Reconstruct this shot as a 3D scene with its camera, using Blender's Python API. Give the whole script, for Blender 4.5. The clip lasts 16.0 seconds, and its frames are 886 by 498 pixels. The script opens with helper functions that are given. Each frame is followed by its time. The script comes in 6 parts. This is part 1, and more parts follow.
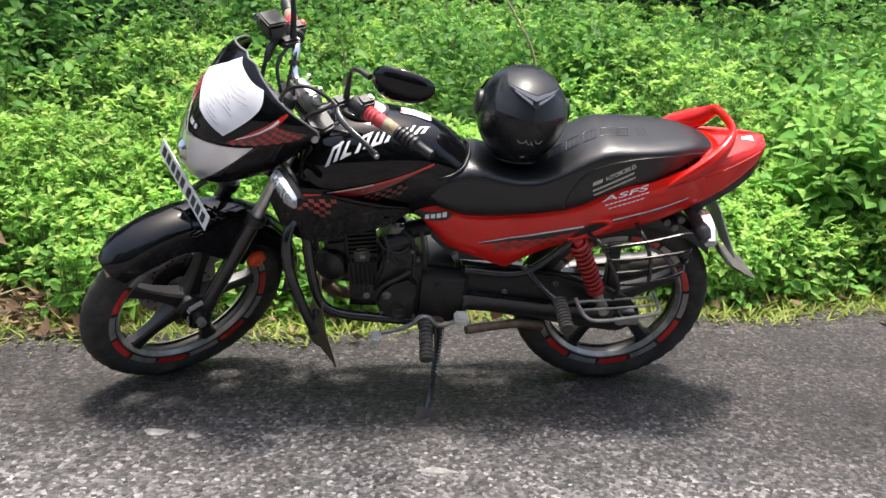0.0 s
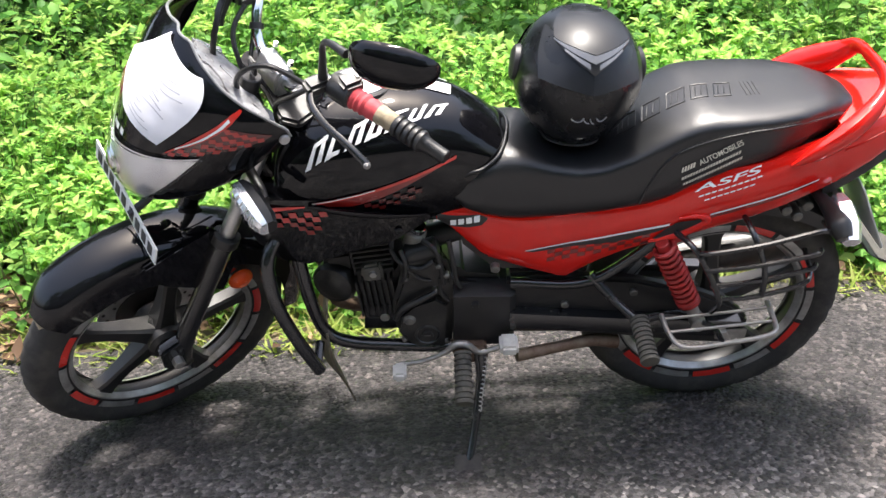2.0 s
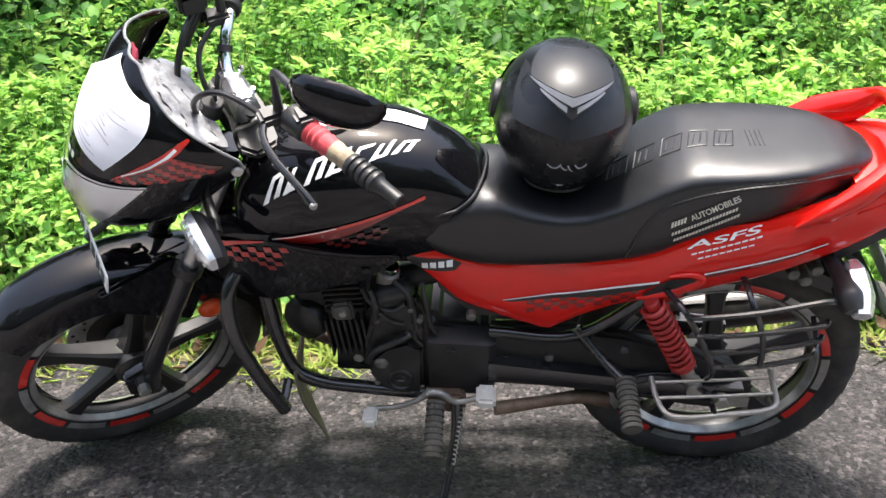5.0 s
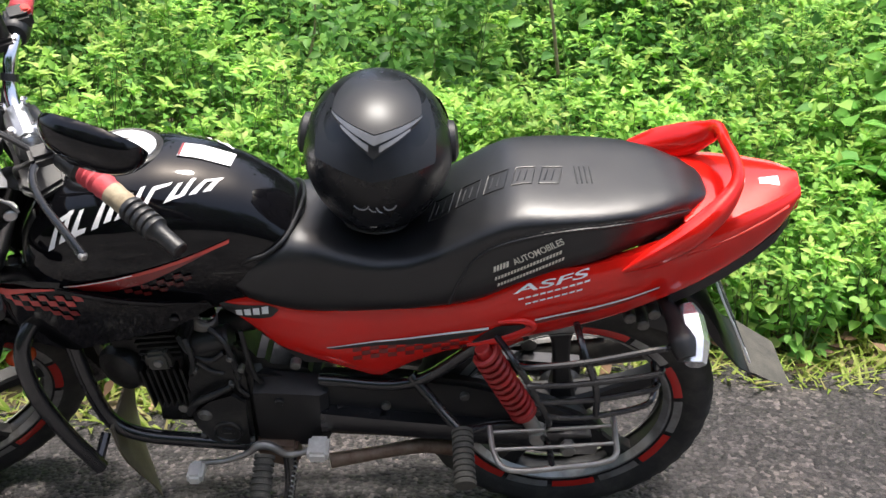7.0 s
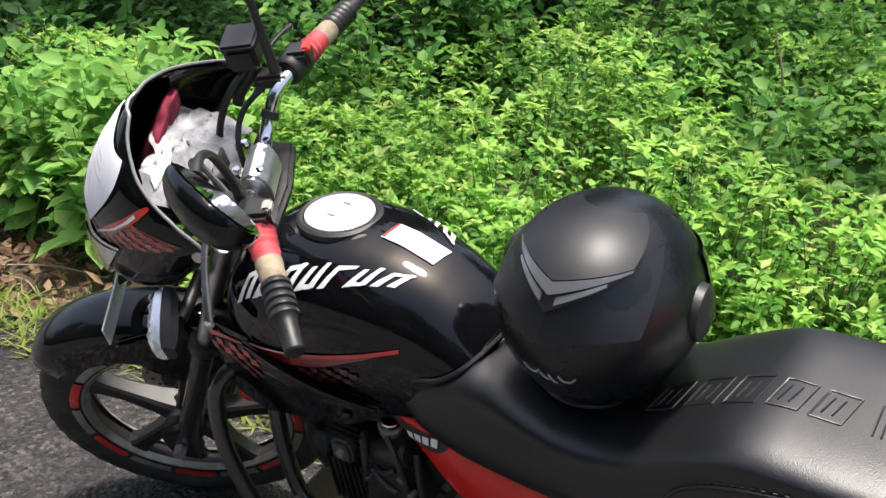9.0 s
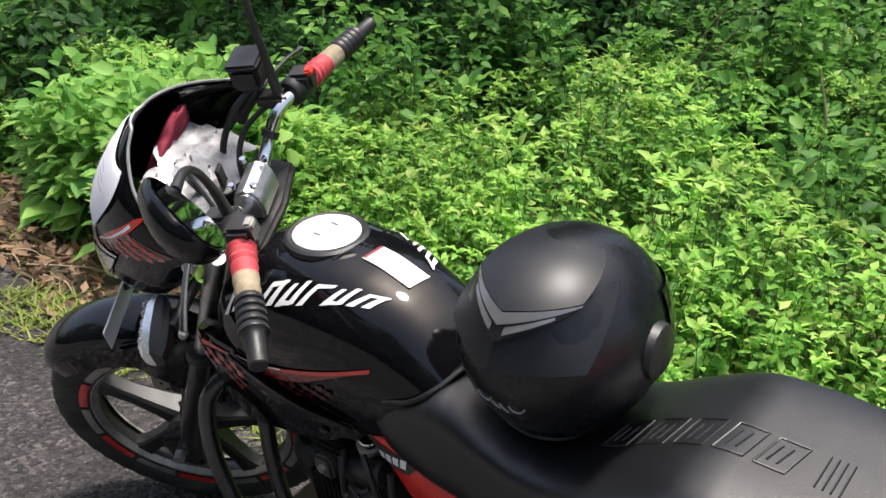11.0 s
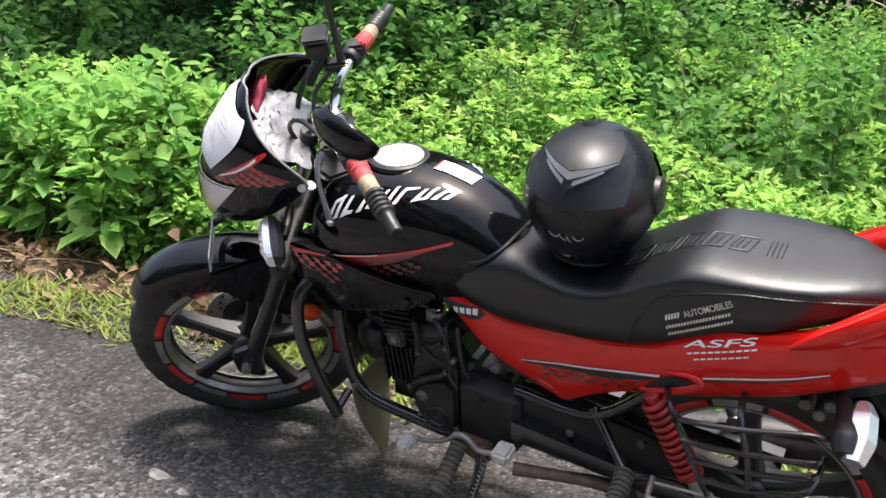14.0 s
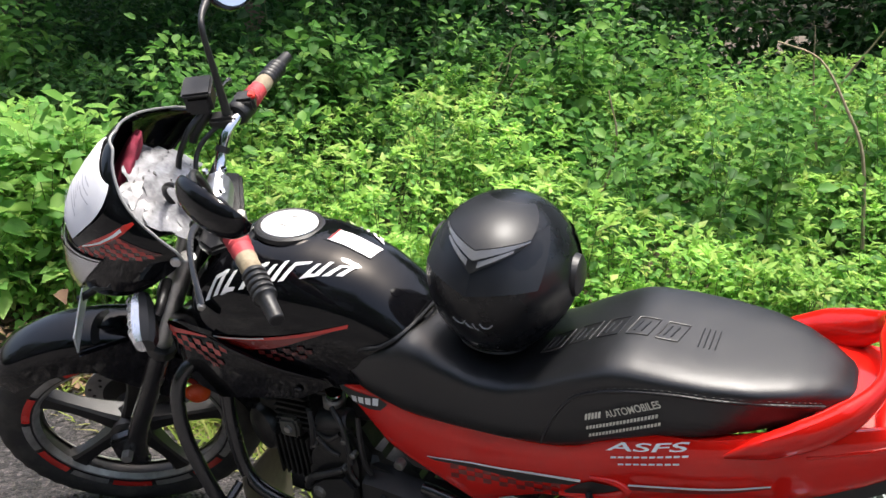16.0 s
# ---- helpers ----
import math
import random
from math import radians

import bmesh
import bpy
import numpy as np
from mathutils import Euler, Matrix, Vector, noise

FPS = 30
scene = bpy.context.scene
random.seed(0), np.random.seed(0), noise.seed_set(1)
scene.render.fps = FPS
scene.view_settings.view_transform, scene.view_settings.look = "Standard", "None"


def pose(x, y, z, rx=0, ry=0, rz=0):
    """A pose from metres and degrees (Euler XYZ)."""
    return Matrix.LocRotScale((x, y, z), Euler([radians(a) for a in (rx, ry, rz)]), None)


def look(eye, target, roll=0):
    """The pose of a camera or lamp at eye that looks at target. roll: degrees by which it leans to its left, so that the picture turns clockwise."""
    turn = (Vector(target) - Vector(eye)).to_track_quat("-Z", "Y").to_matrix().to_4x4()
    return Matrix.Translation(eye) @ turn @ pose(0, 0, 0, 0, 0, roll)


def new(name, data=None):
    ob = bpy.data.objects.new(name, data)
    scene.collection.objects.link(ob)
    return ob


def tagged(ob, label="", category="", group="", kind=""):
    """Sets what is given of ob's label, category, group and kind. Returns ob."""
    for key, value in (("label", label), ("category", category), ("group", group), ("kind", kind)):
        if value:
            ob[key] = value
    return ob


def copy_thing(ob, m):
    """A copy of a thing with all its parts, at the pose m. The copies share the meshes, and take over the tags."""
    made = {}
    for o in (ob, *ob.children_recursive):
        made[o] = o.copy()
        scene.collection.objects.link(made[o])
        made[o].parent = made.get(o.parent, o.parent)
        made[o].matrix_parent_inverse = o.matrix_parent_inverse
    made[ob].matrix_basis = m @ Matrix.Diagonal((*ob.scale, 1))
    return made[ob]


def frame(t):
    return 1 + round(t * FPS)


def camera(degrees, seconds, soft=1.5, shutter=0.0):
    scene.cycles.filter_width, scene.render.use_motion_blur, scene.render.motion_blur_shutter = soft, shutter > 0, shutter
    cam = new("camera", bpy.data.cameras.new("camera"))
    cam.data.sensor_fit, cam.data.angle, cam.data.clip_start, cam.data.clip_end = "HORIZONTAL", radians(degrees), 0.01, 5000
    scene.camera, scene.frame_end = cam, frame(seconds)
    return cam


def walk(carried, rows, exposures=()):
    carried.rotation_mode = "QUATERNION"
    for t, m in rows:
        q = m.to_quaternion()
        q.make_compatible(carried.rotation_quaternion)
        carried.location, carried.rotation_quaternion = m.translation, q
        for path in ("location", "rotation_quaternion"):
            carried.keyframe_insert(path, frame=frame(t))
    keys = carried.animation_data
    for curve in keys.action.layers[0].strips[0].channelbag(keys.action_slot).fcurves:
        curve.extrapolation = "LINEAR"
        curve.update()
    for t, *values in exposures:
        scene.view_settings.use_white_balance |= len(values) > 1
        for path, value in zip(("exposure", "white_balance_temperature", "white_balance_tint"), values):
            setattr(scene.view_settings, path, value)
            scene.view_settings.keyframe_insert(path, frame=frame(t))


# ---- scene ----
cam = camera(52.9, 16.0)
METRES, EYE, TILT, LEAN, TURN = 3.97, 1.166, -16.4, -3.2, 0.0
ROWS = [
    (0.0, 0.0, 0.0, 0.0, 0.0, 0.0, 0.0),
    (0.5, 0.0252, 0.0392, 0.0101, 0.09, -0.35, 1.68),
    (1.0, 0.0489, 0.0788, 0.0322, 1.43, -2.69, 1.69),
    (1.5, 0.0374, 0.1176, 0.0431, 2.02, -4.96, 1.07),
    (2.0, 0.0263, 0.1609, 0.0665, 5.14, -7.4, 3.18),
    (2.5, 0.0495, 0.1953, 0.0735, 11.73, -7.65, 2.64),
    (3.0, 0.0906, 0.2296, 0.0853, 15.6, -7.76, 0.79),
    (3.5, 0.0971, 0.2377, 0.0888, 15.95, -7.65, 0.07),
    (6.0, 0.0581, 0.1792, 0.0735, 5.72, -5.63, 1.48),
    (6.5, 0.0882, 0.2061, 0.0785, 4.79, -4.98, 1.8),
    (7.0, 0.1228, 0.2386, 0.0901, 6.94, -6.26, 0.56),
    (7.5, 0.1145, 0.2844, 0.0965, 12.43, -9.53, -3.29),
    (8.0, 0.1177, 0.3144, 0.1173, 20.72, -9.26, -5.02),
    (8.5, 0.157, 0.3437, 0.1188, 35.63, -6.74, -10.13),
    (11.0, 0.2016, 0.3728, 0.1311, 43.88, -5.89, -15.22),
    (11.5, 0.163, 0.36, 0.1244, 35.71, -8.02, -13.18),
    (12.0, 0.1436, 0.3419, 0.1258, 28.63, -8.47, -9.61),
    (12.5, 0.1757, 0.3198, 0.1176, 29.71, -8.51, -6.98),
    (13.0, 0.2165, 0.2906, 0.1017, 33.32, -6.2, -6.97),
    (13.5, 0.2203, 0.2585, 0.09, 34.39, -3.85, -9.28),
    (14.0, 0.223, 0.2206, 0.0716, 33.46, -2.72, -10.74),
    (14.5, 0.2319, 0.2158, 0.0696, 31.4, -1.96, -10.75),
    (15.0, 0.234, 0.2165, 0.0699, 29.9, -1.38, -10.81),
    (15.5, 0.2205, 0.2305, 0.0747, 29.42, -0.25, -10.71),
    (16.0, 0.2094, 0.2726, 0.0935, 29.78, 0.17, -10.69),
]
walk(cam, [(t, pose(0, 0, EYE, TILT, LEAN, TURN) @ pose(METRES * x, METRES * y, METRES * z, 90 + pitch, roll, yaw)) for t, x, y, z, yaw, pitch, roll in ROWS], exposures=((0.0, 1.28), (2.0, 1.72), (3.5, 1.76), (6.0, 1.56), (7.0, 1.22), (8.0, 1.55), (8.5, 1.06), (11.0, 0.88), (12.5, 1.08), (13.0, 1.32), (13.5, 1.20), (14.0, 1.32), (15.5, 1.33), (16.0, 1.14)))

# ---- world and sun ----
SUN_DIR = Vector((0.02, 0.10, 0.99)).normalized()
world = bpy.data.worlds.new("world")
scene.world = world
world.use_nodes = True
wt = world.node_tree
sky = wt.nodes.new("ShaderNodeTexSky")
sky.sky_type, sky.sun_disc = "NISHITA", False
sky.sun_elevation, sky.sun_rotation = math.asin(SUN_DIR.z), math.atan2(SUN_DIR.x, SUN_DIR.y)
sky.dust_density, sky.air_density, sky.ozone_density = 6.0, 1.0, 0.8
wt.links.new(sky.outputs["Color"], wt.nodes["Background"].inputs["Color"])
wt.nodes["Background"].inputs["Strength"].default_value = 0.15
sun_data = bpy.data.lights.new("sun", "SUN")
sun_data.energy, sun_data.angle, sun_data.color = 2.6, radians(8.0), (1.0, 0.965, 0.91)
sun = new("sun", sun_data)
sun.matrix_world = look(SUN_DIR * 30, (0, 0, 0))


# ---- materials ----
def mat(name, color, rough=0.5, metal=0.0, second=None, scale=30.0, bump=0.0, bump_scale=200.0, coat=0.0, spec=0.5, low=0.35, high=0.65):
    """A principled surface: two colours by noise, roughness varied, fine relief."""
    m = bpy.data.materials.new(name)
    m.use_nodes = True
    nt = m.node_tree
    p = nt.nodes["Principled BSDF"]
    p.inputs["Roughness"].default_value = rough
    p.inputs["Metallic"].default_value = metal
    p.inputs["Coat Weight"].default_value = coat
    p.inputs["Coat Roughness"].default_value = 0.04
    p.inputs["Specular IOR Level"].default_value = spec
    tc = nt.nodes.new("ShaderNodeTexCoord")
    n = nt.nodes.new("ShaderNodeTexNoise")
    n.inputs["Scale"].default_value, n.inputs["Detail"].default_value, n.inputs["Roughness"].default_value = scale, 6.0, 0.65
    nt.links.new(tc.outputs["Object"], n.inputs["Vector"])
    ramp = nt.nodes.new("ShaderNodeValToRGB")
    ramp.color_ramp.elements[0].position, ramp.color_ramp.elements[1].position = low, high
    c2 = second or tuple(min(1, c * 1.35) for c in color)
    ramp.color_ramp.elements[0].color, ramp.color_ramp.elements[1].color = (*color, 1), (*c2, 1)
    nt.links.new(n.outputs["Fac"], ramp.inputs["Fac"])
    nt.links.new(ramp.outputs["Color"], p.inputs["Base Color"])
    mr = nt.nodes.new("ShaderNodeMapRange")
    mr.inputs["To Min"].default_value, mr.inputs["To Max"].default_value = max(0.02, rough * 0.75), min(1, rough * 1.3)
    nt.links.new(n.outputs["Fac"], mr.inputs["Value"])
    nt.links.new(mr.outputs["Result"], p.inputs["Roughness"])
    if bump:
        b = nt.nodes.new("ShaderNodeTexNoise")
        b.inputs["Scale"].default_value, b.inputs["Detail"].default_value = bump_scale, 4.0
        nt.links.new(tc.outputs["Object"], b.inputs["Vector"])
        bn = nt.nodes.new("ShaderNodeBump")
        bn.inputs["Strength"].default_value, bn.inputs["Distance"].default_value = bump, 0.002
        nt.links.new(b.outputs["Fac"], bn.inputs["Height"])
        nt.links.new(bn.outputs["Normal"], p.inputs["Normal"])
    return m


def leaf_mat(name, stops, rough=0.5, glow=0.45):
    """Leaves: a colour for each leaf, part of the light passing through."""
    m = bpy.data.materials.new(name)
    m.use_nodes = True
    nt = m.node_tree
    p = nt.nodes["Principled BSDF"]
    p.inputs["Roughness"].default_value = rough
    p.inputs["Specular IOR Level"].default_value = 0.2
    geo = nt.nodes.new("ShaderNodeNewGeometry")
    ramp = nt.nodes.new("ShaderNodeValToRGB")
    while len(ramp.color_ramp.elements) < len(stops):
        ramp.color_ramp.elements.new(0.5)
    for e, (pos, c) in zip(ramp.color_ramp.elements, stops):
        e.position, e.color = pos, (*c, 1)
    nt.links.new(geo.outputs["Random Per Island"], ramp.inputs["Fac"])
    tc = nt.nodes.new("ShaderNodeTexCoord")
    n = nt.nodes.new("ShaderNodeTexNoise")
    n.inputs["Scale"].default_value, n.inputs["Detail"].default_value = 1.7, 5.0
    nt.links.new(tc.outputs["Object"], n.inputs["Vector"])
    mr = nt.nodes.new("ShaderNodeMapRange")
    mr.inputs["From Min"].default_value, mr.inputs["From Max"].default_value = 0.3, 0.7
    mr.inputs["To Min"].default_value, mr.inputs["To Max"].default_value = 0.7, 1.25
    nt.links.new(n.outputs["Fac"], mr.inputs["Value"])
    mul = nt.nodes.new("ShaderNodeVectorMath")
    mul.operation = "SCALE"
    nt.links.new(ramp.outputs["Color"], mul.inputs[0])
    nt.links.new(mr.outputs["Result"], mul.inputs["Scale"])
    nt.links.new(mul.outputs["Vector"], p.inputs["Base Color"])
    tr = nt.nodes.new("ShaderNodeBsdfTranslucent")
    nt.links.new(mul.outputs["Vector"], tr.inputs["Color"])
    mix = nt.nodes.new("ShaderNodeMixShader")
    mix.inputs["Fac"].default_value = glow
    nt.links.new(p.outputs["BSDF"], mix.inputs[1])
    nt.links.new(tr.outputs["BSDF"], mix.inputs[2])
    nt.links.new(mix.outputs["Shader"], nt.nodes["Material Output"].inputs["Surface"])
    return m


def asphalt_mat():
    m = bpy.data.materials.new("asphalt")
    m.use_nodes = True
    nt = m.node_tree
    p = nt.nodes["Principled BSDF"]
    tc = nt.nodes.new("ShaderNodeTexCoord")

    def noise_tex(scale, detail=6.0):
        n = nt.nodes.new("ShaderNodeTexNoise")
        n.inputs["Scale"].default_value, n.inputs["Detail"].default_value = scale, detail
        nt.links.new(tc.outputs["Object"], n.inputs["Vector"])
        return n

    def ramp_of(src, stops):
        r = nt.nodes.new("ShaderNodeValToRGB")
        while len(r.color_ramp.elements) < len(stops):
            r.color_ramp.elements.new(0.5)
        for e, (pos, c) in zip(r.color_ramp.elements, stops):
            e.position, e.color = pos, (*c, 1)
        nt.links.new(src, r.inputs["Fac"])
        return r
    vor = nt.nodes.new("ShaderNodeTexVoronoi")
    vor.inputs["Scale"].default_value = 92.0
    nt.links.new(tc.outputs["Object"], vor.inputs["Vector"])
    stones = ramp_of(vor.outputs["Color"], [(0.0, (0.018, 0.018, 0.018)), (0.40, (0.074, 0.072, 0.072)), (0.72, (0.18, 0.177, 0.175)), (1.0, (0.50, 0.49, 0.47))])
    big = ramp_of(noise_tex(2.3, 8.0).outputs["Fac"], [(0.32, (0.5, 0.46, 0.46)), (0.5, (0.95, 0.93, 0.95)), (0.68, (1.5, 1.45, 1.4))])
    mul = nt.nodes.new("ShaderNodeMix")
    mul.data_type, mul.blend_type = "RGBA", "MULTIPLY"
    mul.inputs["Factor"].default_value = 1.0
    nt.links.new(stones.outputs["Color"], mul.inputs["A"])
    nt.links.new(big.outputs["Color"], mul.inputs["B"])
    # Darker towards the verge: dirt, with the motorcycle's shade put into the colour.
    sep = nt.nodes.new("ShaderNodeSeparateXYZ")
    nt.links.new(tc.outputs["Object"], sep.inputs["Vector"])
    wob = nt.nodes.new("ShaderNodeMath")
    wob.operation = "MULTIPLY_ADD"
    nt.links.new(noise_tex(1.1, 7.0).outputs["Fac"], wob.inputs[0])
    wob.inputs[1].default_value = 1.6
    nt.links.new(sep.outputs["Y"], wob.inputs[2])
    dirt_and_shade_amount = nt.nodes.new("ShaderNodeMapRange")
    dirt_and_shade_amount.inputs["From Min"].default_value, dirt_and_shade_amount.inputs["From Max"].default_value = 2.45, 3.2
    nt.links.new(wob.outputs["Value"], dirt_and_shade_amount.inputs["Value"])
    dirt_and_shade = nt.nodes.new("ShaderNodeMix")
    dirt_and_shade.data_type, dirt_and_shade.blend_type = "RGBA", "MULTIPLY"
    dirt_and_shade.inputs["B"].default_value = (0.25, 0.225, 0.225, 1)
    nt.links.new(dirt_and_shade_amount.outputs["Result"], dirt_and_shade.inputs["Factor"])
    nt.links.new(mul.outputs["Result"], dirt_and_shade.inputs["A"])
    mul = dirt_and_shade
    spots = ramp_of(noise_tex(9.0, 3.0).outputs["Fac"], [(0.7, (0, 0, 0)), (0.76, (0.10, 0.095, 0.085))])
    add = nt.nodes.new("ShaderNodeMix")
    add.data_type, add.blend_type = "RGBA", "ADD"
    add.inputs["Factor"].default_value = 1.0
    nt.links.new(mul.outputs["Result"], add.inputs["A"])
    nt.links.new(spots.outputs["Color"], add.inputs["B"])
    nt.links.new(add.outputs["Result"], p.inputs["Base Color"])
    p.inputs["Roughness"].default_value = 0.75
    bn = nt.nodes.new("ShaderNodeBump")
    bn.inputs["Strength"].default_value, bn.inputs["Distance"].default_value = 1.0, 0.010
    nt.links.new(vor.outputs["Distance"], bn.inputs["Height"])
    bn.invert = True
    b2 = nt.nodes.new("ShaderNodeBump")
    b2.inputs["Strength"].default_value, b2.inputs["Distance"].default_value = 0.5, 0.03
    nt.links.new(noise_tex(14.0).outputs["Fac"], b2.inputs["Height"])
    nt.links.new(bn.outputs["Normal"], b2.inputs["Normal"])
    nt.links.new(b2.outputs["Normal"], p.inputs["Normal"])
    return m


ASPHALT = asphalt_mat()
SOIL = mat("soil", (0.05, 0.035, 0.02), 0.95, second=(0.12, 0.09, 0.05), scale=9, bump=1.0, bump_scale=60)
GLOSS_BLACK = mat("gloss_black_paint", (0.003, 0.003, 0.004), 0.05, second=(0.005, 0.005, 0.006), scale=14, spec=0.34)
SATIN_BLACK = mat("satin_black_plastic", (0.009, 0.009, 0.010), 0.42, second=(0.018, 0.017, 0.016), scale=25, bump=0.2, bump_scale=500)
ENGINE_BLACK = mat("engine_black_enamel", (0.010, 0.010, 0.010), 0.38, second=(0.055, 0.050, 0.042), scale=26, bump=0.35, bump_scale=240, low=0.45, high=0.85)
FRAME_BLACK = mat("frame_black_enamel", (0.010, 0.010, 0.011), 0.25, second=(0.03, 0.027, 0.024), scale=18, coat=0.4, low=0.5, high=0.85)
RED_PAINT = mat("red_paint", (0.62, 0.010, 0.006), 0.10, second=(0.68, 0.013, 0.008), scale=8, coat=0.25, spec=0.4)
DARK_RED = mat("dark_red_decal", (0.16, 0.008, 0.006), 0.25, second=(0.21, 0.01, 0.008), scale=10, coat=0.8)
BRIGHT_RED = mat("bright_red_decal", (0.5, 0.02, 0.015), 0.25, second=(0.6, 0.03, 0.02), scale=10, coat=0.8)
MID_RED = mat("checker_red_decal", (0.34, 0.014, 0.011), 0.25, second=(0.42, 0.018, 0.014), scale=10, coat=0.8)
DEEP_RED = mat("deep_red_decal", (0.075, 0.005, 0.004), 0.25, second=(0.10, 0.006, 0.005), scale=10, coat=0.8)
WHITE_DECAL = mat("white_decal", (0.78, 0.78, 0.78), 0.3, second=(0.85, 0.85, 0.85), scale=10)
PALE_DECAL = mat("pale_gold_print", (0.60, 0.58, 0.48), 0.45, second=(0.68, 0.66, 0.56), scale=60)
GREY_DECAL = mat("grey_decal", (0.30, 0.30, 0.31), 0.4, second=(0.36, 0.36, 0.37), scale=10)
VINYL = mat("black_vinyl", (0.007, 0.0075, 0.0088), 0.35, second=(0.010, 0.0105, 0.0118), scale=20, bump=0.2, bump_scale=700, spec=0.55)
THREAD = mat("grey_thread", (0.06, 0.06, 0.06), 0.8)
RUBBER = mat("tyre_rubber", (0.022, 0.021, 0.020), 0.8, second=(0.070, 0.064, 0.055), scale=16, bump=0.5, bump_scale=260, low=0.45, high=0.75)
DUSTY_RUBBER = mat("dusty_rubber", (0.040, 0.038, 0.032), 0.85, second=(0.085, 0.08, 0.066), scale=30, bump=0.4)
CHROME = mat("chrome", (0.75, 0.75, 0.77), 0.09, 1.0, second=(0.65, 0.65, 0.66), scale=30)
ALLOY = mat("cast_alloy", (0.42, 0.42, 0.42), 0.38, 1.0, second=(0.58, 0.58, 0.57), scale=35, bump=0.2)
DULL_ALLOY = mat("dull_alloy", (0.30, 0.29, 0.27), 0.5, 0.8, second=(0.42, 0.40, 0.37), scale=40, bump=0.2)
SILVER_PAINT = mat("silver_paint", (0.52, 0.52, 0.53), 0.3, 0.3, second=(0.62, 0.62, 0.62), scale=25)
MACHINED = mat("machined_rim_edge", (0.45, 0.45, 0.44), 0.35, 0.6, second=(0.25, 0.24, 0.22), scale=20)
SPRING_RED = mat("red_spring_enamel", (0.42, 0.02, 0.018), 0.4, second=(0.25, 0.02, 0.018), scale=40)
GRIP_RED = mat("red_grip_rubber", (0.42, 0.035, 0.045), 0.65, second=(0.55, 0.07, 0.08), scale=50, bump=0.3)
GRIP_CREAM = mat("worn_cream_grip", (0.36, 0.30, 0.20), 0.75, second=(0.22, 0.17, 0.11), scale=50, bump=0.3)
ORANGE = mat("orange_reflector", (0.75, 0.07, 0.01), 0.25, second=(0.8, 0.1, 0.02), scale=60)
SWITCH_RED = mat("red_switch", (0.6, 0.03, 0.02), 0.4)
PAPER = mat("white_paper", (0.74, 0.74, 0.78), 0.8, second=(0.8, 0.8, 0.83), scale=12, bump=0.25, bump_scale=25)
INK = mat("faded_ink", (0.38, 0.38, 0.42), 0.8)
PLATE_WHITE = mat("plate_white", (0.66, 0.67, 0.66), 0.4, second=(0.76, 0.76, 0.75), scale=20)
PAD_WHITE = mat("worn_pale_rubber", (0.50, 0.48, 0.44), 0.7, second=(0.66, 0.64, 0.59), scale=40, bump=0.3)
PLATE_INK = mat("plate_ink", (0.03, 0.03, 0.03), 0.5)
CLOTH_RED = mat("maroon_cloth", (0.19, 0.012, 0.03), 0.85, second=(0.27, 0.02, 0.05), scale=60, bump=0.5, bump_scale=300)
HELMET_BLACK = mat("matt_black_helmet", (0.005, 0.0056, 0.0068), 0.27, second=(0.008, 0.0086, 0.0098), scale=12, spec=0.4)
HELMET_GREY = mat("graphite_helmet_plate", (0.013, 0.014, 0.017), 0.36, second=(0.017, 0.0185, 0.021), scale=12, spec=0.28)
HELMET_LIP = mat("silver_helmet_lip", (0.17, 0.17, 0.175), 0.25, 0.4, second=(0.21, 0.21, 0.215), scale=25)
EDGE_GREY = mat("grey_edge_trim", (0.17, 0.17, 0.17), 0.3, second=(0.24, 0.24, 0.24), scale=25)
MIRROR = mat("mirror_glass", (0.8, 0.8, 0.8), 0.03, 1.0, second=(0.8, 0.8, 0.8))
MUD_FLAP = mat("dusty_brown_flap", (0.10, 0.08, 0.055), 0.85, second=(0.17, 0.145, 0.10), scale=14, bump=0.4, bump_scale=120)
RUST = mat("rusty_pipe", (0.10, 0.055, 0.035), 0.6, 0.4, second=(0.20, 0.15, 0.11), scale=25, bump=0.3)


def glass_mat():
    m = bpy.data.materials.new("clear_lens")
    m.use_nodes = True
    p = m.node_tree.nodes["Principled BSDF"]
    p.inputs["Base Color"].default_value = (0.95, 0.95, 0.95, 1)
    p.inputs["Roughness"].default_value = 0.03
    p.inputs["Transmission Weight"].default_value = 1.0
    p.inputs["IOR"].default_value = 1.2
    return m


PLASTIC = mat("crumpled_pale_plastic", (0.11, 0.11, 0.115), 0.22, second=(0.38, 0.38, 0.39), scale=22, coat=0.5, bump=0.3, bump_scale=60)
BOLT = mat("dusty_bolt", (0.10, 0.098, 0.092), 0.45, 0.6, second=(0.20, 0.19, 0.17), scale=60)
LAMP_CHROME = mat("lamp_reflector", (0.88, 0.88, 0.90), 0.22, 0.75, second=(0.78, 0.78, 0.80), scale=25)
CAP_METAL = mat("pale_brushed_cap", (0.74, 0.74, 0.75), 0.45, 0.35, second=(0.82, 0.82, 0.82), scale=40)


LENS = glass_mat()


# ---- mesh helpers ----
def smooth(bm, angle=40):
    lim = radians(angle)
    for fc in bm.faces:
        fc.smooth = True
    for e in bm.edges:
        e.smooth = not (len(e.link_faces) == 2 and e.calc_face_angle(0) > lim)


def mesh_object(name, bm, material, angle=40):
    bmesh.ops.recalc_face_normals(bm, faces=bm.faces)
    smooth(bm, angle)
    me = bpy.data.meshes.new(name)
    bm.to_mesh(me)
    bm.free()
    for m in material if isinstance(material, (list, tuple)) else [material]:
        me.materials.append(m)
    return new(name, me)


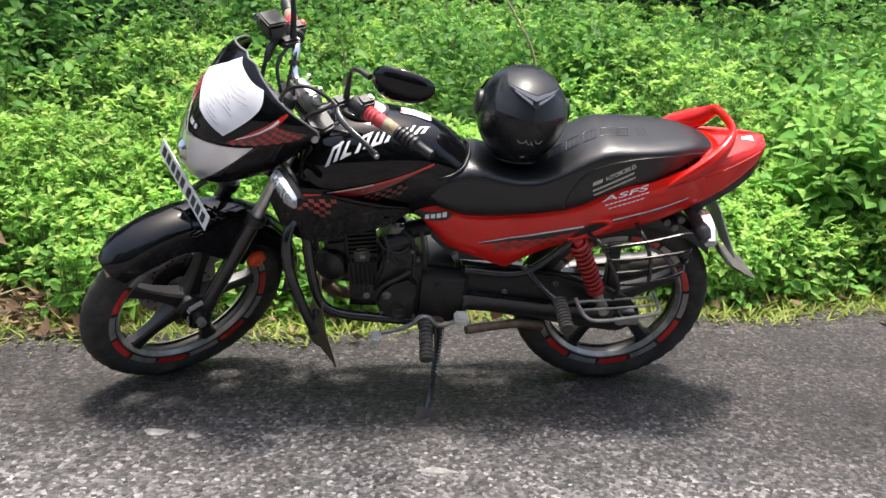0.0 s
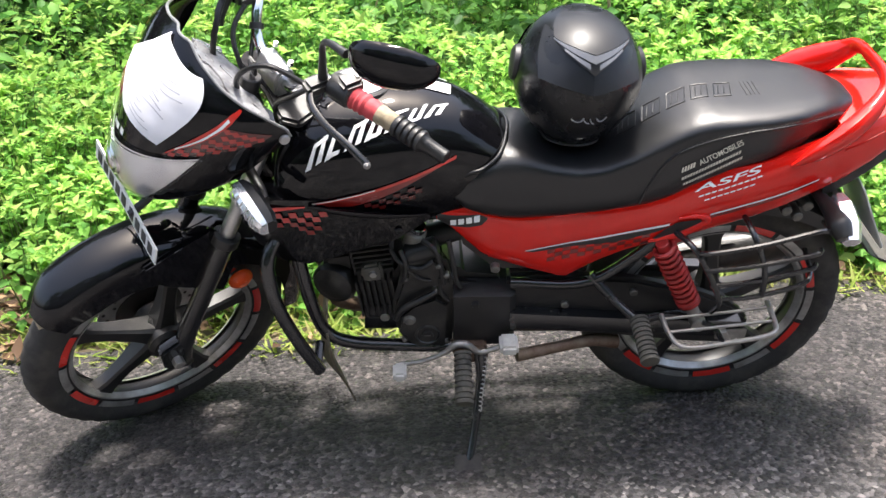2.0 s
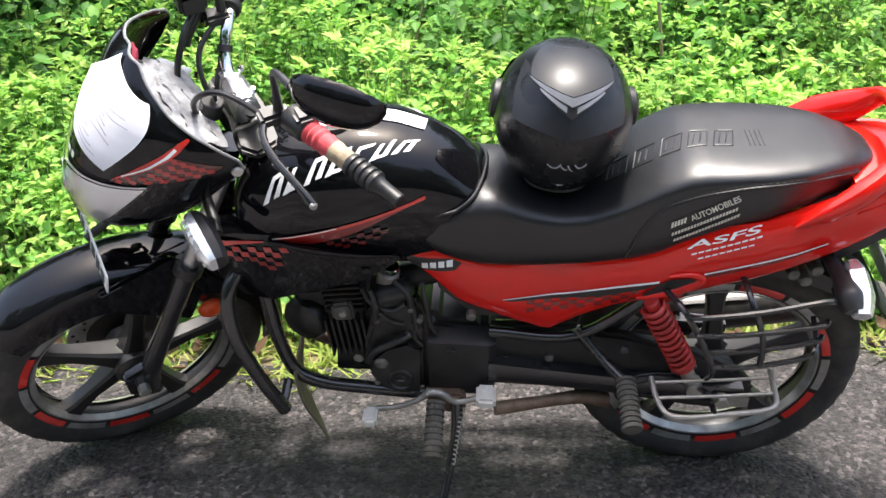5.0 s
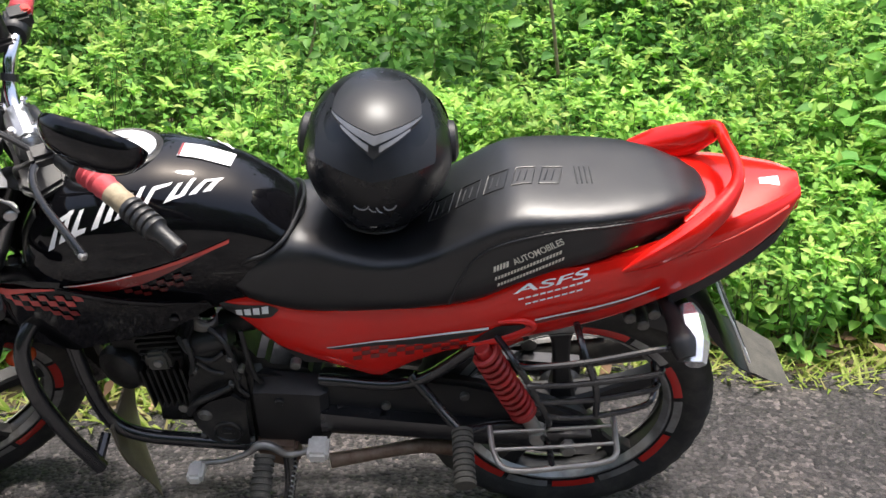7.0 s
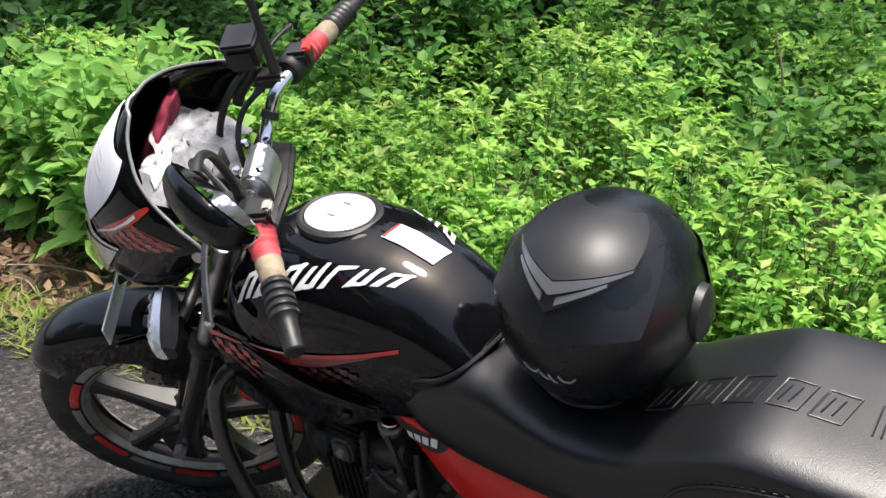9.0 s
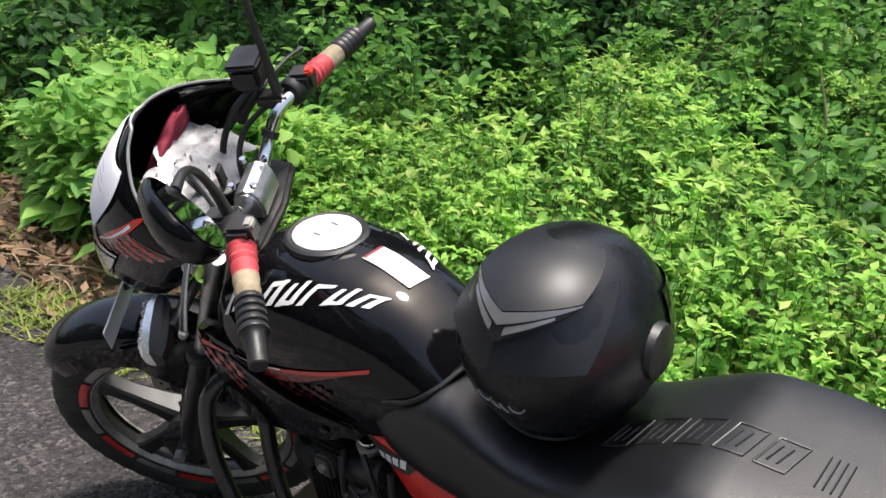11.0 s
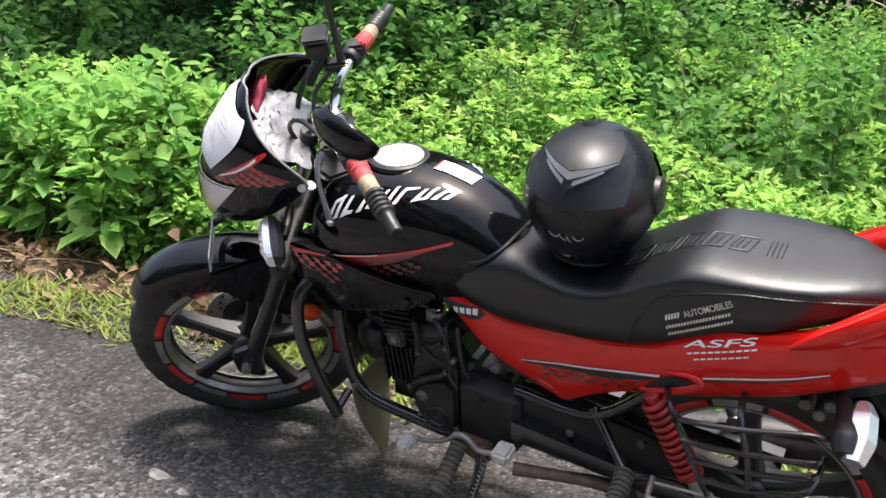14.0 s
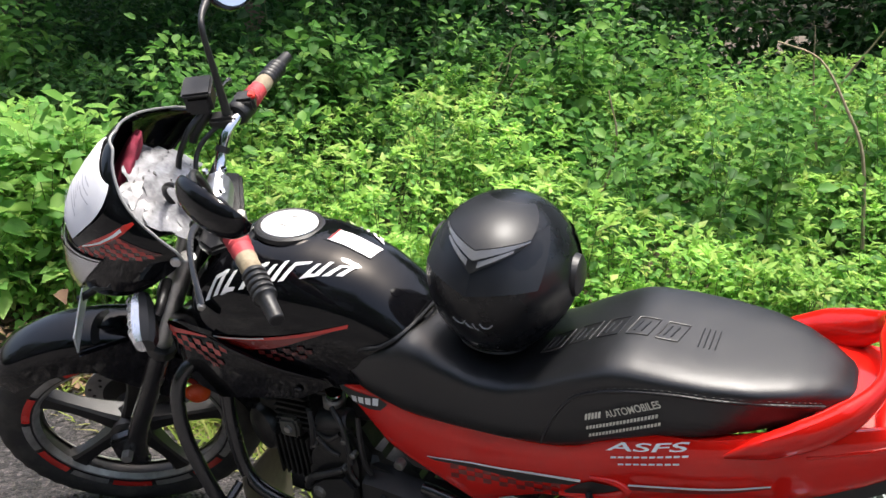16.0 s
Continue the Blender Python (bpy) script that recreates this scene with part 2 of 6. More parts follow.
def part(name, bm, material, parent, label="", angle=40):
    ob = mesh_object(name, bm, material, angle)
    ob.parent = parent
    if label:
        tagged(ob, label)
    return ob


def loft(rings, closed=True, caps=True, bm=None):
    """Skin over rings of equal length."""
    bm = bm or bmesh.new()
    vs = [[bm.verts.new(p) for p in r] for r in rings]
    n = len(rings[0])
    for a, b in zip(vs, vs[1:]):
        for i in range(n if closed else n - 1):
            j = (i + 1) % n
            bm.faces.new((a[i], a[j], b[j], b[i]))
    if closed and caps:
        bm.faces.new(vs[0])
        bm.faces.new(vs[-1])
    return bm


def spline(pts, per=6):
    """Points along a Catmull-Rom curve."""
    p = [Vector(q) for q in pts]
    if len(p) < 3:
        return p
    p = [2 * p[0] - p[1], *p, 2 * p[-1] - p[-2]]
    out = []
    for i in range(1, len(p) - 2):
        a, b, c, d = p[i - 1:i + 3]
        for k in range(per):
            t = k / per
            out.append(0.5 * ((2 * b) + (c - a) * t + (2 * a - 5 * b + 4 * c - d) * t * t + (3 * b - a - 3 * c + d) * t ** 3))
    out.append(p[-2])
    return out


def tube(pts, r, sides=10, per=6, bm=None, flat=1.0):
    """A round bar along a curve; r is one radius or one for each given point."""
    path = spline(pts, per)
    n = len(path)
    rs = [r] * n if not isinstance(r, (list, tuple)) else [float(np.interp(i / (n - 1), np.linspace(0, 1, len(r)), r)) for i in range(n)]
    rings, side = [], None
    for i, q in enumerate(path):
        d = (path[min(i + 1, n - 1)] - path[max(i - 1, 0)]).normalized()
        if side is None:
            side = d.orthogonal().normalized()
        side = (side - d * side.dot(d)).normalized()
        up = d.cross(side)
        rings.append([q + rs[i] * (math.cos(t) * side + flat * math.sin(t) * up) for t in np.linspace(0, 2 * math.pi, sides, endpoint=False)])
    return loft(rings, bm=bm)


def lathe(profile, centre, axis=(0, 1, 0), n=48, arc=(0, 360), bm=None):
    """Turn a profile of (radius, height along axis) round an axis."""
    ax = Vector(axis).normalized()
    u = ax.orthogonal().normalized() if abs(ax.y) < 0.99 else Vector((1, 0, 0))
    v = ax.cross(u)
    full = arc == (0, 360)
    ts = np.linspace(radians(arc[0]), radians(arc[1]), n + (0 if full else 1), endpoint=not full)
    c = Vector(centre)
    rings = [[c + ax * h + r * (math.cos(t) * u + math.sin(t) * v) for r, h in profile] for t in ts]
    bm = bm or bmesh.new()
    vs = [[bm.verts.new(p) for p in ring] for ring in rings]
    m = len(vs)
    for i in range(m if full else m - 1):
        a, b = vs[i], vs[(i + 1) % m]
        for k in range(len(profile) - 1):
            bm.faces.new((a[k], a[k + 1], b[k + 1], b[k]))
    bmesh.ops.remove_doubles(bm, verts=bm.verts, dist=1e-6)
    return bm


def slab(outline, y0, y1, bevel=0.004, bm=None, plane="xz"):
    """An outline in the (X, Z) plane given depth along Y, edges rounded."""
    own = bmesh.new()
    put = (lambda a, b, c: (a, c, b)) if plane == "xz" else (lambda a, b, c: (a, b, c)) if plane == "xy" else (lambda a, b, c: (c, a, b))
    lo = [own.verts.new(put(a, b, y0)) for a, b in outline]
    hi = [own.verts.new(put(a, b, y1)) for a, b in outline]
    own.faces.new(lo)
    own.faces.new(hi)
    n = len(outline)
    for i in range(n):
        own.faces.new((lo[i], lo[(i + 1) % n], hi[(i + 1) % n], hi[i]))
    bmesh.ops.recalc_face_normals(own, faces=own.faces)
    if bevel:
        bmesh.ops.bevel(own, geom=own.edges[:], offset=bevel, segments=2, affect="EDGES", clamp_overlap=True)
    return merge(bm, own)


def sheet_of(front, back, bm=None):
    """A thin sheet between two sets of rows."""
    return loft([[*f, *b[::-1]] for f, b in zip(front, back)], bm=bm)


def merge(bm, own):
    if bm is None:
        return own
    me = bpy.data.meshes.new("tmp")
    own.to_mesh(me)
    own.free()
    bm.from_mesh(me)
    bpy.data.meshes.remove(me)
    return bm


def cyl(a, b, r, sides=20, bevel=0.002, bm=None, r2=None):
    """A short round body from a to b with rounded rims."""
    a, b = Vector(a), Vector(b)
    r2 = r if r2 is None else r2
    h = (b - a).length
    prof = [(0, 0), (r - bevel, 0), (r, bevel), (r2, h - bevel), (r2 - bevel, h), (0, h)]
    return lathe(prof, a, b - a, sides, bm=bm)


def block(centre, size, bevel=0.004, rot=None, bm=None):
    own = bmesh.new()
    m = Matrix.Translation(centre) @ (rot or Matrix.Identity(4)) @ Matrix.Diagonal((*size, 1))
    bmesh.ops.create_cube(own, size=1, matrix=m)
    if bevel:
        bmesh.ops.bevel(own, geom=own.edges[:], offset=bevel, segments=2, affect="EDGES", clamp_overlap=True)
    return merge(bm, own)


# ---- ground ----
def edge_y(x):
    """The line along which the asphalt ends."""
    return 3.02 + 0.24 * x + (0.0 if x > -0.6 else 0.05 * (x + 0.6) ** 2) + 0.05 * math.sin(3.1 * x) + 0.03 * math.sin(7.7 * x + 1)


def ground_sheet():
    bm = bmesh.new()
    xs = [-400, -60, -18, *np.linspace(-9, 6, 121), 15, 60, 400]
    rows_of = []
    for x in xs:
        e = edge_y(max(-9, min(6, x)))
        col = [(x, y, 0.0) for y in (-400, -60, -12, -4, -1, 0.5, 1.5, 2.2)]
        col += [(x, e - 0.12, 0.0), (x, e, -0.004)]
        for d, z in ((0.05, -0.02), (0.2, -0.025), (0.6, 0.0), (1.4, 0.05), (3.0, 0.12), (6.0, 0.3)):
            col.append((x, e + d, z + 0.02 * noise.noise(Vector((x * 2, d * 2, 0)))))
        col += [(x, 20, 0.4), (x, 80, 0.6), (x, 500, 0.8)]
        rows_of.append(col)
    vs = [[bm.verts.new(p) for p in c] for c in rows_of]
    for a, b in zip(vs, vs[1:]):
        for k in range(len(a) - 1):
            fc = bm.faces.new((a[k], b[k], b[k + 1], a[k + 1]))
            fc.material_index = 0 if k < 9 else 1
    return bm


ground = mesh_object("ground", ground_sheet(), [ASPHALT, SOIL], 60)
tagged(ground, "rough grey asphalt road with a soil verge", "ground", kind="structure")


# pale mortar splashes on the asphalt
SPLASH = mat("pale_splash", (0.15, 0.145, 0.135), 0.9, second=(0.30, 0.29, 0.27), scale=40, bump=0.6, bump_scale=150)
for k, (px, py, rx, ry) in enumerate(((-0.692, 2.115, 0.030, 0.022), (-0.592, 2.105, 0.018, 0.013), (-0.395, 2.12, 0.020, 0.010), (0.05, 1.99, 0.05, 0.012))):
    own = bmesh.new()
    ring_a = [(rx * math.cos(t) * (1 + 0.25 * math.sin(3 * t + k)), ry * math.sin(t) * (1 + 0.2 * math.cos(2 * t + k))) for t in np.linspace(0, 6.283, 20, endpoint=False)]
    loft([[(px + f * a, py + f * b, z) for a, b in ring_a] for f, z in ((1.0, 0.0005), (0.85, 0.003), (0.3, 0.004))], bm=own)
    splash = mesh_object("pale_splash", own, SPLASH, 60)
    splash.parent = ground


# ---- plants ----
rng = np.random.default_rng(7)


def leaves_object(name, centres, dirs, normals, lengths, widths, material, label, bend=0.18, fine=False):
    """Folded leaves in one mesh."""
    n = len(centres)
    d = dirs / np.linalg.norm(dirs, axis=1, keepdims=True)
    s = np.cross(d, normals)
    s /= np.linalg.norm(s, axis=1, keepdims=True) + 1e-9
    u = np.cross(s, d)
    L, W = lengths[:, None], widths[:, None]
    at = lambda f, side, up: centres + d * L * f + s * W * side + u * (W * abs(side) * 0.45 - L * bend * f * f + L * up)
    if fine:
        co = np.stack([at(0, 0, 0), at(0.22, 0.40, 0), at(0.60, 0.43, 0), at(1.0, 0, 0), at(0.60, -0.43, 0), at(0.22, -0.40, 0), at(0.45, 0, 0)], axis=1).reshape(-1, 3)
        tri = np.array([[6, 1, 0], [6, 2, 1], [6, 3, 2], [6, 4, 3], [6, 5, 4], [6, 0, 5]])
    else:
        co = np.stack([at(0, 0, 0), at(0.38, 0.5, 0), at(0.45, 0, 0), at(0.38, -0.5, 0), at(1, 0, 0)], axis=1).reshape(-1, 3)
        tri = np.array([[0, 2, 1], [0, 3, 2], [1, 2, 4], [2, 3, 4]])
    idx = (np.arange(n)[:, None, None] * (7 if fine else 5) + tri[None]).reshape(-1)
    me = bpy.data.meshes.new(name)
    me.vertices.add(len(co))
    me.vertices.foreach_set("co", co.astype(np.float32).ravel())
    me.loops.add(len(idx))
    me.loops.foreach_set("vertex_index", idx.astype(np.int32))
    me.polygons.add(len(idx) // 3)
    me.polygons.foreach_set("loop_start", np.arange(0, len(idx), 3, dtype=np.int32))
    me.update(calc_edges=True)
    me.materials.append(material)
    ob = new(name, me)
    return tagged(ob, label, "plants", kind="stuff")


def edge_line(x):
    return np.array([edge_y(max(-9, min(6, v))) for v in x])


def smooth_noise(x, y, s, seed):
    return np.array([noise.noise(Vector((a * s + seed, b * s, seed * 1.7))) for a, b in zip(x, y)])


def plants(name, px, py, height, n_node, per_node, leaf_len, leaf_wid, droop, material, label, spread=0.04, base=0.0, stem=True, fine=True):
    """Leafy stems: whorls of leaves up each stem, larger below and small at the tip."""
    cs, ds, ns, ls, ws, sv = [], [], [], [], [], []
    for x, y, h in zip(px, py, height):
        lean = rng.normal(0, 0.16, 2) * h
        nn = max(3, int(n_node * h / np.mean(height)))
        t = np.sort(rng.uniform(base, 1, nn))
        a0 = rng.uniform(0, 6.28)
        for k, tk in enumerate(t):
            c = np.array([x + lean[0] * tk ** 1.5, y + lean[1] * tk ** 1.5, h * tk])
            for j in range(per_node):
                a = a0 + k * 1.57 + j * 6.28 / per_node + rng.normal(0, 0.3)
                el = rng.normal(0.25, 0.45) - droop * (1 - tk)
                size = leaf_len * (0.55 + 0.6 * (1 - tk)) * rng.uniform(0.65, 1.3)
                dv = np.array([math.cos(a) * math.cos(el), math.sin(a) * math.cos(el), math.sin(el)])
                cs.append(c + dv * spread * rng.uniform(0.1, 1.2))
                ds.append(dv)
                ns.append([rng.normal(0, 0.42), rng.normal(0, 0.42), 1])
                ls.append(size)
                ws.append(size * leaf_wid / leaf_len)
        if stem:
            sv.append((x, y, h, lean[0], lean[1]))
    ob = leaves_object(name, np.array(cs), np.array(ds), np.array(ns), np.array(ls), np.array(ws), material, label, fine=fine)
    return ob, sv


def young_tips(sv, per, size, name, label):
    """A tuft of small upright leaves on the end of each stem."""
    a = np.array(sv)
    n = len(a) * per
    at = np.repeat(a, per, axis=0)
    az, el = rng.uniform(0, 6.28, n), rng.normal(0.55, 0.35, n)
    d = np.stack([np.cos(az) * np.cos(el), np.sin(az) * np.cos(el), np.sin(el)], 1)
    c = np.stack([at[:, 0] + at[:, 3], at[:, 1] + at[:, 4], at[:, 2] - 0.03 * rng.random(n)], 1)
    L = size * rng.uniform(0.6, 1.5, n)
    return leaves_object(name, c, d, np.stack([rng.normal(0, 0.4, n), rng.normal(0, 0.4, n), np.ones(n)], 1), L, L * 0.5, LEAF_TIP, label, bend=0.25)


def stems_object(name, sv, material, label, r=0.003):
    co, fa = [], []
    for x, y, h, lx, ly in sv:
        b = len(co)
        for t in (0.0, 0.5, 1.0):
            rr = r * (1.2 - 0.8 * t)
            for a in (0, 2.09, 4.19):
                co.append((x + lx * t ** 1.5 + rr * math.cos(a), y + ly * t ** 1.5 + rr * math.sin(a), h * t - 0.03))
        for k in (0, 3):
            for j in range(3):
                fa.append((b + k + j, b + k + (j + 1) % 3, b + k + 3 + (j + 1) % 3, b + k + 3 + j))
    me = bpy.data.meshes.new(name)
    me.from_pydata(co, [], fa)
    me.materials.append(material)
    return tagged(new(name, me), label, "plants", kind="stuff")


LEAF_LIGHT = leaf_mat("light_leaf", [(0.0, (0.096, 0.249, 0.052)), (0.5, (0.215, 0.452, 0.088)), (0.85, (0.328, 0.565, 0.124)), (1.0, (0.452, 0.531, 0.158))], glow=0.5)
LEAF_TIP = leaf_mat("young_leaf", [(0.0, (0.258, 0.493, 0.095)), (0.6, (0.392, 0.627, 0.140)), (1.0, (0.515, 0.638, 0.190))], glow=0.5)
LEAF_BROAD = leaf_mat("broad_leaf", [(0.0, (0.137, 0.347, 0.074)), (0.5, (0.231, 0.462, 0.105)), (1.0, (0.347, 0.557, 0.137))], glow=0.5)
LEAF_MID = leaf_mat("mid_leaf", [(0.0, (0.05, 0.15, 0.033)), (0.6, (0.12, 0.29, 0.056)), (1.0, (0.22, 0.40, 0.085))])
# Forest shade put into a darker green for thicket, crowns and hedge.
LEAF_FOREST_SHADE = leaf_mat("forest_shade_leaf", [(0.0, (0.012, 0.045, 0.012)), (0.6, (0.030, 0.095, 0.024)), (1.0, (0.06, 0.16, 0.036))])
# Darker copy of the mid leaf: tree shade put into the colour.
LEAF_MID_SHADED = leaf_mat("mid_leaf_shaded", [(0.0, (0.020, 0.068, 0.018)), (0.6, (0.048, 0.136, 0.029)), (1.0, (0.096, 0.216, 0.048))])
GRASS_MAT = leaf_mat("verge_grass", [(0.0, (0.17, 0.27, 0.04)), (0.5, (0.30, 0.38, 0.08)), (0.85, (0.36, 0.39, 0.12)), (1.0, (0.38, 0.33, 0.15))])
STEM = mat("green_stem", (0.07, 0.12, 0.03), 0.7, second=(0.11, 0.14, 0.05))
TWIG = mat("dry_twig", (0.22, 0.17, 0.10), 0.8, second=(0.32, 0.26, 0.17))


def strip(n, x0, x1, d0, d1):
    """Random spots between two distances behind the road's edge."""
    x = rng.uniform(x0, x1, n)
    return x, edge_line(x) + rng.uniform(d0, d1, n)


def bare_verge(x, y, depth):
    """The stretch of bare soil and leaf litter in front of the broad-leaved shrub."""
    return (x > -3.4) & (x < -1.30) & (y - edge_line(x) < depth)


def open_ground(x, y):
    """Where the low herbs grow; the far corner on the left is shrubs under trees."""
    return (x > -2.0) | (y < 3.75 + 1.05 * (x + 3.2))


all_stems = []
# low small-leaved cover along the verge
x, y = strip(3500, -7.0, 4.2, 0.10, 1.1)
keep = ~bare_verge(x, y, 0.34)
x, y = x[keep], y[keep]
h = 0.16 + 0.30 * np.clip((y - edge_line(x)) / 0.9, 0, 1) * (1 + 0.6 * smooth_noise(x, y, 1.6, 3.0)) + 0.05 * rng.random(len(x))
ob, sv = plants("undergrowth", x, y, np.clip(h, 0.08, 0.9), 8, 4, 0.050, 0.033, 0.5, LEAF_LIGHT, "low light-green leafy weeds along the road verge")
all_stems += sv
young_tips(sv, 7, 0.034, "young_weed_tips", "pale yellow-green young leaves topping the verge weeds")
# denser herb bank behind it, in humps
x, y = strip(6600, -8.0, 5.5, 0.8, 5.6)
keep = (smooth_noise(x, y, 1.3, 55.0) > -0.28) & (y - edge_line(x) < 4.4 + 1.2 * np.clip(x + 1.8, 0, 1)) & open_ground(x, y)
x, y = x[keep], y[keep]
h = 0.46 + 0.10 * (y - edge_line(x)) + 0.34 * smooth_noise(x, y, 1.1, 8.0)
ob, sv = plants("herb_bank", x, y, np.clip(h, 0.2, 1.1), 12, 4, 0.051, 0.033, 0.5, LEAF_LIGHT, "thick bank of bright green leafy herbs", base=0.25)
all_stems += sv
young_tips(sv, 9, 0.040, "young_herb_tips", "pale yellow-green young leaves topping the herb bank")
# broad-leaved shrubs, mid green
x, y = strip(1150, -8.5, 6.0, 1.3, 5.6)
keep = (y - edge_line(x) < 5.2) & (open_ground(x, y) | (rng.random(len(x)) < 0.8))
x, y = x[keep], y[keep]
h = 0.62 + 0.12 * (y - edge_line(x)) + 0.42 * smooth_noise(x, y, 0.9, 21.0)
h = np.clip(h, 0.3, 1.6)
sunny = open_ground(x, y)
for pick, leaf, words in ((sunny, LEAF_MID, "broad-leaved green shrubs standing among the herbs"), (~sunny, LEAF_MID_SHADED, "broad-leaved shrubs under the trees, shade put into their green")):
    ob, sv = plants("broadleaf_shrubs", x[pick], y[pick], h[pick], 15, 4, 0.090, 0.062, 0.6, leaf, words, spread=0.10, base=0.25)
    all_stems += sv


def clump(name, cx, cy, rx, ry, n, h0, leaf, wid, material, label):
    """One bushy stand of broad-leaved plants."""
    a, r = rng.uniform(0, 6.28, n), np.sqrt(rng.uniform(0, 1, n))
    px, py = cx + rx * r * np.cos(a), cy + ry * r * np.sin(a)
    hh = h0 * (1.05 - 0.45 * r ** 2) * rng.uniform(0.8, 1.15, n)
    o, s2 = plants(name, px, py, hh, 11, 3, leaf, wid, 0.5, material, label, spread=0.07, base=0.2)
    bush = tagged(new("shrub"), label, "shrub", group="shrubs on the verge")
    o.name = "foliage"
    for key in ("label", "category", "kind"):
        del o[key]
    o.parent = bush
    st = stems_object("stalk", s2, STEM, "thin green stalks")
    del st["category"], st["kind"]
    st.parent = bush
    return bush


# The clump at (-3.7, 3.3) takes the leaf colour with painted shade.
for cx, cy, rx, ry, n, h0, m in ((-2.40, 3.25, 0.62, 0.42, 95, 0.70, LEAF_BROAD), (-3.7, 3.3, 0.6, 0.5, 44, 0.8, LEAF_MID_SHADED), (-1.2, 6.1, 0.5, 0.4, 40, 1.25, LEAF_MID), (0.9, 5.6, 0.5, 0.4, 40, 1.0, LEAF_MID),
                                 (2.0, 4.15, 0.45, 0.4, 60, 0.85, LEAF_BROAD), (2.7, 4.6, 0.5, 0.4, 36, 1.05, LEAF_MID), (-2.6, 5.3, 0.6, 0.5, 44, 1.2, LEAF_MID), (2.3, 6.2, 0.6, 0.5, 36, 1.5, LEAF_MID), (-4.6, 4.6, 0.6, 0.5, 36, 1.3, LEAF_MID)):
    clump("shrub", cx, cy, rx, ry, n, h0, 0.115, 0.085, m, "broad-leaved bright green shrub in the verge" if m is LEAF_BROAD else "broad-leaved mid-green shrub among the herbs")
# tall thicket that closes the view, its shade put into the leaf colour
x, y = strip(2300, -15, 11, 2.8, 9.0)
keep = (y - edge_line(x) > 4.7 + 0.9 * np.clip(x + 1.8, 0, 1)) | (~open_ground(x, y) & (y > 4.6))
x, y = x[keep], y[keep]
h = 1.0 + 0.36 * (y - edge_line(x) - 3.4) + 1.0 * smooth_noise(x, y, 0.5, 33.0)
ob, sv = plants("thicket", x, y, np.clip(h, 0.4, 3.6), 24, 3, 0.15, 0.09, 0.6, LEAF_FOREST_SHADE, "tall thicket behind the verge, forest shade put into its green", spread=0.25, base=0.1, fine=False)
all_stems += sv
stems_object("weed_stems", all_stems, STEM, "thin green stems of the weeds")


def grass(n, x0, x1, d0, d1, length, name, label):
    x, y = strip(n, x0, x1, d0, d1)
    if d1 > 0.1:
        keep = ~bare_verge(x, y, 0.4) | (rng.random(n) < 0.08)
        x, y = x[keep], y[keep]
        n = len(x)
    a = rng.uniform(0, 6.28, n)
    el = rng.uniform(0.3, 1.4, n)
    d = np.stack([np.cos(a) * np.cos(el), np.sin(a) * np.cos(el), np.sin(el)], 1)
    L = length * rng.uniform(0.4, 1.3, n)
    c = np.stack([x, y, np.full(n, -0.025)], 1)
    nn = np.stack([-d[:, 0], -d[:, 1], np.full(n, 0.5)], 1)
    return leaves_object(name, c, d, nn, L, 0.006 + 0.06 * L, GRASS_MAT, label, bend=0.5)


grass(19000, -6.5, 4.2, -0.10, 0.40, 0.085, "verge_grass", "short yellow-green grass along the asphalt edge")
grass(2200, -2.1, -1.35, -0.28, 0.02, 0.075, "grass_patch", "yellow-green grass patch growing on the road edge")

# dry leaves and twigs on the verge
DRY = leaf_mat("dry_leaf", [(0.0, (0.06, 0.035, 0.02)), (0.6, (0.14, 0.085, 0.05)), (1.0, (0.30, 0.20, 0.12))], 0.7, 0.15)
n = 1300
x = np.concatenate([rng.uniform(-3.4, -1.1, 900), rng.uniform(-5, 4, n - 900)])
y = edge_line(x) + np.where(np.arange(n) < 900, rng.uniform(-0.05, 0.45, n), rng.normal(0.10, 0.12, n))
a = rng.uniform(0, 6.28, n)
el = rng.normal(0.1, 0.25, n)
d = np.stack([np.cos(a) * np.cos(el), np.sin(a) * np.cos(el), np.sin(el)], 1)
L = rng.uniform(0.03, 0.08, n)
leaves_object("dry_leaves", np.stack([x, y, np.full(n, 0.012)], 1), d, np.stack([rng.normal(0, 0.4, n), rng.normal(0, 0.4, n), np.ones(n)], 1), L, L * 0.5, DRY, "fallen brown leaves on the road verge", bend=-0.2)
big = leaves_object("dead_leaf", np.array([[-1.40, 2.74, 0.33]]), np.array([[0.8, -0.4, -0.2]]), np.array([[0.2, -0.5, 0.8]]), np.array([0.07]), np.array([0.045]), DRY, "large curled brown dead leaf caught in the weeds")
tagged(big, category="leaf", kind="thing")


def twig(pts, r):
    own = tube(pts, r, 6, 5)
    return tagged(mesh_object("twig", own, TWIG, 60), "thin dry brown twig lying among the weeds", "twig", group="dry twigs")


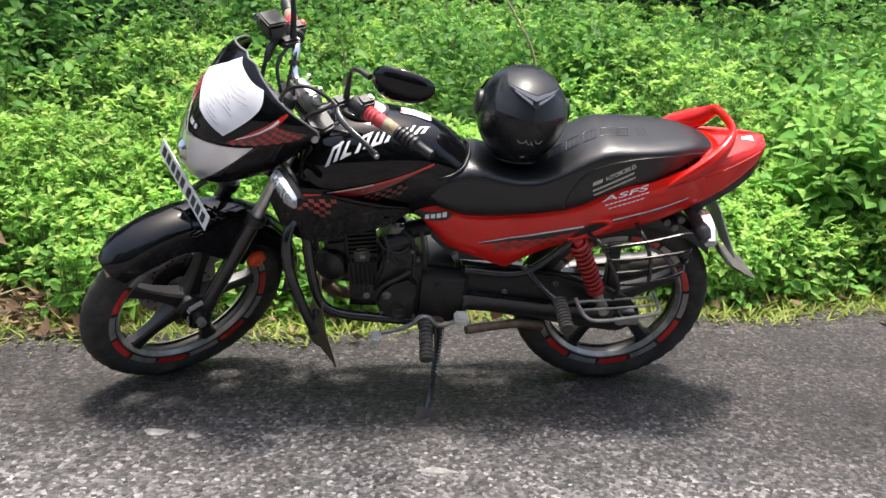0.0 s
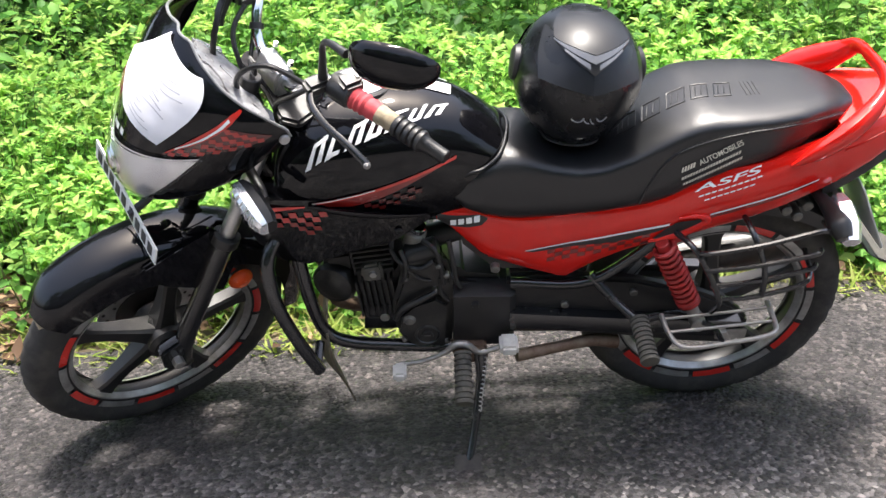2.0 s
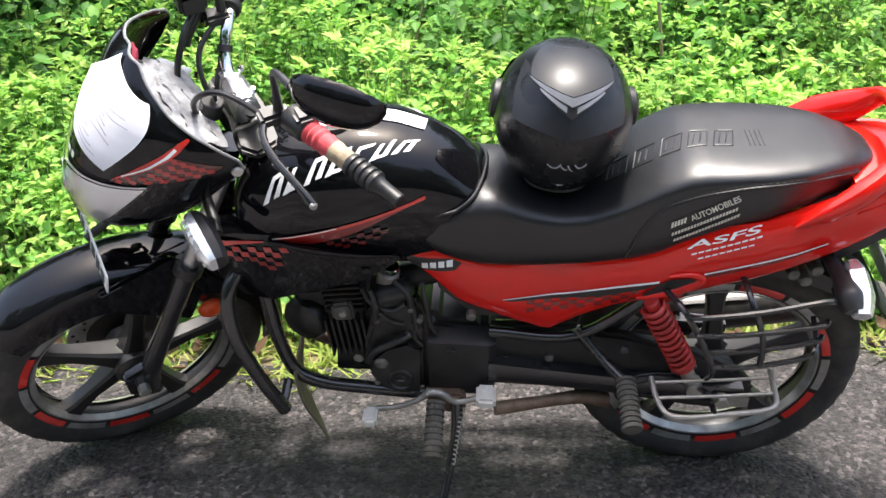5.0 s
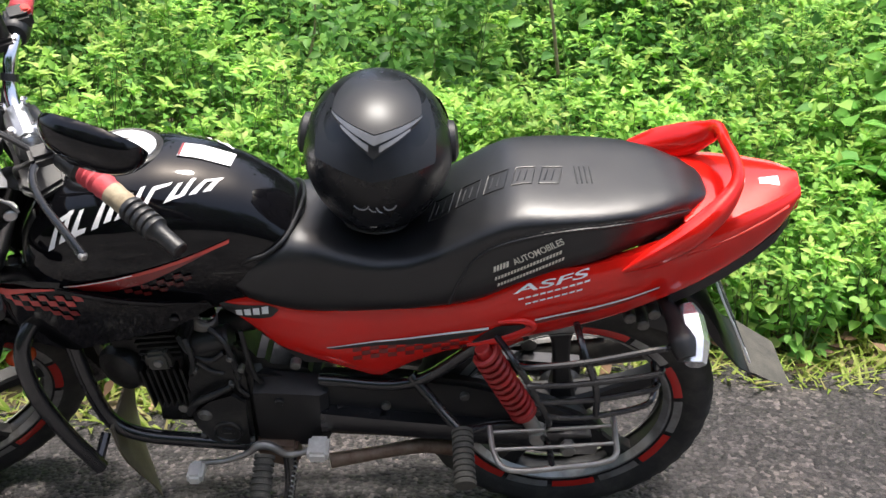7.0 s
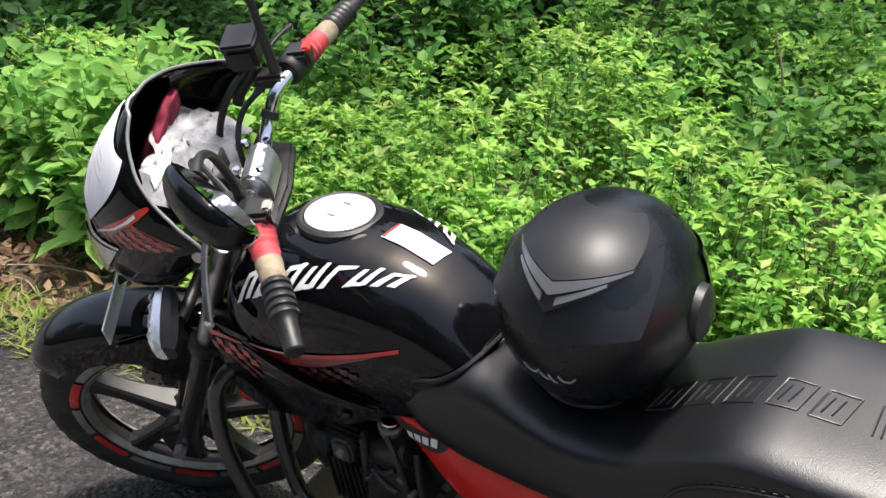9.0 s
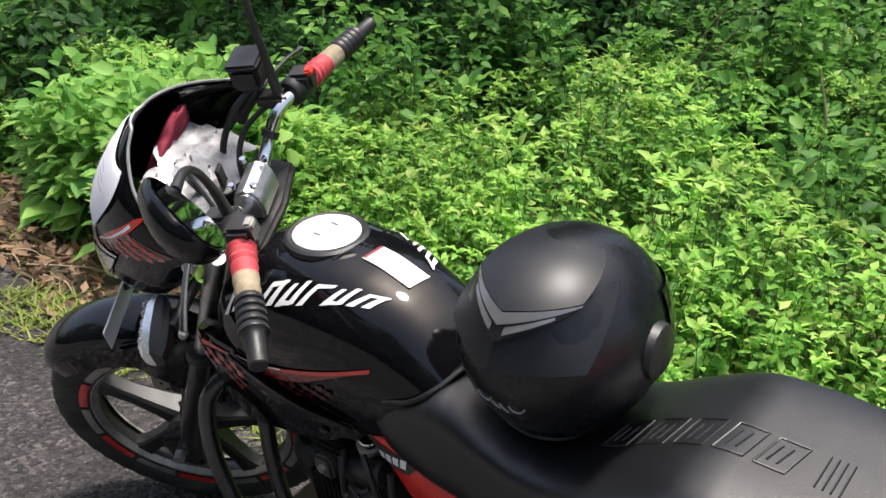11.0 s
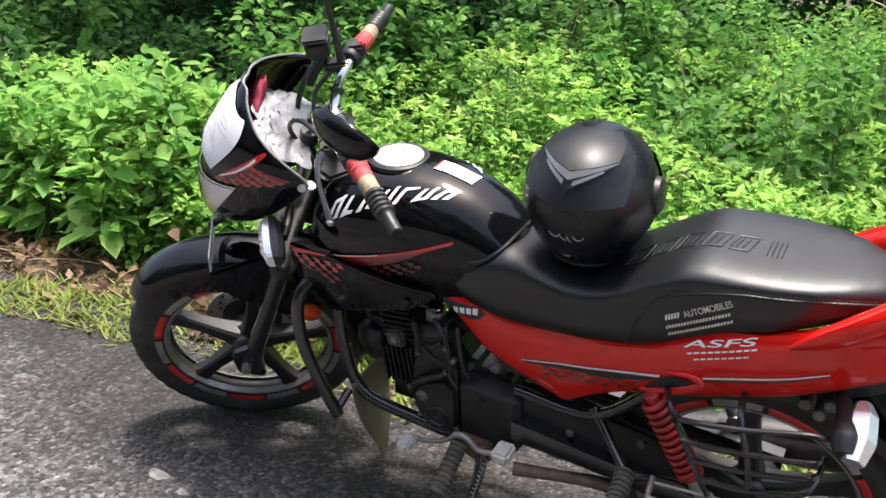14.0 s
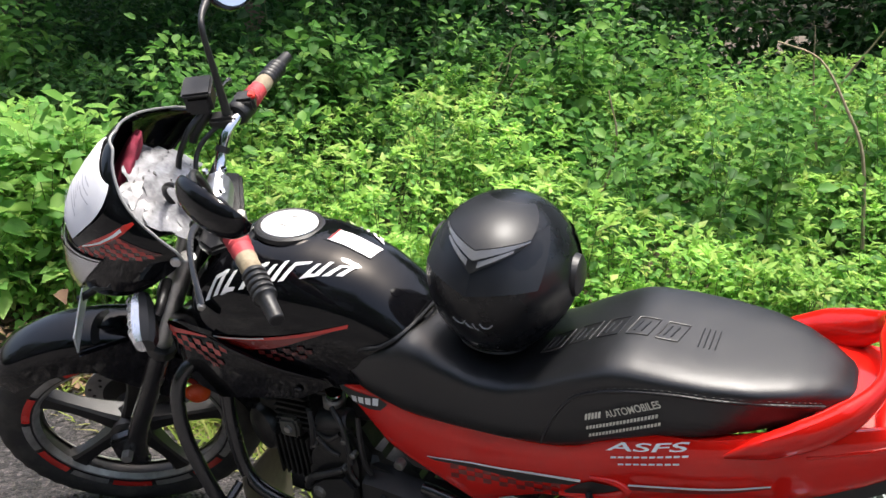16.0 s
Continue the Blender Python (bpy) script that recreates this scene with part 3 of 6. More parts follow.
for k in range(14):
    x0 = float(rng.uniform(-3.2, -1.2))
    y0 = edge_y(x0) + float(rng.normal(0.02, 0.08))
    a = float(rng.normal(0.2, 0.5))
    ln = float(rng.uniform(0.15, 0.45))
    twig([(x0, y0, 0.012), (x0 + ln * 0.5 * math.cos(a), y0 + ln * 0.5 * math.sin(a) + 0.02, 0.03), (x0 + ln * math.cos(a), y0 + ln * math.sin(a), 0.014)], [0.004, 0.003, 0.0015])
for pts in ([(0.05, 6.3, 0.5), (0.12, 6.2, 0.9), (0.3, 6.15, 1.25), (0.36, 6.1, 1.35)], [(0.15, 6.25, 0.5), (0.05, 6.2, 0.95), (0.0, 6.15, 1.3)], [(0.2, 6.2, 0.5), (0.3, 6.15, 0.85), (0.55, 6.1, 1.2)],
            [(0.55, 4.75, 0.5), (0.49, 4.7, 0.84), (0.40, 4.7, 1.01), (0.28, 4.7, 1.17), (0.12, 4.7, 1.22)], [(-1.76, 6.0, 0.4), (-1.74, 6.0, 0.7), (-1.71, 6.0, 0.89), (-1.61, 6.0, 1.05)], [(-1.7, 6.0, 0.4), (-1.63, 6.0, 0.77), (-1.52, 6.0, 0.95), (-1.37, 6.0, 1.14)], [(-1.6, 6.0, 0.4), (-1.54, 6.0, 0.76), (-1.42, 6.0, 0.89), (-1.36, 6.0, 0.98)], [(-1.75, 6.0, 0.4), (-1.71, 6.0, 0.73), (-1.66, 6.0, 0.87), (-1.64, 6.0, 1.02)], [(-0.6, 4.9, 0.3), (-0.5, 4.85, 0.7), (-0.55, 4.8, 0.95)]):
    twig(pts, [0.008, 0.006, 0.003])

# trees behind the thicket, and unseen ones added across the road
BARK = mat("brown_bark", (0.09, 0.055, 0.038), 0.9, second=(0.17, 0.11, 0.08), scale=14, bump=1.0, bump_scale=40)


def tree(height, spread, n, leaf):
    t = tagged(new("tree"), "tall broad-leaved tree with a brown trunk", "tree", group="trees along the road")
    trunk = tube([(0, 0, -0.2), (0.04, 0.03, height * 0.25), (-0.03, 0.06, height * 0.5), (0.05, 0.0, height * 0.8)], [0.11, 0.085, 0.065, 0.03], 10)
    ends = []
    for k in range(9):
        a = 2.4 * k
        z = height * (0.38 + 0.06 * k)
        e = Vector((spread * math.cos(a) * (1 - 0.05 * k), spread * math.sin(a) * (1 - 0.05 * k), z + height * 0.12))
        tube([(0, 0.03, z), e * 0.5 + Vector((0, 0, z * 0.5 + 0.05)), e], [0.035, 0.022, 0.008], 6, bm=trunk)
        ends += [e, e * 0.6 + Vector((0, 0, z * 0.42))]
    ends.append(Vector((0, 0, height)))
    part("trunk", trunk, BARK, t)
    which = rng.integers(0, len(ends), n)
    c = np.array([ends[i] for i in which]) + rng.normal(0, 1, (n, 3)) * np.array([0.55, 0.55, 0.35])
    a, el = rng.uniform(0, 6.28, n), rng.normal(-0.2, 0.4, n)
    dd = np.stack([np.cos(a) * np.cos(el), np.sin(a) * np.cos(el), np.sin(el)], 1)
    L = leaf * rng.uniform(0.6, 1.3, n)
    crown = leaves_object("crown", c, dd, np.stack([rng.normal(0, 0.4, n), rng.normal(0, 0.4, n), np.ones(n)], 1), L, L * 0.5, LEAF_FOREST_SHADE, "dark green leafy crown")
    del crown["category"], crown["kind"]
    crown.parent = t
    return t


first = tree(6.2, 1.7, 4600, 0.24)
first.matrix_world = pose(-4.63, 9.0, 0.2)
# The first three are added to shade the left corner, crowns out of view.
for tx, ty, rz, sc in ((-4.0, 6.3, 40, 0.9), (-6.3, 5.9, 165, 0.9), (-5.6, 8.6, 70, 1.05), (-9.0, 7.4, 130, 0.95), (0.4, 11.3, 200, 1.1), (2.9, 11.0, 20, 1.0), (5.6, 11.6, 250, 1.05), (-12.5, 9.5, 300, 1.1), (8.5, 11.5, 100, 1.0)):
    copy_thing(first, pose(tx, ty, 0.3, 0, 0, rz) @ Matrix.Scale(sc, 4))
# Never in view: trees and a hedge added to darken reflections in the paint.
for tx, ty, rz in ((-9.0, -5.0, 10), (-6.2, -6.2, 80), (-3.4, -5.4, 160), (-0.6, -6.4, 230), (2.2, -5.6, 40), (5.0, -6.0, 300), (8.0, -5.2, 120)):
    copy_thing(first, pose(tx, ty, -0.6, 0, 0, rz))
x = rng.uniform(-13, 12, 900)
y = rng.uniform(-7.5, -4.0, 900)
plants("hedge", x, y, rng.uniform(0.8, 3.2, 900), 16, 4, 0.22, 0.12, 0.6, LEAF_FOREST_SHADE, "unseen hedge added across the road for dark reflections", spread=0.3, stem=False, fine=False)


# ---- motorcycle: X forward, Y to its left, Z up, leaning on its side stand ----
YAW, BIKE_LEAN, STEER_ANGLE, RAKE = radians(6.2), radians(15), radians(34.5), radians(26)
fwd = Vector((-math.cos(YAW), -math.sin(YAW), 0))
side_left = Vector((math.sin(YAW), -math.cos(YAW), 0))
up_axis = math.cos(BIKE_LEAN) * Vector((0, 0, 1)) + math.sin(BIKE_LEAN) * side_left
lat_axis = math.cos(BIKE_LEAN) * side_left - math.sin(BIKE_LEAN) * Vector((0, 0, 1))
BIKE = Matrix((fwd, lat_axis, up_axis)).transposed().to_4x4()
BIKE.translation = (0.55, 2.645, 0)
PIVOT = Vector((1.352, 0, 0))
STEER_AXIS = Vector((-math.sin(RAKE), 0, math.cos(RAKE)))
STEER = Matrix.Translation(PIVOT) @ Matrix.Rotation(STEER_ANGLE, 4, STEER_AXIS) @ Matrix.Translation(-PIVOT)

bike = tagged(new("motorcycle"), "black and red motorcycle leaning on its side stand", "motorcycle")
bike.matrix_world = BIKE


def partF(name, bm, material, parent, label="", angle=40):
    """A part that turns with the handlebar."""
    bm.transform(STEER)
    return part(name, bm, material, parent, label, angle)


TYRE_R = 0.30
wheel_n = (BIKE @ STEER).to_3x3() @ Vector((0, 1, 0))
drop = (TYRE_R - 0.04) * math.sqrt(1 - wheel_n.z ** 2) + 0.04
z_at = [(BIKE @ STEER @ Vector((1.262, 0, z))).z for z in (0.2, 0.4)]
FRONT = Vector((1.262, 0, 0.2 + (drop - z_at[0]) * 0.2 / (z_at[1] - z_at[0])))
REAR = Vector((0, 0, 0.301))


def tyre_mesh(c, half):
    """A tyre with notched shoulders."""
    prof = [(0.226, -half * 0.62), (0.238, -half * 0.85), (0.262, -half), (0.283, -half * 0.86), (0.294, -half * 0.5), (0.3, -half * 0.12),
            (0.3, half * 0.12), (0.294, half * 0.5), (0.283, half * 0.86), (0.262, half), (0.238, half * 0.85), (0.226, half * 0.62)]
    bm = bmesh.new()
    n = 160
    rings = []
    for i in range(n):
        t = 2 * math.pi * i / n
        ring = []
        for k, (r, y) in enumerate(prof):
            cut = 0.0025 if (i // 2) % 2 and k in (3, 4, 7, 8) else 0.0
            cut += 0.003 if k in (5, 6) and i % 4 == 0 else 0.0
            ring.append(bm.verts.new((c.x + (r - cut) * math.cos(t), c.y + y, c.z + (r - cut) * math.sin(t))))
        rings.append(ring)
    for i in range(n):
        a, b = rings[i], rings[(i + 1) % n]
        for k in range(len(prof) - 1):
            bm.faces.new((a[k], a[k + 1], b[k + 1], b[k]))
    return bm


def wheel(name, c, half, add, phase, label):
    rim_half = half * 0.72
    prof = [(0.205, -rim_half * 0.5), (0.212, -rim_half * 0.9), (0.238, -rim_half), (0.239, -rim_half * 0.8), (0.226, -rim_half * 0.6), (0.226, rim_half * 0.6),
            (0.239, rim_half * 0.8), (0.238, rim_half), (0.212, rim_half * 0.9), (0.205, rim_half * 0.5), (0.205, -rim_half * 0.5)]
    rim = add(name, lathe(prof, c, (0, 1, 0), 96), SATIN_BLACK, bike, label)
    add("tyre", tyre_mesh(c, half), RUBBER, rim, "dusty ribbed black tyre")
    for s in (-1, 1):
        add("rim_edge", lathe([(0.199, s * rim_half * 0.55), (0.2085, s * rim_half * 0.93), (0.2125, s * rim_half * 0.95)], c, (0, 1, 0), 96), MACHINED, rim, "bare silver rim edge")
    for k in range(14):
        a = 360 / 14 * k + phase
        for s in (-1, 1):
            pr = [(0.217, s * (rim_half + 0.0004)), (0.228, s * (rim_half + 0.0025)), (0.237, s * (rim_half + 0.002))]
            add("rim_tape", lathe(pr, c, (0, 1, 0), 6, (a, a + 23.0)), (BRIGHT_RED if k % 2 else MACHINED), rim)
    for k in range(5):
        a = radians(72 * k + phase)
        own = bmesh.new()
        rings = []
        for r, w, d in ((0.03, 0.026, 0.030), (0.07, 0.019, 0.024), (0.13, 0.016, 0.018), (0.18, 0.019, 0.018), (0.212, 0.030, 0.019)):
            o = c + Vector((math.cos(a) * r, 0, math.sin(a) * r))
            t = Vector((-math.sin(a), 0, math.cos(a)))
            rings.append([o + t * (w * x) + Vector((0, d * y, 0)) for x, y in ((-1, -0.7), (-0.7, -1), (0.7, -1), (1, -0.7), (1, 0.7), (0.7, 1), (-0.7, 1), (-1, 0.7))])
        add("spoke", loft(rings, bm=own), SATIN_BLACK, rim, "", 30)
    add("hub", lathe([(0, -0.055), (0.035, -0.055), (0.045, -0.045), (0.04, -0.02), (0.05, 0.0), (0.04, 0.02), (0.045, 0.045), (0.035, 0.055), (0, 0.055)], c, (0, 1, 0), 32), SATIN_BLACK, rim)
    return rim


front_wheel = wheel("front_wheel", FRONT, 0.040, partF, 36, "black five-spoke alloy wheel with red and white rim tape")
rear_wheel = wheel("rear_wheel", REAR, 0.047, part, 12, "black five-spoke alloy wheel with red and white rim tape")

# front brake disc with drilled holes, on the far side of the wheel
disc = lathe([(0.075, -0.070), (0.118, -0.070), (0.118, -0.066), (0.075, -0.066), (0.075, -0.070)], FRONT, (0, 1, 0), 64)
disc_ob = partF("brake_disc", disc, ALLOY, front_wheel, "drilled steel brake disc")
for k in range(30):
    a = 2 * math.pi * k / 30
    r = (0.087, 0.097, 0.107)[k % 3]
    p = FRONT + Vector((r * math.cos(a), -0.0655, r * math.sin(a)))
    partF("disc_hole", cyl(p, p + Vector((0, 0.0012, 0)), 0.0045, 8, 0.0005), SATIN_BLACK, disc_ob)
partF("disc_carrier", lathe([(0.03, -0.062), (0.078, -0.064), (0.078, -0.072), (0.03, -0.074)], FRONT, (0, 1, 0), 32), SATIN_BLACK, front_wheel)
partF("brake_caliper", slab([(1.17, FRONT.z + 0.03), (1.22, FRONT.z + 0.10), (1.20, FRONT.z + 0.15), (1.13, FRONT.z + 0.13), (1.12, FRONT.z + 0.06)], -0.095, -0.045, 0.008), DULL_ALLOY, bike, "grey alloy brake caliper")

# fork legs
SLIDE = STEER_AXIS
for s in (-1, 1):
    foot = FRONT + Vector((-0.02, s * 0.078, -0.03))
    base = FRONT + Vector((-0.012, s * 0.078, 0))
    leg = tube([foot, base + SLIDE * 0.05, base + SLIDE * 0.20, base + SLIDE * 0.36], [0.016, 0.022, 0.021, 0.023], 16)
    cyl(foot - SLIDE * 0.02, foot + SLIDE * 0.02, 0.014, 12, bm=leg)
    leg_ob = partF("fork_leg", leg, FRAME_BLACK, bike, "black lower fork leg")
    partF("fork_tube", cyl(base + SLIDE * 0.35, base + SLIDE * 0.615, 0.016, 16), ALLOY, leg_ob, "grey steel fork tube")
    partF("axle_nut", cyl(FRONT + Vector((0, s * 0.09, 0)), FRONT + Vector((0, s * 0.112, 0)), 0.013, 6, 0.001), DULL_ALLOY, leg_ob)
    lug = slab([(FRONT.x - 0.035, FRONT.z - 0.06), (FRONT.x + 0.03, FRONT.z - 0.03), (FRONT.x + 0.03, FRONT.z + 0.04), (FRONT.x - 0.03, FRONT.z + 0.06)], s * 0.065, s * 0.092, 0.006)
    partF("fork_lug", lug, FRAME_BLACK, leg_ob)
    partF("dust_boot", cyl(base + SLIDE * 0.34, base + SLIDE * 0.365, 0.029, 16), SATIN_BLACK, leg_ob)

# front mudguard: arched shell with side skirts
rings = []
for ang in np.linspace(48, 192, 37):
    t = radians(float(ang))
    rr = 0.345 if ang > 60 else 0.345 - 0.012 * ((60 - ang) / 12) ** 2
    depth = 0.030 + 0.052 * math.exp(-((ang - 108) / 22) ** 2) + 0.02 * math.exp(-((ang - 70) / 20) ** 2)
    half = 0.062 - 0.016 * max(0, (58 - ang) / 10) - 0.012 * max(0, (ang - 150) / 42)
    ring = []
    for v in np.linspace(-1, 1, 17):
        if abs(v) < 0.6:
            q = v / 0.6
            y, r = half * math.sin(q * math.pi / 2), rr - 0.030 * (1 - math.cos(q * math.pi / 2))
        else:
            q = (abs(v) - 0.6) / 0.4
            y, r = math.copysign(half + 0.004 * q, v), rr - 0.030 - depth * q
        ring.append(FRONT + Vector((r * math.cos(t), y, r * math.sin(t))))
    rings.append(ring)
fender = loft(rings, closed=False)
bmesh.ops.recalc_face_normals(fender, faces=fender.faces)
bmesh.ops.solidify(fender, geom=fender.faces[:], thickness=0.004)
fender_ob = partF("front_mudguard", fender, GLOSS_BLACK, bike, "glossy black front mudguard with a chipped tip", 35)
t0 = radians(49)
partF("chipped_tip", tube([FRONT + Vector((0.327 * math.cos(t0), y, 0.327 * math.sin(t0) - 14 * y * y)) for y in (-0.036, 0, 0.036)], 0.006, 8), GRIP_CREAM, fender_ob, "scuffed pale tip")
partF("mudguard_stay", slab([(1.12, FRONT.z + 0.14), (1.24, FRONT.z + 0.24), (1.27, FRONT.z + 0.32), (1.12, FRONT.z + 0.36), (1.06, FRONT.z + 0.26)], 0.062, 0.075, 0.006), GLOSS_BLACK, fender_ob)
partF("side_reflector", lathe([(0, 0.016), (0.018, 0.014), (0.027, 0.006), (0.028, 0)], (1.075, 0.055, 0.425), (0, 1, 0), 20), ORANGE, fender_ob, "round orange reflector")

# ---- headlamp fairing ----
FAIR = [(0.700, 1.202, 0.040, 1.188), (0.722, 1.219, 0.074, 1.172), (0.745, 1.231, 0.104, 1.150), (0.775, 1.236, 0.132, 1.115), (0.81, 1.230, 0.156, 1.075), (0.85, 1.219, 0.172, 1.032), (0.89, 1.204, 0.183, 0.990),
        (0.922, 1.190, 0.189, 0.966), (0.940, 1.179, 0.185, 0.972), (0.960, 1.163, 0.170, 0.996), (0.983, 1.142, 0.143, 1.028), (1.003, 1.122, 0.114, 1.050), (1.022, 1.101, 0.078, 1.062), (1.036, 1.084, 0.046, 1.066), (1.046, 1.071, 0.018, 1.064)]
FAIR_ROLL = Matrix.Translation((1.1, 0, 0.88)) @ Matrix.Rotation(radians(-6.5), 4, "X") @ Matrix.Translation((-1.1, 0, -0.88))


def fair_point(z, s, out=0.0):
    """A point of the fairing: z its height, s from -1 (right ear) to 1 (left ear)."""
    zs = [f[0] for f in FAIR]
    xf, w, xr = (float(np.interp(z, zs, [f[k] for f in FAIR])) for k in (1, 2, 3))
    a = s * math.pi / 2
    x = xr + (xf - xr) * max(0.0, math.cos(a)) ** 1.1
    y = -0.040 + w * math.copysign(abs(math.sin(a)) ** (0.9 if s > 0 else 1.5), s)
    n = Vector((math.cos(a), 1.3 * math.sin(a), 0.35)).normalized()
    return FAIR_ROLL @ (Vector((x, y, z)) + n * out)


def fair_patch(zs, lo, hi, nz, ns, out):
    """A patch of the fairing's skin between two side limits, which vary with height."""
    rings = []
    for k in range(nz + 1):
        z = zs[0] + (zs[1] - zs[0]) * k / nz
        a, b = lo(z), hi(z)
        rings.append([fair_point(z, a + (b - a) * i / ns, out) for i in range(ns + 1)])
    return loft(rings, closed=False)


shell = fair_patch((0.700, 1.046), lambda z: -1, lambda z: 1, 44, 44, 0)
bmesh.ops.recalc_face_normals(shell, faces=shell.faces)
bmesh.ops.solidify(shell, geom=shell.faces[:], thickness=0.005)
fairing = partF("headlamp_fairing", shell, GLOSS_BLACK, bike, "glossy black headlamp fairing with red checker marks", 50)


def lamp_patch(grow, out, nz=12, ns=28):
    """The headlamp's field on the fairing: pointed at its upper outer corners."""
    rings = []
    for k in range(nz + 1):
        v = k / nz
        row = []
        for i in range(ns + 1):
            q = (2 * i / ns - 1) * (0.40 + 0.15 * v + grow)
            row.append(fair_point(0.712 - grow * 0.1 + (0.852 + 0.082 * abs(q) + grow * 0.1 - 0.712) * v, q, out))
        rings.append(row)
    return rings


partF("headlamp_reflector", loft(lamp_patch(0.0, 0.003), closed=False), LAMP_CHROME, fairing, "bright silver headlamp reflector")
lens = sheet_of(lamp_patch(0.015, 0.010), lamp_patch(0.015, 0.007))
lens_ob = partF("headlamp_lens", lens, LENS, fairing, "clear headlamp lens")
lens_ob.visible_shadow = False
partF("headlamp_bulb", lathe([(0, 0.012), (0.012, 0.01), (0.028, 0.0), (0.034, -0.006)], fair_point(0.79, 0, 0.002), (1, 0, 0.1), 20), CHROME, fairing)
trim_pts = [fair_point(z, -1, 0.001) for z in np.linspace(0.922, 1.044, 14)] + [fair_point(1.046, q, 0.001) for q in (-0.5, 0, 0.5)] + [fair_point(z, 1, 0.001) for z in np.linspace(1.044, 0.922, 14)]
partF("edge_trim", tube(trim_pts, 0.0026, 8, 2), EDGE_GREY, fairing, "grey edge trim")


def flash_z(q):
    return float(np.interp(q, [0.345, 0.43, 0.515, 0.60, 0.70, 0.82, 0.952], [0.893, 0.917, 0.935, 0.950, 0.963, 0.975, 0.984]))


for s in (-1, 1):
    # red flash and its checker squares on either cheek
    flash = loft([[fair_point(flash_z(0.36 + 0.058 * k) + e, s * (0.36 + 0.058 * k), 0.0032) for e in (-0.002, 0.0005 + 0.013 * min(1, k / 2) * (1 - k / 10) ** 0.8)] for k in range(11)], closed=False)
    partF("red_flash", flash, BRIGHT_RED, fairing, "bright red painted flash")
    low_z = lambda q: 0.889 + 0.083 * (q - 0.345)
    top_z = lambda q: min(flash_z(q), 0.962 - 0.024 * max(0, (q - 0.67) / 0.23))
    field = loft([[fair_point(low_z(q) + (top_z(q) - low_z(q)) * j / 4, s * q, 0.0012) for j in range(5)] for q in np.linspace(0.35, 0.90, 18)], closed=False)
    partF("checker_field", field, DEEP_RED, fairing, "dark red painted field")
    line = loft([[fair_point(flash_z(0.40 + 0.045 * k) + 0.001 + e, s * (0.40 + 0.045 * k), 0.0042) for e in (0, 0.0035)] for k in range(9)], closed=False)
    partF("pale_line", line, WHITE_DECAL, fairing)
    for i in range(14):
        for j in range(7):
            a, b = 0.38 + 0.036 * i, 0.38 + 0.036 * (i + 1)
            z = low_z(a) + 0.0085 * j
            if (i + j) % 2 == 0 and z + 0.0085 < top_z(a):
                sq = loft([[fair_point(zz, s * q, 0.0020) for q in (a, b)] for zz in (z, z + 0.0085)], closed=False)
                partF("checker_square", sq, MID_RED, fairing)
    partF("ear_screw", cyl(fair_point(0.920, s * 0.96, -0.004), fair_point(0.920, s * 0.96, 0.006), 0.010, 12), ALLOY, fairing)
# plain badge in place of the maker's mark
for k in range(4):
    a = -0.10 + 0.045 * k
    partF("badge_bar", loft([[fair_point(zz, q, 0.004) for q in (a, a + 0.03)] for zz in (0.876, 0.889)], closed=False), WHITE_DECAL, fairing)

# paper sheet taped over the screen
def paper_at(u, v):
    """A place on the sheet: u along its lower edge to the left cheek, v upwards."""
    a, b, c, d = (-0.45, 0.945), (0.30, 0.907), (0.80, 1.018), (-0.30, 1.040)
    p, q = ((a[k] * (1 - u) + b[k] * u) * (1 - v) + (d[k] * (1 - u) + c[k] * u) * v for k in (0, 1))
    return (p - 0.10 * math.sin(math.pi * v) * u, q)


rows_f, rows_b = [], []
for i in range(15):
    at = [(j / 14, i / 14) for j in range(15)]
    lift = [0.0045 + 0.0016 * noise.noise(Vector((5 * u, 5 * v, 3))) + 0.0012 * math.sin(9 * u + 7 * v) for u, v in at]
    rows_f.append([fair_point(*paper_at(u, v)[::-1], h) for (u, v), h in zip(at, lift)])
    rows_b.append([fair_point(*paper_at(u, v)[::-1], h - 0.0012) for (u, v), h in zip(at, lift)])
sheet = sheet_of(rows_f, rows_b)
sheet.transform(BIKE @ STEER)
paper = tagged(mesh_object("paper_sheet", sheet, PAPER, 80), "crumpled white paper sheet stuck on the fairing screen", "paper")
for k in range(11):
    v = 0.14 + 0.065 * k
    u0, u1 = 0.50 + 0.06 * (k % 3), 0.86 - 0.07 * (k % 4)
    line = loft([[fair_point(*paper_at(u, vv + 0.02 * math.sin(14 * u + k))[::-1], 0.0078) for u in np.linspace(u0, u1, 10)] for vv in (v, v + 0.014)], closed=False)
    line.transform(BIKE @ STEER)
    part("text_line", line, INK, paper)

# instrument pod and yoke behind the screen
pod = slab([(0.985, 0.890), (1.10, 0.885), (1.090, 0.935), (1.060, 0.938), (1.005, 0.906)], -0.105, 0.075, 0.012)
pod_ob = partF("instrument_pod", pod, SATIN_BLACK, bike, "instrument pod behind the screen")
own = bmesh.new()
rows_p = []
for i in range(19):
    u = i / 18
    row = []
    for j in range(23):
        y = -0.150 + 0.225 * j / 22
        crease = 0.016 * noise.noise(Vector((11 * u, 26 * y, 4.2))) + 0.007 * abs(noise.noise(Vector((26 * u, 60 * y, 1.0))))
        row.append((0.968 + 0.105 * u + crease, y + 0.004 * math.sin(17 * u), 0.897 + 0.056 * math.sin(1.5 * u) + crease - 1.2 * (y + 0.04) ** 2))
    rows_p.append(row)
sheet_of(rows_p, [[(x + 0.0006, y, z - 0.0012) for x, y, z in r] for r in rows_p], own)
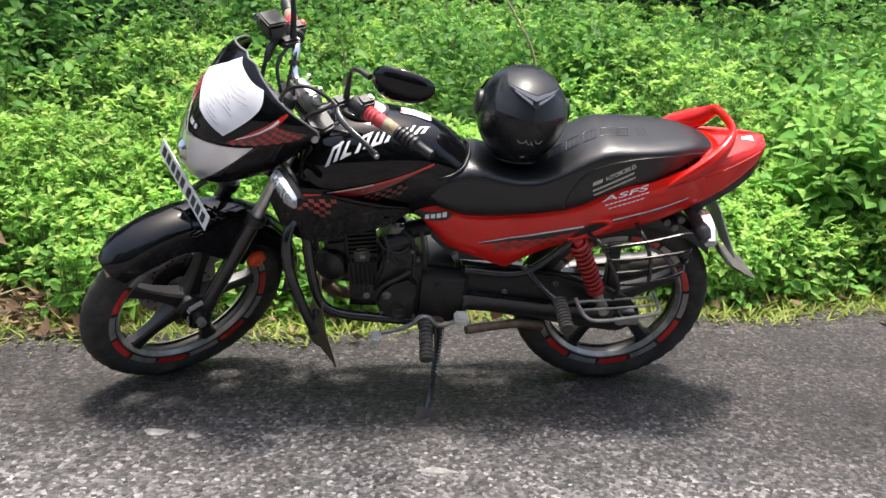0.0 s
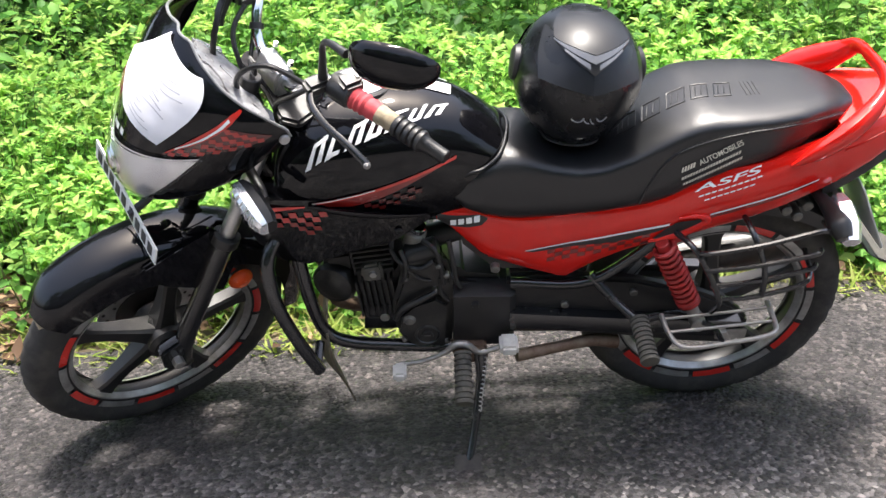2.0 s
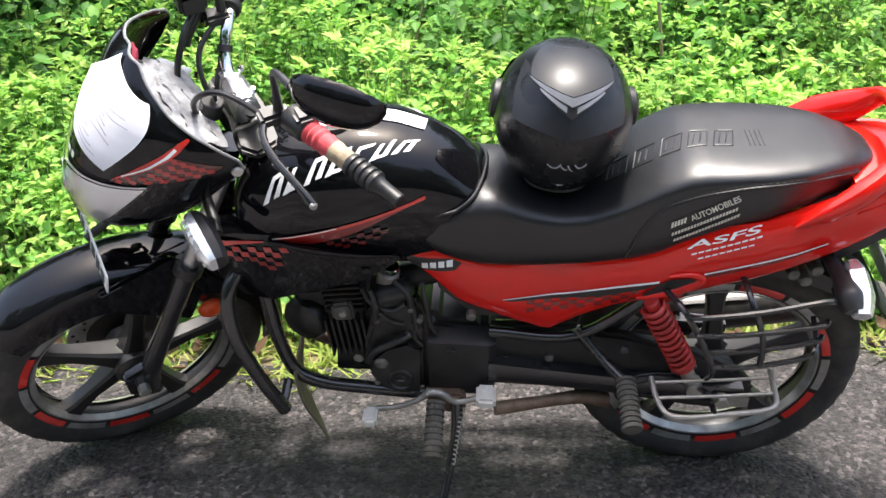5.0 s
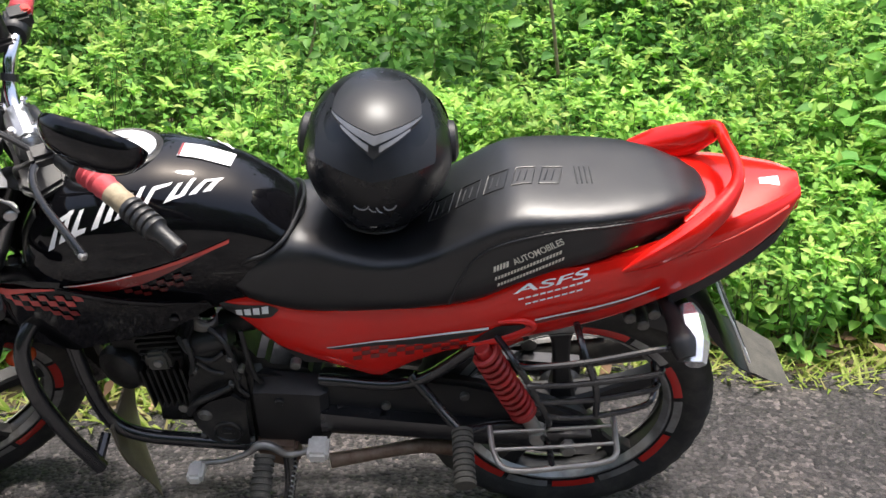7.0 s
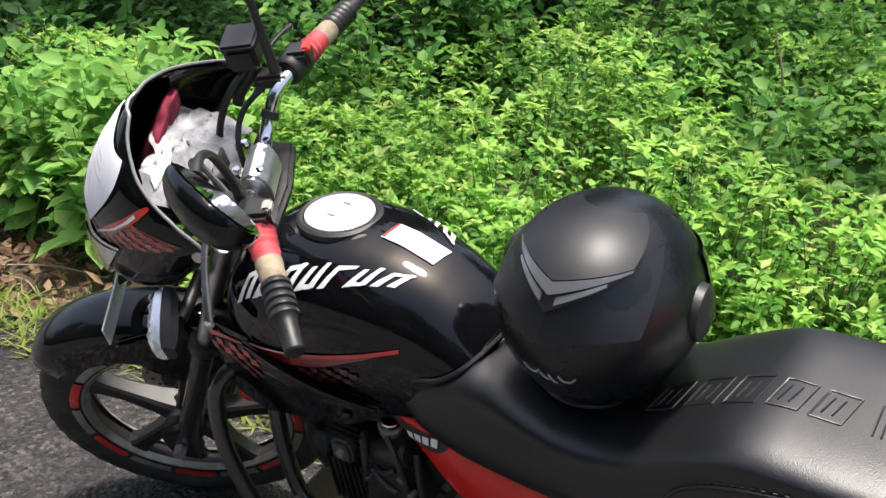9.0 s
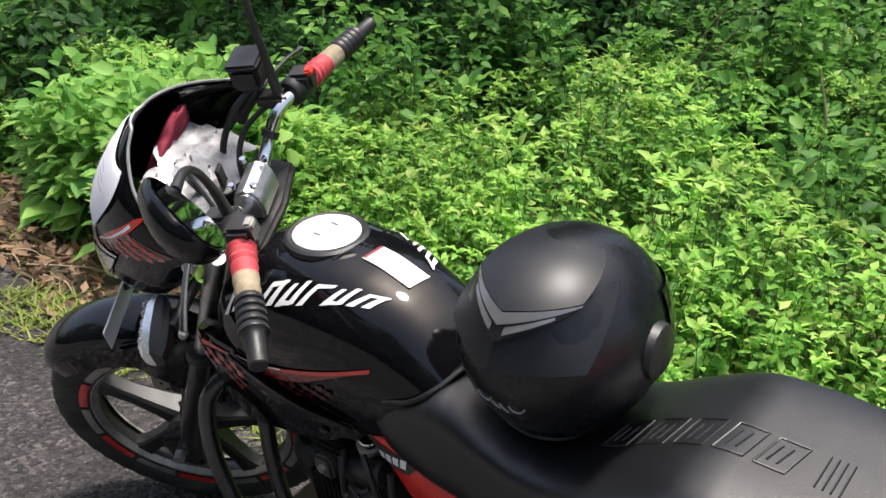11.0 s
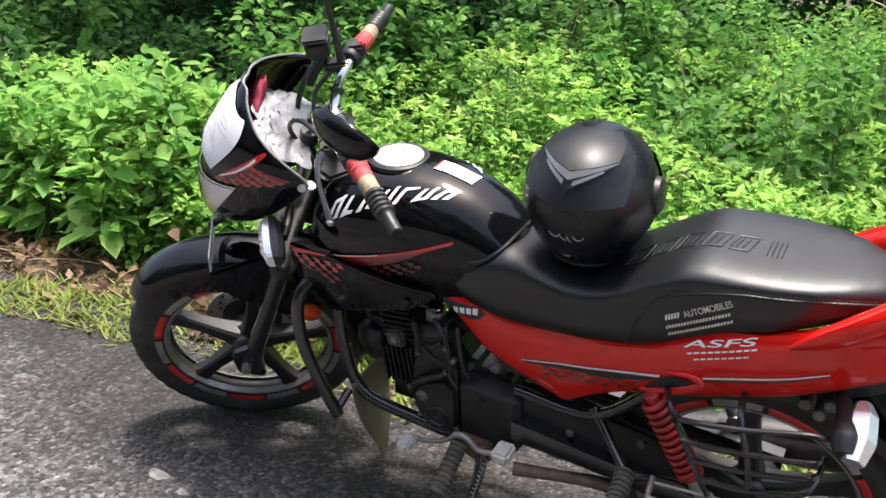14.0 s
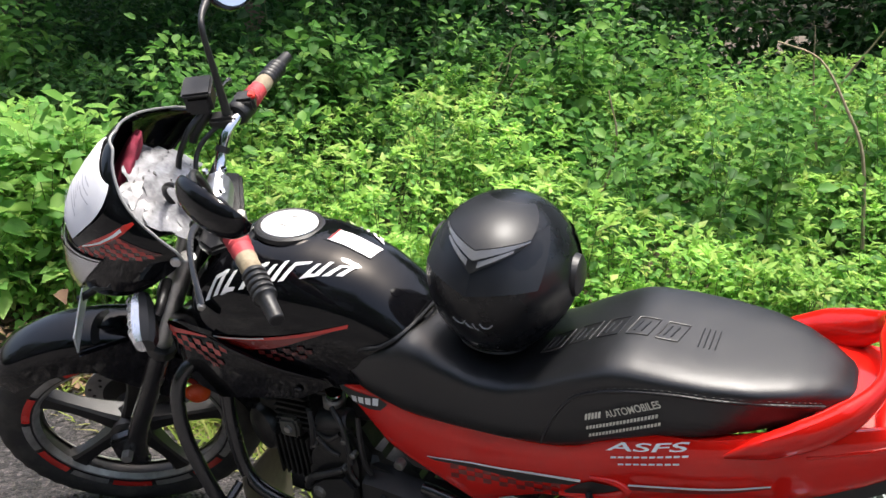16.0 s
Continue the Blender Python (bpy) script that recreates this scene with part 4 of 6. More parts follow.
partF("instrument_cover", own, PLASTIC, pod_ob, "crumpled pale plastic wrap over the instruments", 22)
partF("top_yoke", slab([(0.885, -0.10), (0.93, -0.115), (0.955, -0.085), (0.945, 0.0), (0.955, 0.085), (0.93, 0.115), (0.885, 0.10), (0.875, 0.0)], 0.865, 0.885, 0.006, plane="xy"), SATIN_BLACK, bike, "fork yoke")
clamp = slab([(0.893, 0.886), (0.937, 0.886), (0.940, 0.905), (0.934, 0.932), (0.922, 0.942), (0.908, 0.942), (0.896, 0.932), (0.890, 0.905)], -0.040, 0.040, 0.005)
clamp_ob = partF("bar_clamp", clamp, ALLOY, bike, "polished alloy handlebar clamp")
for y in (-0.03, 0.03):
    for x in (0.898, 0.932):
        partF("clamp_bolt", cyl((x, y, 0.944), (x, y, 0.953), 0.006, 6, 0.001), CHROME, clamp_ob)
partF("ignition_lock", cyl((0.975, 0, 0.895), (0.965, 0, 0.925), 0.02, 16), SATIN_BLACK, bike, "ignition lock with key")
partF("key", block((0.96, 0, 0.945), (0.006, 0.022, 0.035), 0.002), SATIN_BLACK, bike)

# handlebar with grips, levers, switches and mirrors
mx, my = Vector((0.68, 0.59, -0.43)).normalized(), Vector((-0.57, 0.80, 0.20))
my = (my - mx * my.dot(mx)).normalized()
MIRROR_TURN = Matrix((mx, my, mx.cross(my))).transposed().to_4x4()
half_bar = [(0.915, 0.0, 0.915), (0.915, 0.05, 0.916), (0.91, 0.085, 0.935), (0.89, 0.115, 0.972), (0.870, 0.15, 0.982), (0.858, 0.19, 0.979), (0.794, 0.352, 0.964)]
bar = tube([(x, -y, z) for x, y, z in half_bar[::-1]] + half_bar[1:], 0.011, 14)
partF("handlebar", bar, CHROME, bike, "chromed handlebar turned to the left")
for s in (-1, 1):
    a, b = Vector((0.858, s * 0.19, 0.979)), Vector((0.794, s * 0.355, 0.9635))
    d = b - a
    grip = bmesh.new()
    lathe([(0, 0), (0.019, 0.0), (0.021, 0.004), (0.0175, 0.010), (0.0205, 0.014), (0.0175, 0.020), (0.020, 0.026), (0.017, 0.032), (0.019, 0.040), (0.017, 0.046), (0.0175, 0.056)], a, d, 24, bm=grip)
    grip_ob = partF("grip", grip, GRIP_RED, bike, "worn red, cream and black ribbed handgrip")
    lathe_mid = lathe([(0.0175, 0.055), (0.018, 0.06), (0.0165, 0.07), (0.0175, 0.08), (0.016, 0.092)], a, d, 24)
    partF("grip_band", lathe_mid, GRIP_CREAM, grip_ob, "worn cream band")
    end = [(0.0165, 0.09)]
    for k in range(5):
        h0 = 0.094 + 0.012 * k
        end += [(0.0195, h0), (0.0195, h0 + 0.006), (0.0165, h0 + 0.008)]
    end += [(0.0135, 0.158), (0.0125, 0.185), (0, 0.187)]
    partF("grip_end", lathe(end, a, d, 24), SATIN_BLACK, grip_ob, "black ribbed grip end")
    partF("bar_end", cyl(b - d * 0.05, b + d * 0.12, 0.0125, 16), SATIN_BLACK, grip_ob)
    # switch pod
    q = a - d * 0.10
    pod_b = lathe([(0, -0.03), (0.02, -0.03), (0.024, -0.025), (0.024, 0.014), (0.02, 0.018), (0, 0.018)], q, d, 18)
    sw = partF("switch_pod", pod_b, SATIN_BLACK, bike, "black handlebar switch pod")
    partF("switch_block", block(q + Vector((-0.008, 0, 0.014)), (0.04, 0.038, 0.03), 0.006), SATIN_BLACK, sw)
    partF("switch_button", block(q + Vector((-0.022, 0, 0.026)), (0.014, 0.02, 0.012), 0.003), SWITCH_RED if s < 0 else DULL_ALLOY, sw)
    # lever
    perch = a - d * 0.32
    bk = bmesh.new()
    block(perch + Vector((0.02, 0, 0)), (0.05, 0.034, 0.024), 0.006, bm=bk)
    lv_base = partF("lever_perch", bk, SATIN_BLACK, bike, "lever bracket")
    lv = [perch + Vector((0.035, 0, -0.004)), perch + Vector((0.052, s * 0.035, -0.006)), perch + Vector((0.050, s * 0.085, -0.012)), perch + Vector((0.038, s * 0.14, -0.018)), Vector((0.907, s * 0.318, 0.955))]
    partF("lever", tube(lv, [0.0065, 0.0055, 0.0045, 0.0045, 0.0055], 10, flat=1.5), FRAME_BLACK, lv_base, "long hand lever")
    tip = lathe([(0, -0.0065), (0.005, -0.005), (0.0068, 0), (0.005, 0.005), (0, 0.0065)], lv[-1], (0, 1, 0), 12)
    partF("lever_ball", tip, DULL_ALLOY, lv_base)
    # mirror
    m0 = perch + Vector((0.01, 0, 0.012))
    up = 0.07 if s < 0 else 0.0
    stem_m = tube([m0, (0.890, s * 0.142, 1.04 + up * 0.5), (0.894, s * 0.155, 1.085 + up), (0.894, s * 0.182, 1.106 + up), (0.888, s * 0.222, 1.112 + up)], [0.009, 0.0065, 0.0055, 0.006, 0.008], 10)
    ms = partF("mirror_stem", stem_m, SATIN_BLACK, bike, "black mirror stem")
    turn = Matrix.Diagonal((1, s, 1, 1)) @ Matrix.Translation((0.842, 0.292, 1.128 + up)) @ MIRROR_TURN
    own = bmesh.new()
    bmesh.ops.create_uvsphere(own, u_segments=28, v_segments=16, radius=1)
    for v in own.verts:
        x, y, z = v.co
        y2 = math.copysign(abs(y) ** 0.85, y)
        v.co = (0.038 * max(x, -0.18), 0.076 * y2, (0.055 - 0.011 * y2) * z)
    own.transform(turn)
    mh = partF("mirror_shell", own, GLOSS_BLACK, ms, "black oval mirror shell")
    glass = bmesh.new()
    bmesh.ops.create_circle(glass, cap_ends=True, segments=32, radius=1)
    for v in glass.verts:
        x, y, z = v.co
        v.co = (-0.0082, 0.069 * y, (0.050 - 0.010 * y) * x)
    glass.transform(turn)
    partF("mirror_glass", glass, MIRROR, ms, "mirror glass")

resv = block((0.935, -0.165, 1.020), (0.05, 0.062, 0.042), 0.007)
res_ob = partF("brake_fluid_reservoir", resv, SATIN_BLACK, bike, "square black brake fluid reservoir")
partF("reservoir_lid", block((0.935, -0.165, 1.044), (0.056, 0.066, 0.010), 0.004), SATIN_BLACK, res_ob)
# cables from the levers down behind the fairing
for pts, r in (([(0.90, 0.13, 0.965), (0.96, 0.07, 1.0), (1.0, 0.02, 0.95), (0.98, 0.0, 0.85), (0.93, 0.03, 0.70)], 0.005),
               ([(0.93, -0.155, 1.0), (0.97, -0.12, 0.97), (1.0, -0.09, 0.90), (0.98, -0.06, 0.80), (1.0, -0.08, 0.62)], 0.006),
               ([(0.90, -0.13, 0.985), (0.95, -0.10, 0.95), (0.96, -0.06, 0.90), (0.94, -0.03, 0.80)], 0.005),
               ([(0.89, -0.12, 0.975), (0.92, -0.085, 0.93), (0.945, -0.05, 0.88), (0.93, -0.03, 0.76)], 0.0045),
               ([(0.88, 0.125, 0.975), (0.93, 0.10, 0.94), (0.95, 0.06, 0.89), (0.93, 0.03, 0.76)], 0.0045)):
    partF("control_cable", tube(pts, r, 8, 8), SATIN_BLACK, bike, "black control cable")
partF("cable_boot", tube([(0.925, -0.155, 0.995), (0.955, -0.14, 0.965), (0.965, -0.13, 0.945)], [0.012, 0.011, 0.008], 10), SATIN_BLACK, bike)
partF("bar_tie", lathe([(0.0112, -0.006), (0.014, -0.006), (0.014, 0.006), (0.0112, 0.006)], (0.905, -0.095, 0.946), (-0.4, -0.6, 0.7), 14), SATIN_BLACK, bike)

# front number plate, the characters as plain bars
pl = Matrix.Translation((1.240, -0.036, 0.694)) @ Matrix.Rotation(radians(-8), 4, "X") @ Matrix.Rotation(radians(-12), 4, "Y")
pb = block((0, 0, 0), (0.003, 0.285, 0.052), 0.001)
pb.transform(pl)
plate = partF("front_number_plate", pb, PLATE_WHITE, bike, "narrow white front number plate with dark characters")
for k in range(9):
    own = block((0.0025, 0.118 - 0.0285 * k - (0.008 if k > 3 else 0), 0), (0.0016, 0.017, 0.03), 0)
    own.transform(pl)
    partF("plate_bar", own, PLATE_INK, plate)
partF("plate_bracket", tube([(1.245, 0.0, 0.695), (1.20, 0.0, 0.72), (1.13, 0, 0.76)], 0.008, 8), SATIN_BLACK, bike)

# front indicators
for s in (-1, 1):
    st = partF("indicator_stem", tube([(1.03, s * 0.09, 0.80), (1.035, s * 0.15, 0.80), (1.04, s * 0.18, 0.80)], 0.010, 10), SATIN_BLACK, bike)
    def section(y, f):
        c = Vector((1.066 - 0.10 * (y - 0.14), s * y, 0.812 - 0.33 * (y - 0.14)))
        return c, 0.023 * f, 0.021 * f
    spans = ((0.135, 0.55), (0.150, 0.85), (0.185, 1.0), (0.215, 0.95), (0.228, 0.70))
    body = loft([[c + Vector((a * q, 0, b * h)) for q, b in ((0.1, -1), (0.1, 1), (-0.6, 0.95), (-1, 0.5), (-1, -0.5), (-0.6, -0.95))] for c, a, h in (section(*k) for k in spans)])
    ind = partF("front_indicator", body, SATIN_BLACK, bike, "front indicator with a clear ribbed lens", 30)
    lens_i = loft([[c + Vector((a * q, 0, b * h)) for q, b in ((0.1, -0.97), (0.7, -0.92), (1.05, -0.5), (1.1, 0.5), (0.75, 0.92), (0.1, 0.97))] for c, a, h in (section(*k) for k in spans)])
    partF("indicator_lens", lens_i, LAMP_CHROME, ind, "pale clear lens", 25)
    for k in range(5):
        c, a, h = section(0.150 + 0.014 * k, 0.95)
        partF("lens_rib", tube([c + Vector((a * q, 0, b * h)) for q, b in ((0.75, -0.92), (1.1, -0.5), (1.15, 0.5), (0.8, 0.92))], 0.0016, 5, 2), SILVER_PAINT, ind)

# maroon cloth stuffed behind the screen
own = bmesh.new()
bmesh.ops.create_icosphere(own, subdivisions=4, radius=1)
for v in own.verts:
    n = v.co.normalized()
    k = 1 + 0.20 * noise.noise(n * 1.5) + 0.05 * noise.noise(n * 4.0) + 0.07 * abs(math.sin(9 * n.y + 2 * n.z + 1.5 * n.x))
    v.co = Vector((0.018 * n.x, 0.074 * n.y, 0.094 * math.copysign(abs(n.z) ** 0.8, n.z))) * k
own.transform(BIKE @ STEER @ Matrix.Translation((1.112, -0.105, 0.905)) @ Matrix.Rotation(radians(-35), 4, "Y"))
tagged(mesh_object("cloth", own, CLOTH_RED, 70), "crumpled maroon cloth stuffed behind the fairing screen", "cloth")

# ---- fuel tank ----
TANK = [(0.935, 0.775, 0.100, 0.715), (0.915, 0.822, 0.120, 0.725), (0.88, 0.852, 0.136, 0.732), (0.83, 0.871, 0.143, 0.736), (0.77, 0.880, 0.143, 0.737), (0.70, 0.882, 0.137, 0.737),
        (0.64, 0.873, 0.127, 0.735), (0.58, 0.852, 0.114, 0.728), (0.53, 0.822, 0.103, 0.718), (0.485, 0.782, 0.092, 0.706)]


def tank_at(x):
    xs = [t[0] for t in TANK][::-1]
    return [float(np.interp(x, xs, [t[k] for t in TANK][::-1])) for k in (1, 2, 3)]


def tank_y(x, z, out=0.0):
    """Half width of the tank at a length and a height."""
    top, w, zm = tank_at(x)
    if z >= zm:
        q = min(1.0, (z - zm) / (top - zm))
        y = w * max(0.0, 1 - q ** 2.1) ** (1 / 2.6)
    else:
        y = w * (1 - 0.30 * ((zm - z) / 0.12) ** 1.6)
    return y + out


def tank_ring(x):
    top, w, zm = tank_at(x)
    ring = []
    for k in range(33):
        a = math.pi * k / 32
        cx, sx = math.cos(a), math.sin(a)
        ring.append((x, w * math.copysign(abs(cx) ** (2 / 2.6), cx), zm + (top - zm) * abs(sx) ** (2 / 2.1)))
    for z in (zm - 0.03, zm - 0.07, zm - 0.115):
        ring.append((x, -tank_y(x, z), z))
    for z in (zm - 0.115, zm - 0.07, zm - 0.03):
        ring.append((x, tank_y(x, z), z))
    return ring


xs = list(np.linspace(0.935, 0.485, 28))
tank = part("fuel_tank", loft([tank_ring(x) for x in xs]), GLOSS_BLACK, bike, "glossy black fuel tank with red stripes and white lettering shapes", 50)
cap_c = Vector((0.763, 0, 0.880))
cap_n = Vector((-0.02, 0, 1))
part("filler_ring", lathe([(0.064, -0.006), (0.063, 0.002), (0.058, 0.005), (0.053, 0.004), (0.052, -0.006)], cap_c, cap_n, 48), SATIN_BLACK, tank)
part("filler_cap", lathe([(0, 0.009), (0.030, 0.009), (0.033, 0.0075), (0.046, 0.0075), (0.051, 0.005), (0.052, -0.005)], cap_c, cap_n, 48), CAP_METAL, tank, "round brushed metal filler cap")
part("cap_lock", slab([(0.755, -0.006), (0.775, -0.006), (0.778, 0.0), (0.775, 0.006), (0.755, 0.006)], 0.8885, 0.891, 0.001, plane="xy"), CAP_METAL, tank)
for y in (-0.018, 0.018):
    part("cap_mark", slab([(0.757, y - 0.002), (0.771, y - 0.002), (0.771, y + 0.002), (0.757, y + 0.002)], 0.8882, 0.8897, 0.0004, plane="xy"), BOLT, tank)


def surf_strip(rows_pts, surf, out=0.0015):
    """A thin skin on a flank: rows of (x, z), laid on the surface."""
    return loft([[(x, surf(x, z, out), z) for x, z in row] for row in rows_pts], closed=False)


def band(line_a, line_b, n, surf, out=0.0015):
    """The skin between two lines of (x, z)."""
    def along(l, t):
        k = t * (len(l) - 1)
        i = min(int(k), len(l) - 2)
        f = k - i
        return (l[i][0] * (1 - f) + l[i + 1][0] * f, l[i][1] * (1 - f) + l[i + 1][1] * f)
    rows_pts = []
    for i in range(n + 1):
        a, b = along(line_a, i / n), along(line_b, i / n)
        rows_pts.append([(a[0] + (b[0] - a[0]) * j / 3, a[1] + (b[1] - a[1]) * j / 3) for j in range(4)])
    return surf_strip(rows_pts, surf, out)


def mirror(bm):
    bm.transform(Matrix.Diagonal((1, -1, 1, 1)))
    return bm


for s in (1, -1):
    flip = (lambda b: b) if s > 0 else mirror
    # long red stripe with a pale upper line and checker squares below it
    up_line = [(0.866, 0.700), (0.80, 0.717), (0.74, 0.733), (0.66, 0.757), (0.585, 0.782)]
    lo_line = [(0.850, 0.694), (0.79, 0.690), (0.73, 0.709), (0.66, 0.744), (0.585, 0.779)]
    part("red_stripe", flip(band(up_line, lo_line, 24, tank_y)), DARK_RED, tank, "dark red painted stripe")
    part("stripe_line", flip(band(up_line, [(x, z - 0.006) for x, z in up_line], 24, tank_y, 0.0025)), BRIGHT_RED, tank)
    part("stripe_gleam", flip(band(up_line[:3], [(x, z - 0.0022) for x, z in up_line[:3]], 16, tank_y, 0.0035)), WHITE_DECAL, tank)
    for i in range(10):
        for j in range(3):
            if (i + j) % 2 == 0:
                x0, z0 = 0.79 - 0.014 * i, 0.686 + 0.005 * i - 0.010 * j
                part("checker_square", flip(band([(x0, z0), (x0 - 0.013, z0 + 0.003)], [(x0, z0 - 0.010), (x0 - 0.013, z0 - 0.007)], 1, tank_y, 0.002)), DEEP_RED, tank)
    # slanted white strokes that stand for the model name, plain shapes
    for k in range(7):
        x0, tall = 0.866 - 0.037 * k, 23 - 1.3 * k

        def mark(u, v, out):
            """A place in the mark's slanted box, laid on the tank."""
            x = x0 - 0.031 * u - 0.021 * v
            ang = radians(float(np.interp(x0 - 0.031 * u, [0.60, 0.686, 0.74, 0.806, 0.866], [62, 46, 38, 28, 17])) + tall * v)
            top, w, zm = tank_at(x)
            return (x, w * math.cos(ang) ** (2 / 2.6) + out * math.cos(ang), zm + (top - zm) * math.sin(ang) ** (2 / 2.1) + out * math.sin(ang))

        strokes = [((0.0, 0.0), (0.0, 0.95), 0.36)]
        if k % 3 != 1:
            strokes.append(((0.62, 0.06), (0.55, 1.05), 0.36))
        strokes.append(((0.05, 0.16), (0.85, 0.10), 0.0) if k % 2 else ((0.02, 0.86), (0.88, 0.94), 0.0))
        for n_s, (p, q, wide) in enumerate(strokes):
            rows_m = []
            for i in range(7):
                u, v = p[0] + (q[0] - p[0]) * i / 6, p[1] + (q[1] - p[1]) * i / 6
                thin = 1 - 0.35 * i / 6
                rows_m.append([mark(u + wide * thin * j / 3, v + (0.0 if wide else 0.24 * thin * (j / 3 - 0.5)), 0.0015 + 0.0004 * n_s) for j in range(4)])
            part("name_stroke", flip(loft(rows_m, closed=False)), WHITE_DECAL, tank)


def tank_top(x, y, out):
    top, w, zm = tank_at(x)
    q = max(0.0, 1 - (abs(y) / w) ** 2.6) ** (1 / 2.1)
    return (x, y, zm + (top - zm) * q + out)


label_rows = [[tank_top(0.674 - 0.083 * i / 6 - 0.003 * (j / 6), 0.017 - 0.040 * j / 6 - 0.004 * i / 6, 0.002) for j in range(7)] for i in range(7)]
sticker = part("white_label", loft(label_rows, closed=False), WHITE_DECAL, tank, "white paper label on the tank top")
for k in range(3):
    rows_l = [[tank_top(0.655 - 0.003 * i - 0.018 * k, 0.008 - 0.020 * j / 4, 0.003) for j in range(5)] for i in range(2)]
    part("label_line", loft(rows_l, closed=False), INK, sticker)
rows_l = [[tank_top(0.673 - 0.004 * i, 0.016 - 0.038 * j / 6, 0.003) for j in range(7)] for i in range(2)]
part("label_edge", loft(rows_l, closed=False), DARK_RED, sticker)

# black side cowls under the tank
for s in (1, -1):
    outline = [(1.015, 0.655), (0.985, 0.695), (0.93, 0.715), (0.865, 0.712), (0.75, 0.684), (0.64, 0.655), (0.628, 0.632), (0.70, 0.588), (0.776, 0.572), (0.887, 0.535), (0.94, 0.552), (0.985, 0.590)]

    def cowl_y(x, z, out=0.0):
        return 0.137 - 0.035 * max(0.0, (0.80 - x) / 0.18) ** 1.5 - 0.05 * max(0.0, (x - 0.93) / 0.09) ** 2 - 0.02 * max(0.0, (0.66 - z) / 0.12) + out

    own = bmesh.new()
    nv = len(outline)
    cx, cz = 0.83, 0.63
    for_rings = []
    for k, f in enumerate((1.0, 0.97, 0.8, 0.5, 0.2)):
        for_rings.append([(cx + (x - cx) * f, s * (cowl_y(cx + (x - cx) * f, cz + (z - cz) * f) - (0.02 if k == 0 else 0)), cz + (z - cz) * f) for x, z in outline])
    loft([[(x, s * 0.05, z) for x, z in outline], *for_rings], bm=own)
    cowl = part("tank_cowl", own, GLOSS_BLACK, bike, "glossy black side cowl with a red checker mark", 45)
    rail = [(0.868, 0.699), (0.80, 0.683), (0.72, 0.664), (0.64, 0.648)]
    part("cowl_rail", tube([(x, s * (cowl_y(x, z) + 0.006), z) for x, z in rail], [0.004, 0.011, 0.010, 0.004], 10, flat=0.6), GLOSS_BLACK, cowl, "raised glossy rail")
    flip = (lambda b: b) if s > 0 else mirror
    part("red_edge", flip(band([(0.985, 0.690), (0.93, 0.697), (0.875, 0.697)], [(0.975, 0.676), (0.93, 0.688), (0.875, 0.694)], 8, cowl_y, 0.002)), BRIGHT_RED, cowl)
    for i in range(10):
        for j in range(5):
            x0, z0 = 0.966 - 0.0145 * i, 0.683 - 0.0115 * j
            if (i + j) % 2 == 0 and j <= 1 + i * 0.55 and x0 > 0.83 + 0.01 * j:
                part("checker_square", flip(band([(x0, z0), (x0 - 0.0145, z0)], [(x0 - 0.003, z0 - 0.0115), (x0 - 0.0175, z0 - 0.0115)], 1, cowl_y, 0.002)), MID_RED if j < 2 else DARK_RED, cowl)
    part("cowl_clip", cyl((0.70, s * (cowl_y(0.70, 0.615) - 0.002), 0.615), (0.70, s * (cowl_y(0.70, 0.615) + 0.004), 0.612), 0.008, 10), SATIN_BLACK, cowl)

# ---- seat ----
SEAT = [(0.592, 0.712, 0.103, 0.700, 0.676), (0.565, 0.733, 0.110, 0.708, 0.650), (0.53, 0.757, 0.113, 0.714, 0.638), (0.49, 0.775, 0.114, 0.718, 0.628), (0.45, 0.772, 0.115, 0.720, 0.627), (0.40, 0.757, 0.118, 0.718, 0.631),
        (0.35, 0.749, 0.121, 0.716, 0.637), (0.30, 0.757, 0.125, 0.724, 0.644), (0.25, 0.782, 0.129, 0.748, 0.655), (0.21, 0.809, 0.131, 0.772, 0.664), (0.17, 0.832, 0.133, 0.797, 0.680), (0.14, 0.846, 0.134, 0.812, 0.700), (0.115, 0.851, 0.134, 0.818, 0.712),
        (0.06, 0.852, 0.133, 0.828, 0.738), (0.0, 0.853, 0.128, 0.832, 0.752), (-0.06, 0.854, 0.116, 0.834, 0.775), (-0.11, 0.853, 0.094, 0.832, 0.79), (-0.15, 0.847, 0.069, 0.824, 0.80), (-0.178, 0.837, 0.046, 0.820, 0.800), (-0.192, 0.826, 0.024, 0.815, 0.802)]


def seat_at(x):
    xv = [t[0] for t in SEAT][::-1]
    return [float(np.interp(x, xv, [t[k] for t in SEAT][::-1])) for k in (1, 2, 3, 4)]


def seat_top_z(x, y, out=0.0):
    top, w, ze, zb = seat_at(x)
    return ze + (top - ze) * max(0.0, 1 - (abs(y) / w) ** 4.2) ** (1 / 2.8) + out


def seat_y(x, z, out=0.0):
    top, w, ze, zb = seat_at(x)
    q = (ze - z) / max(0.01, ze - zb)
    return w + 0.004 * math.sin(math.pi * max(0, min(1, q))) + out


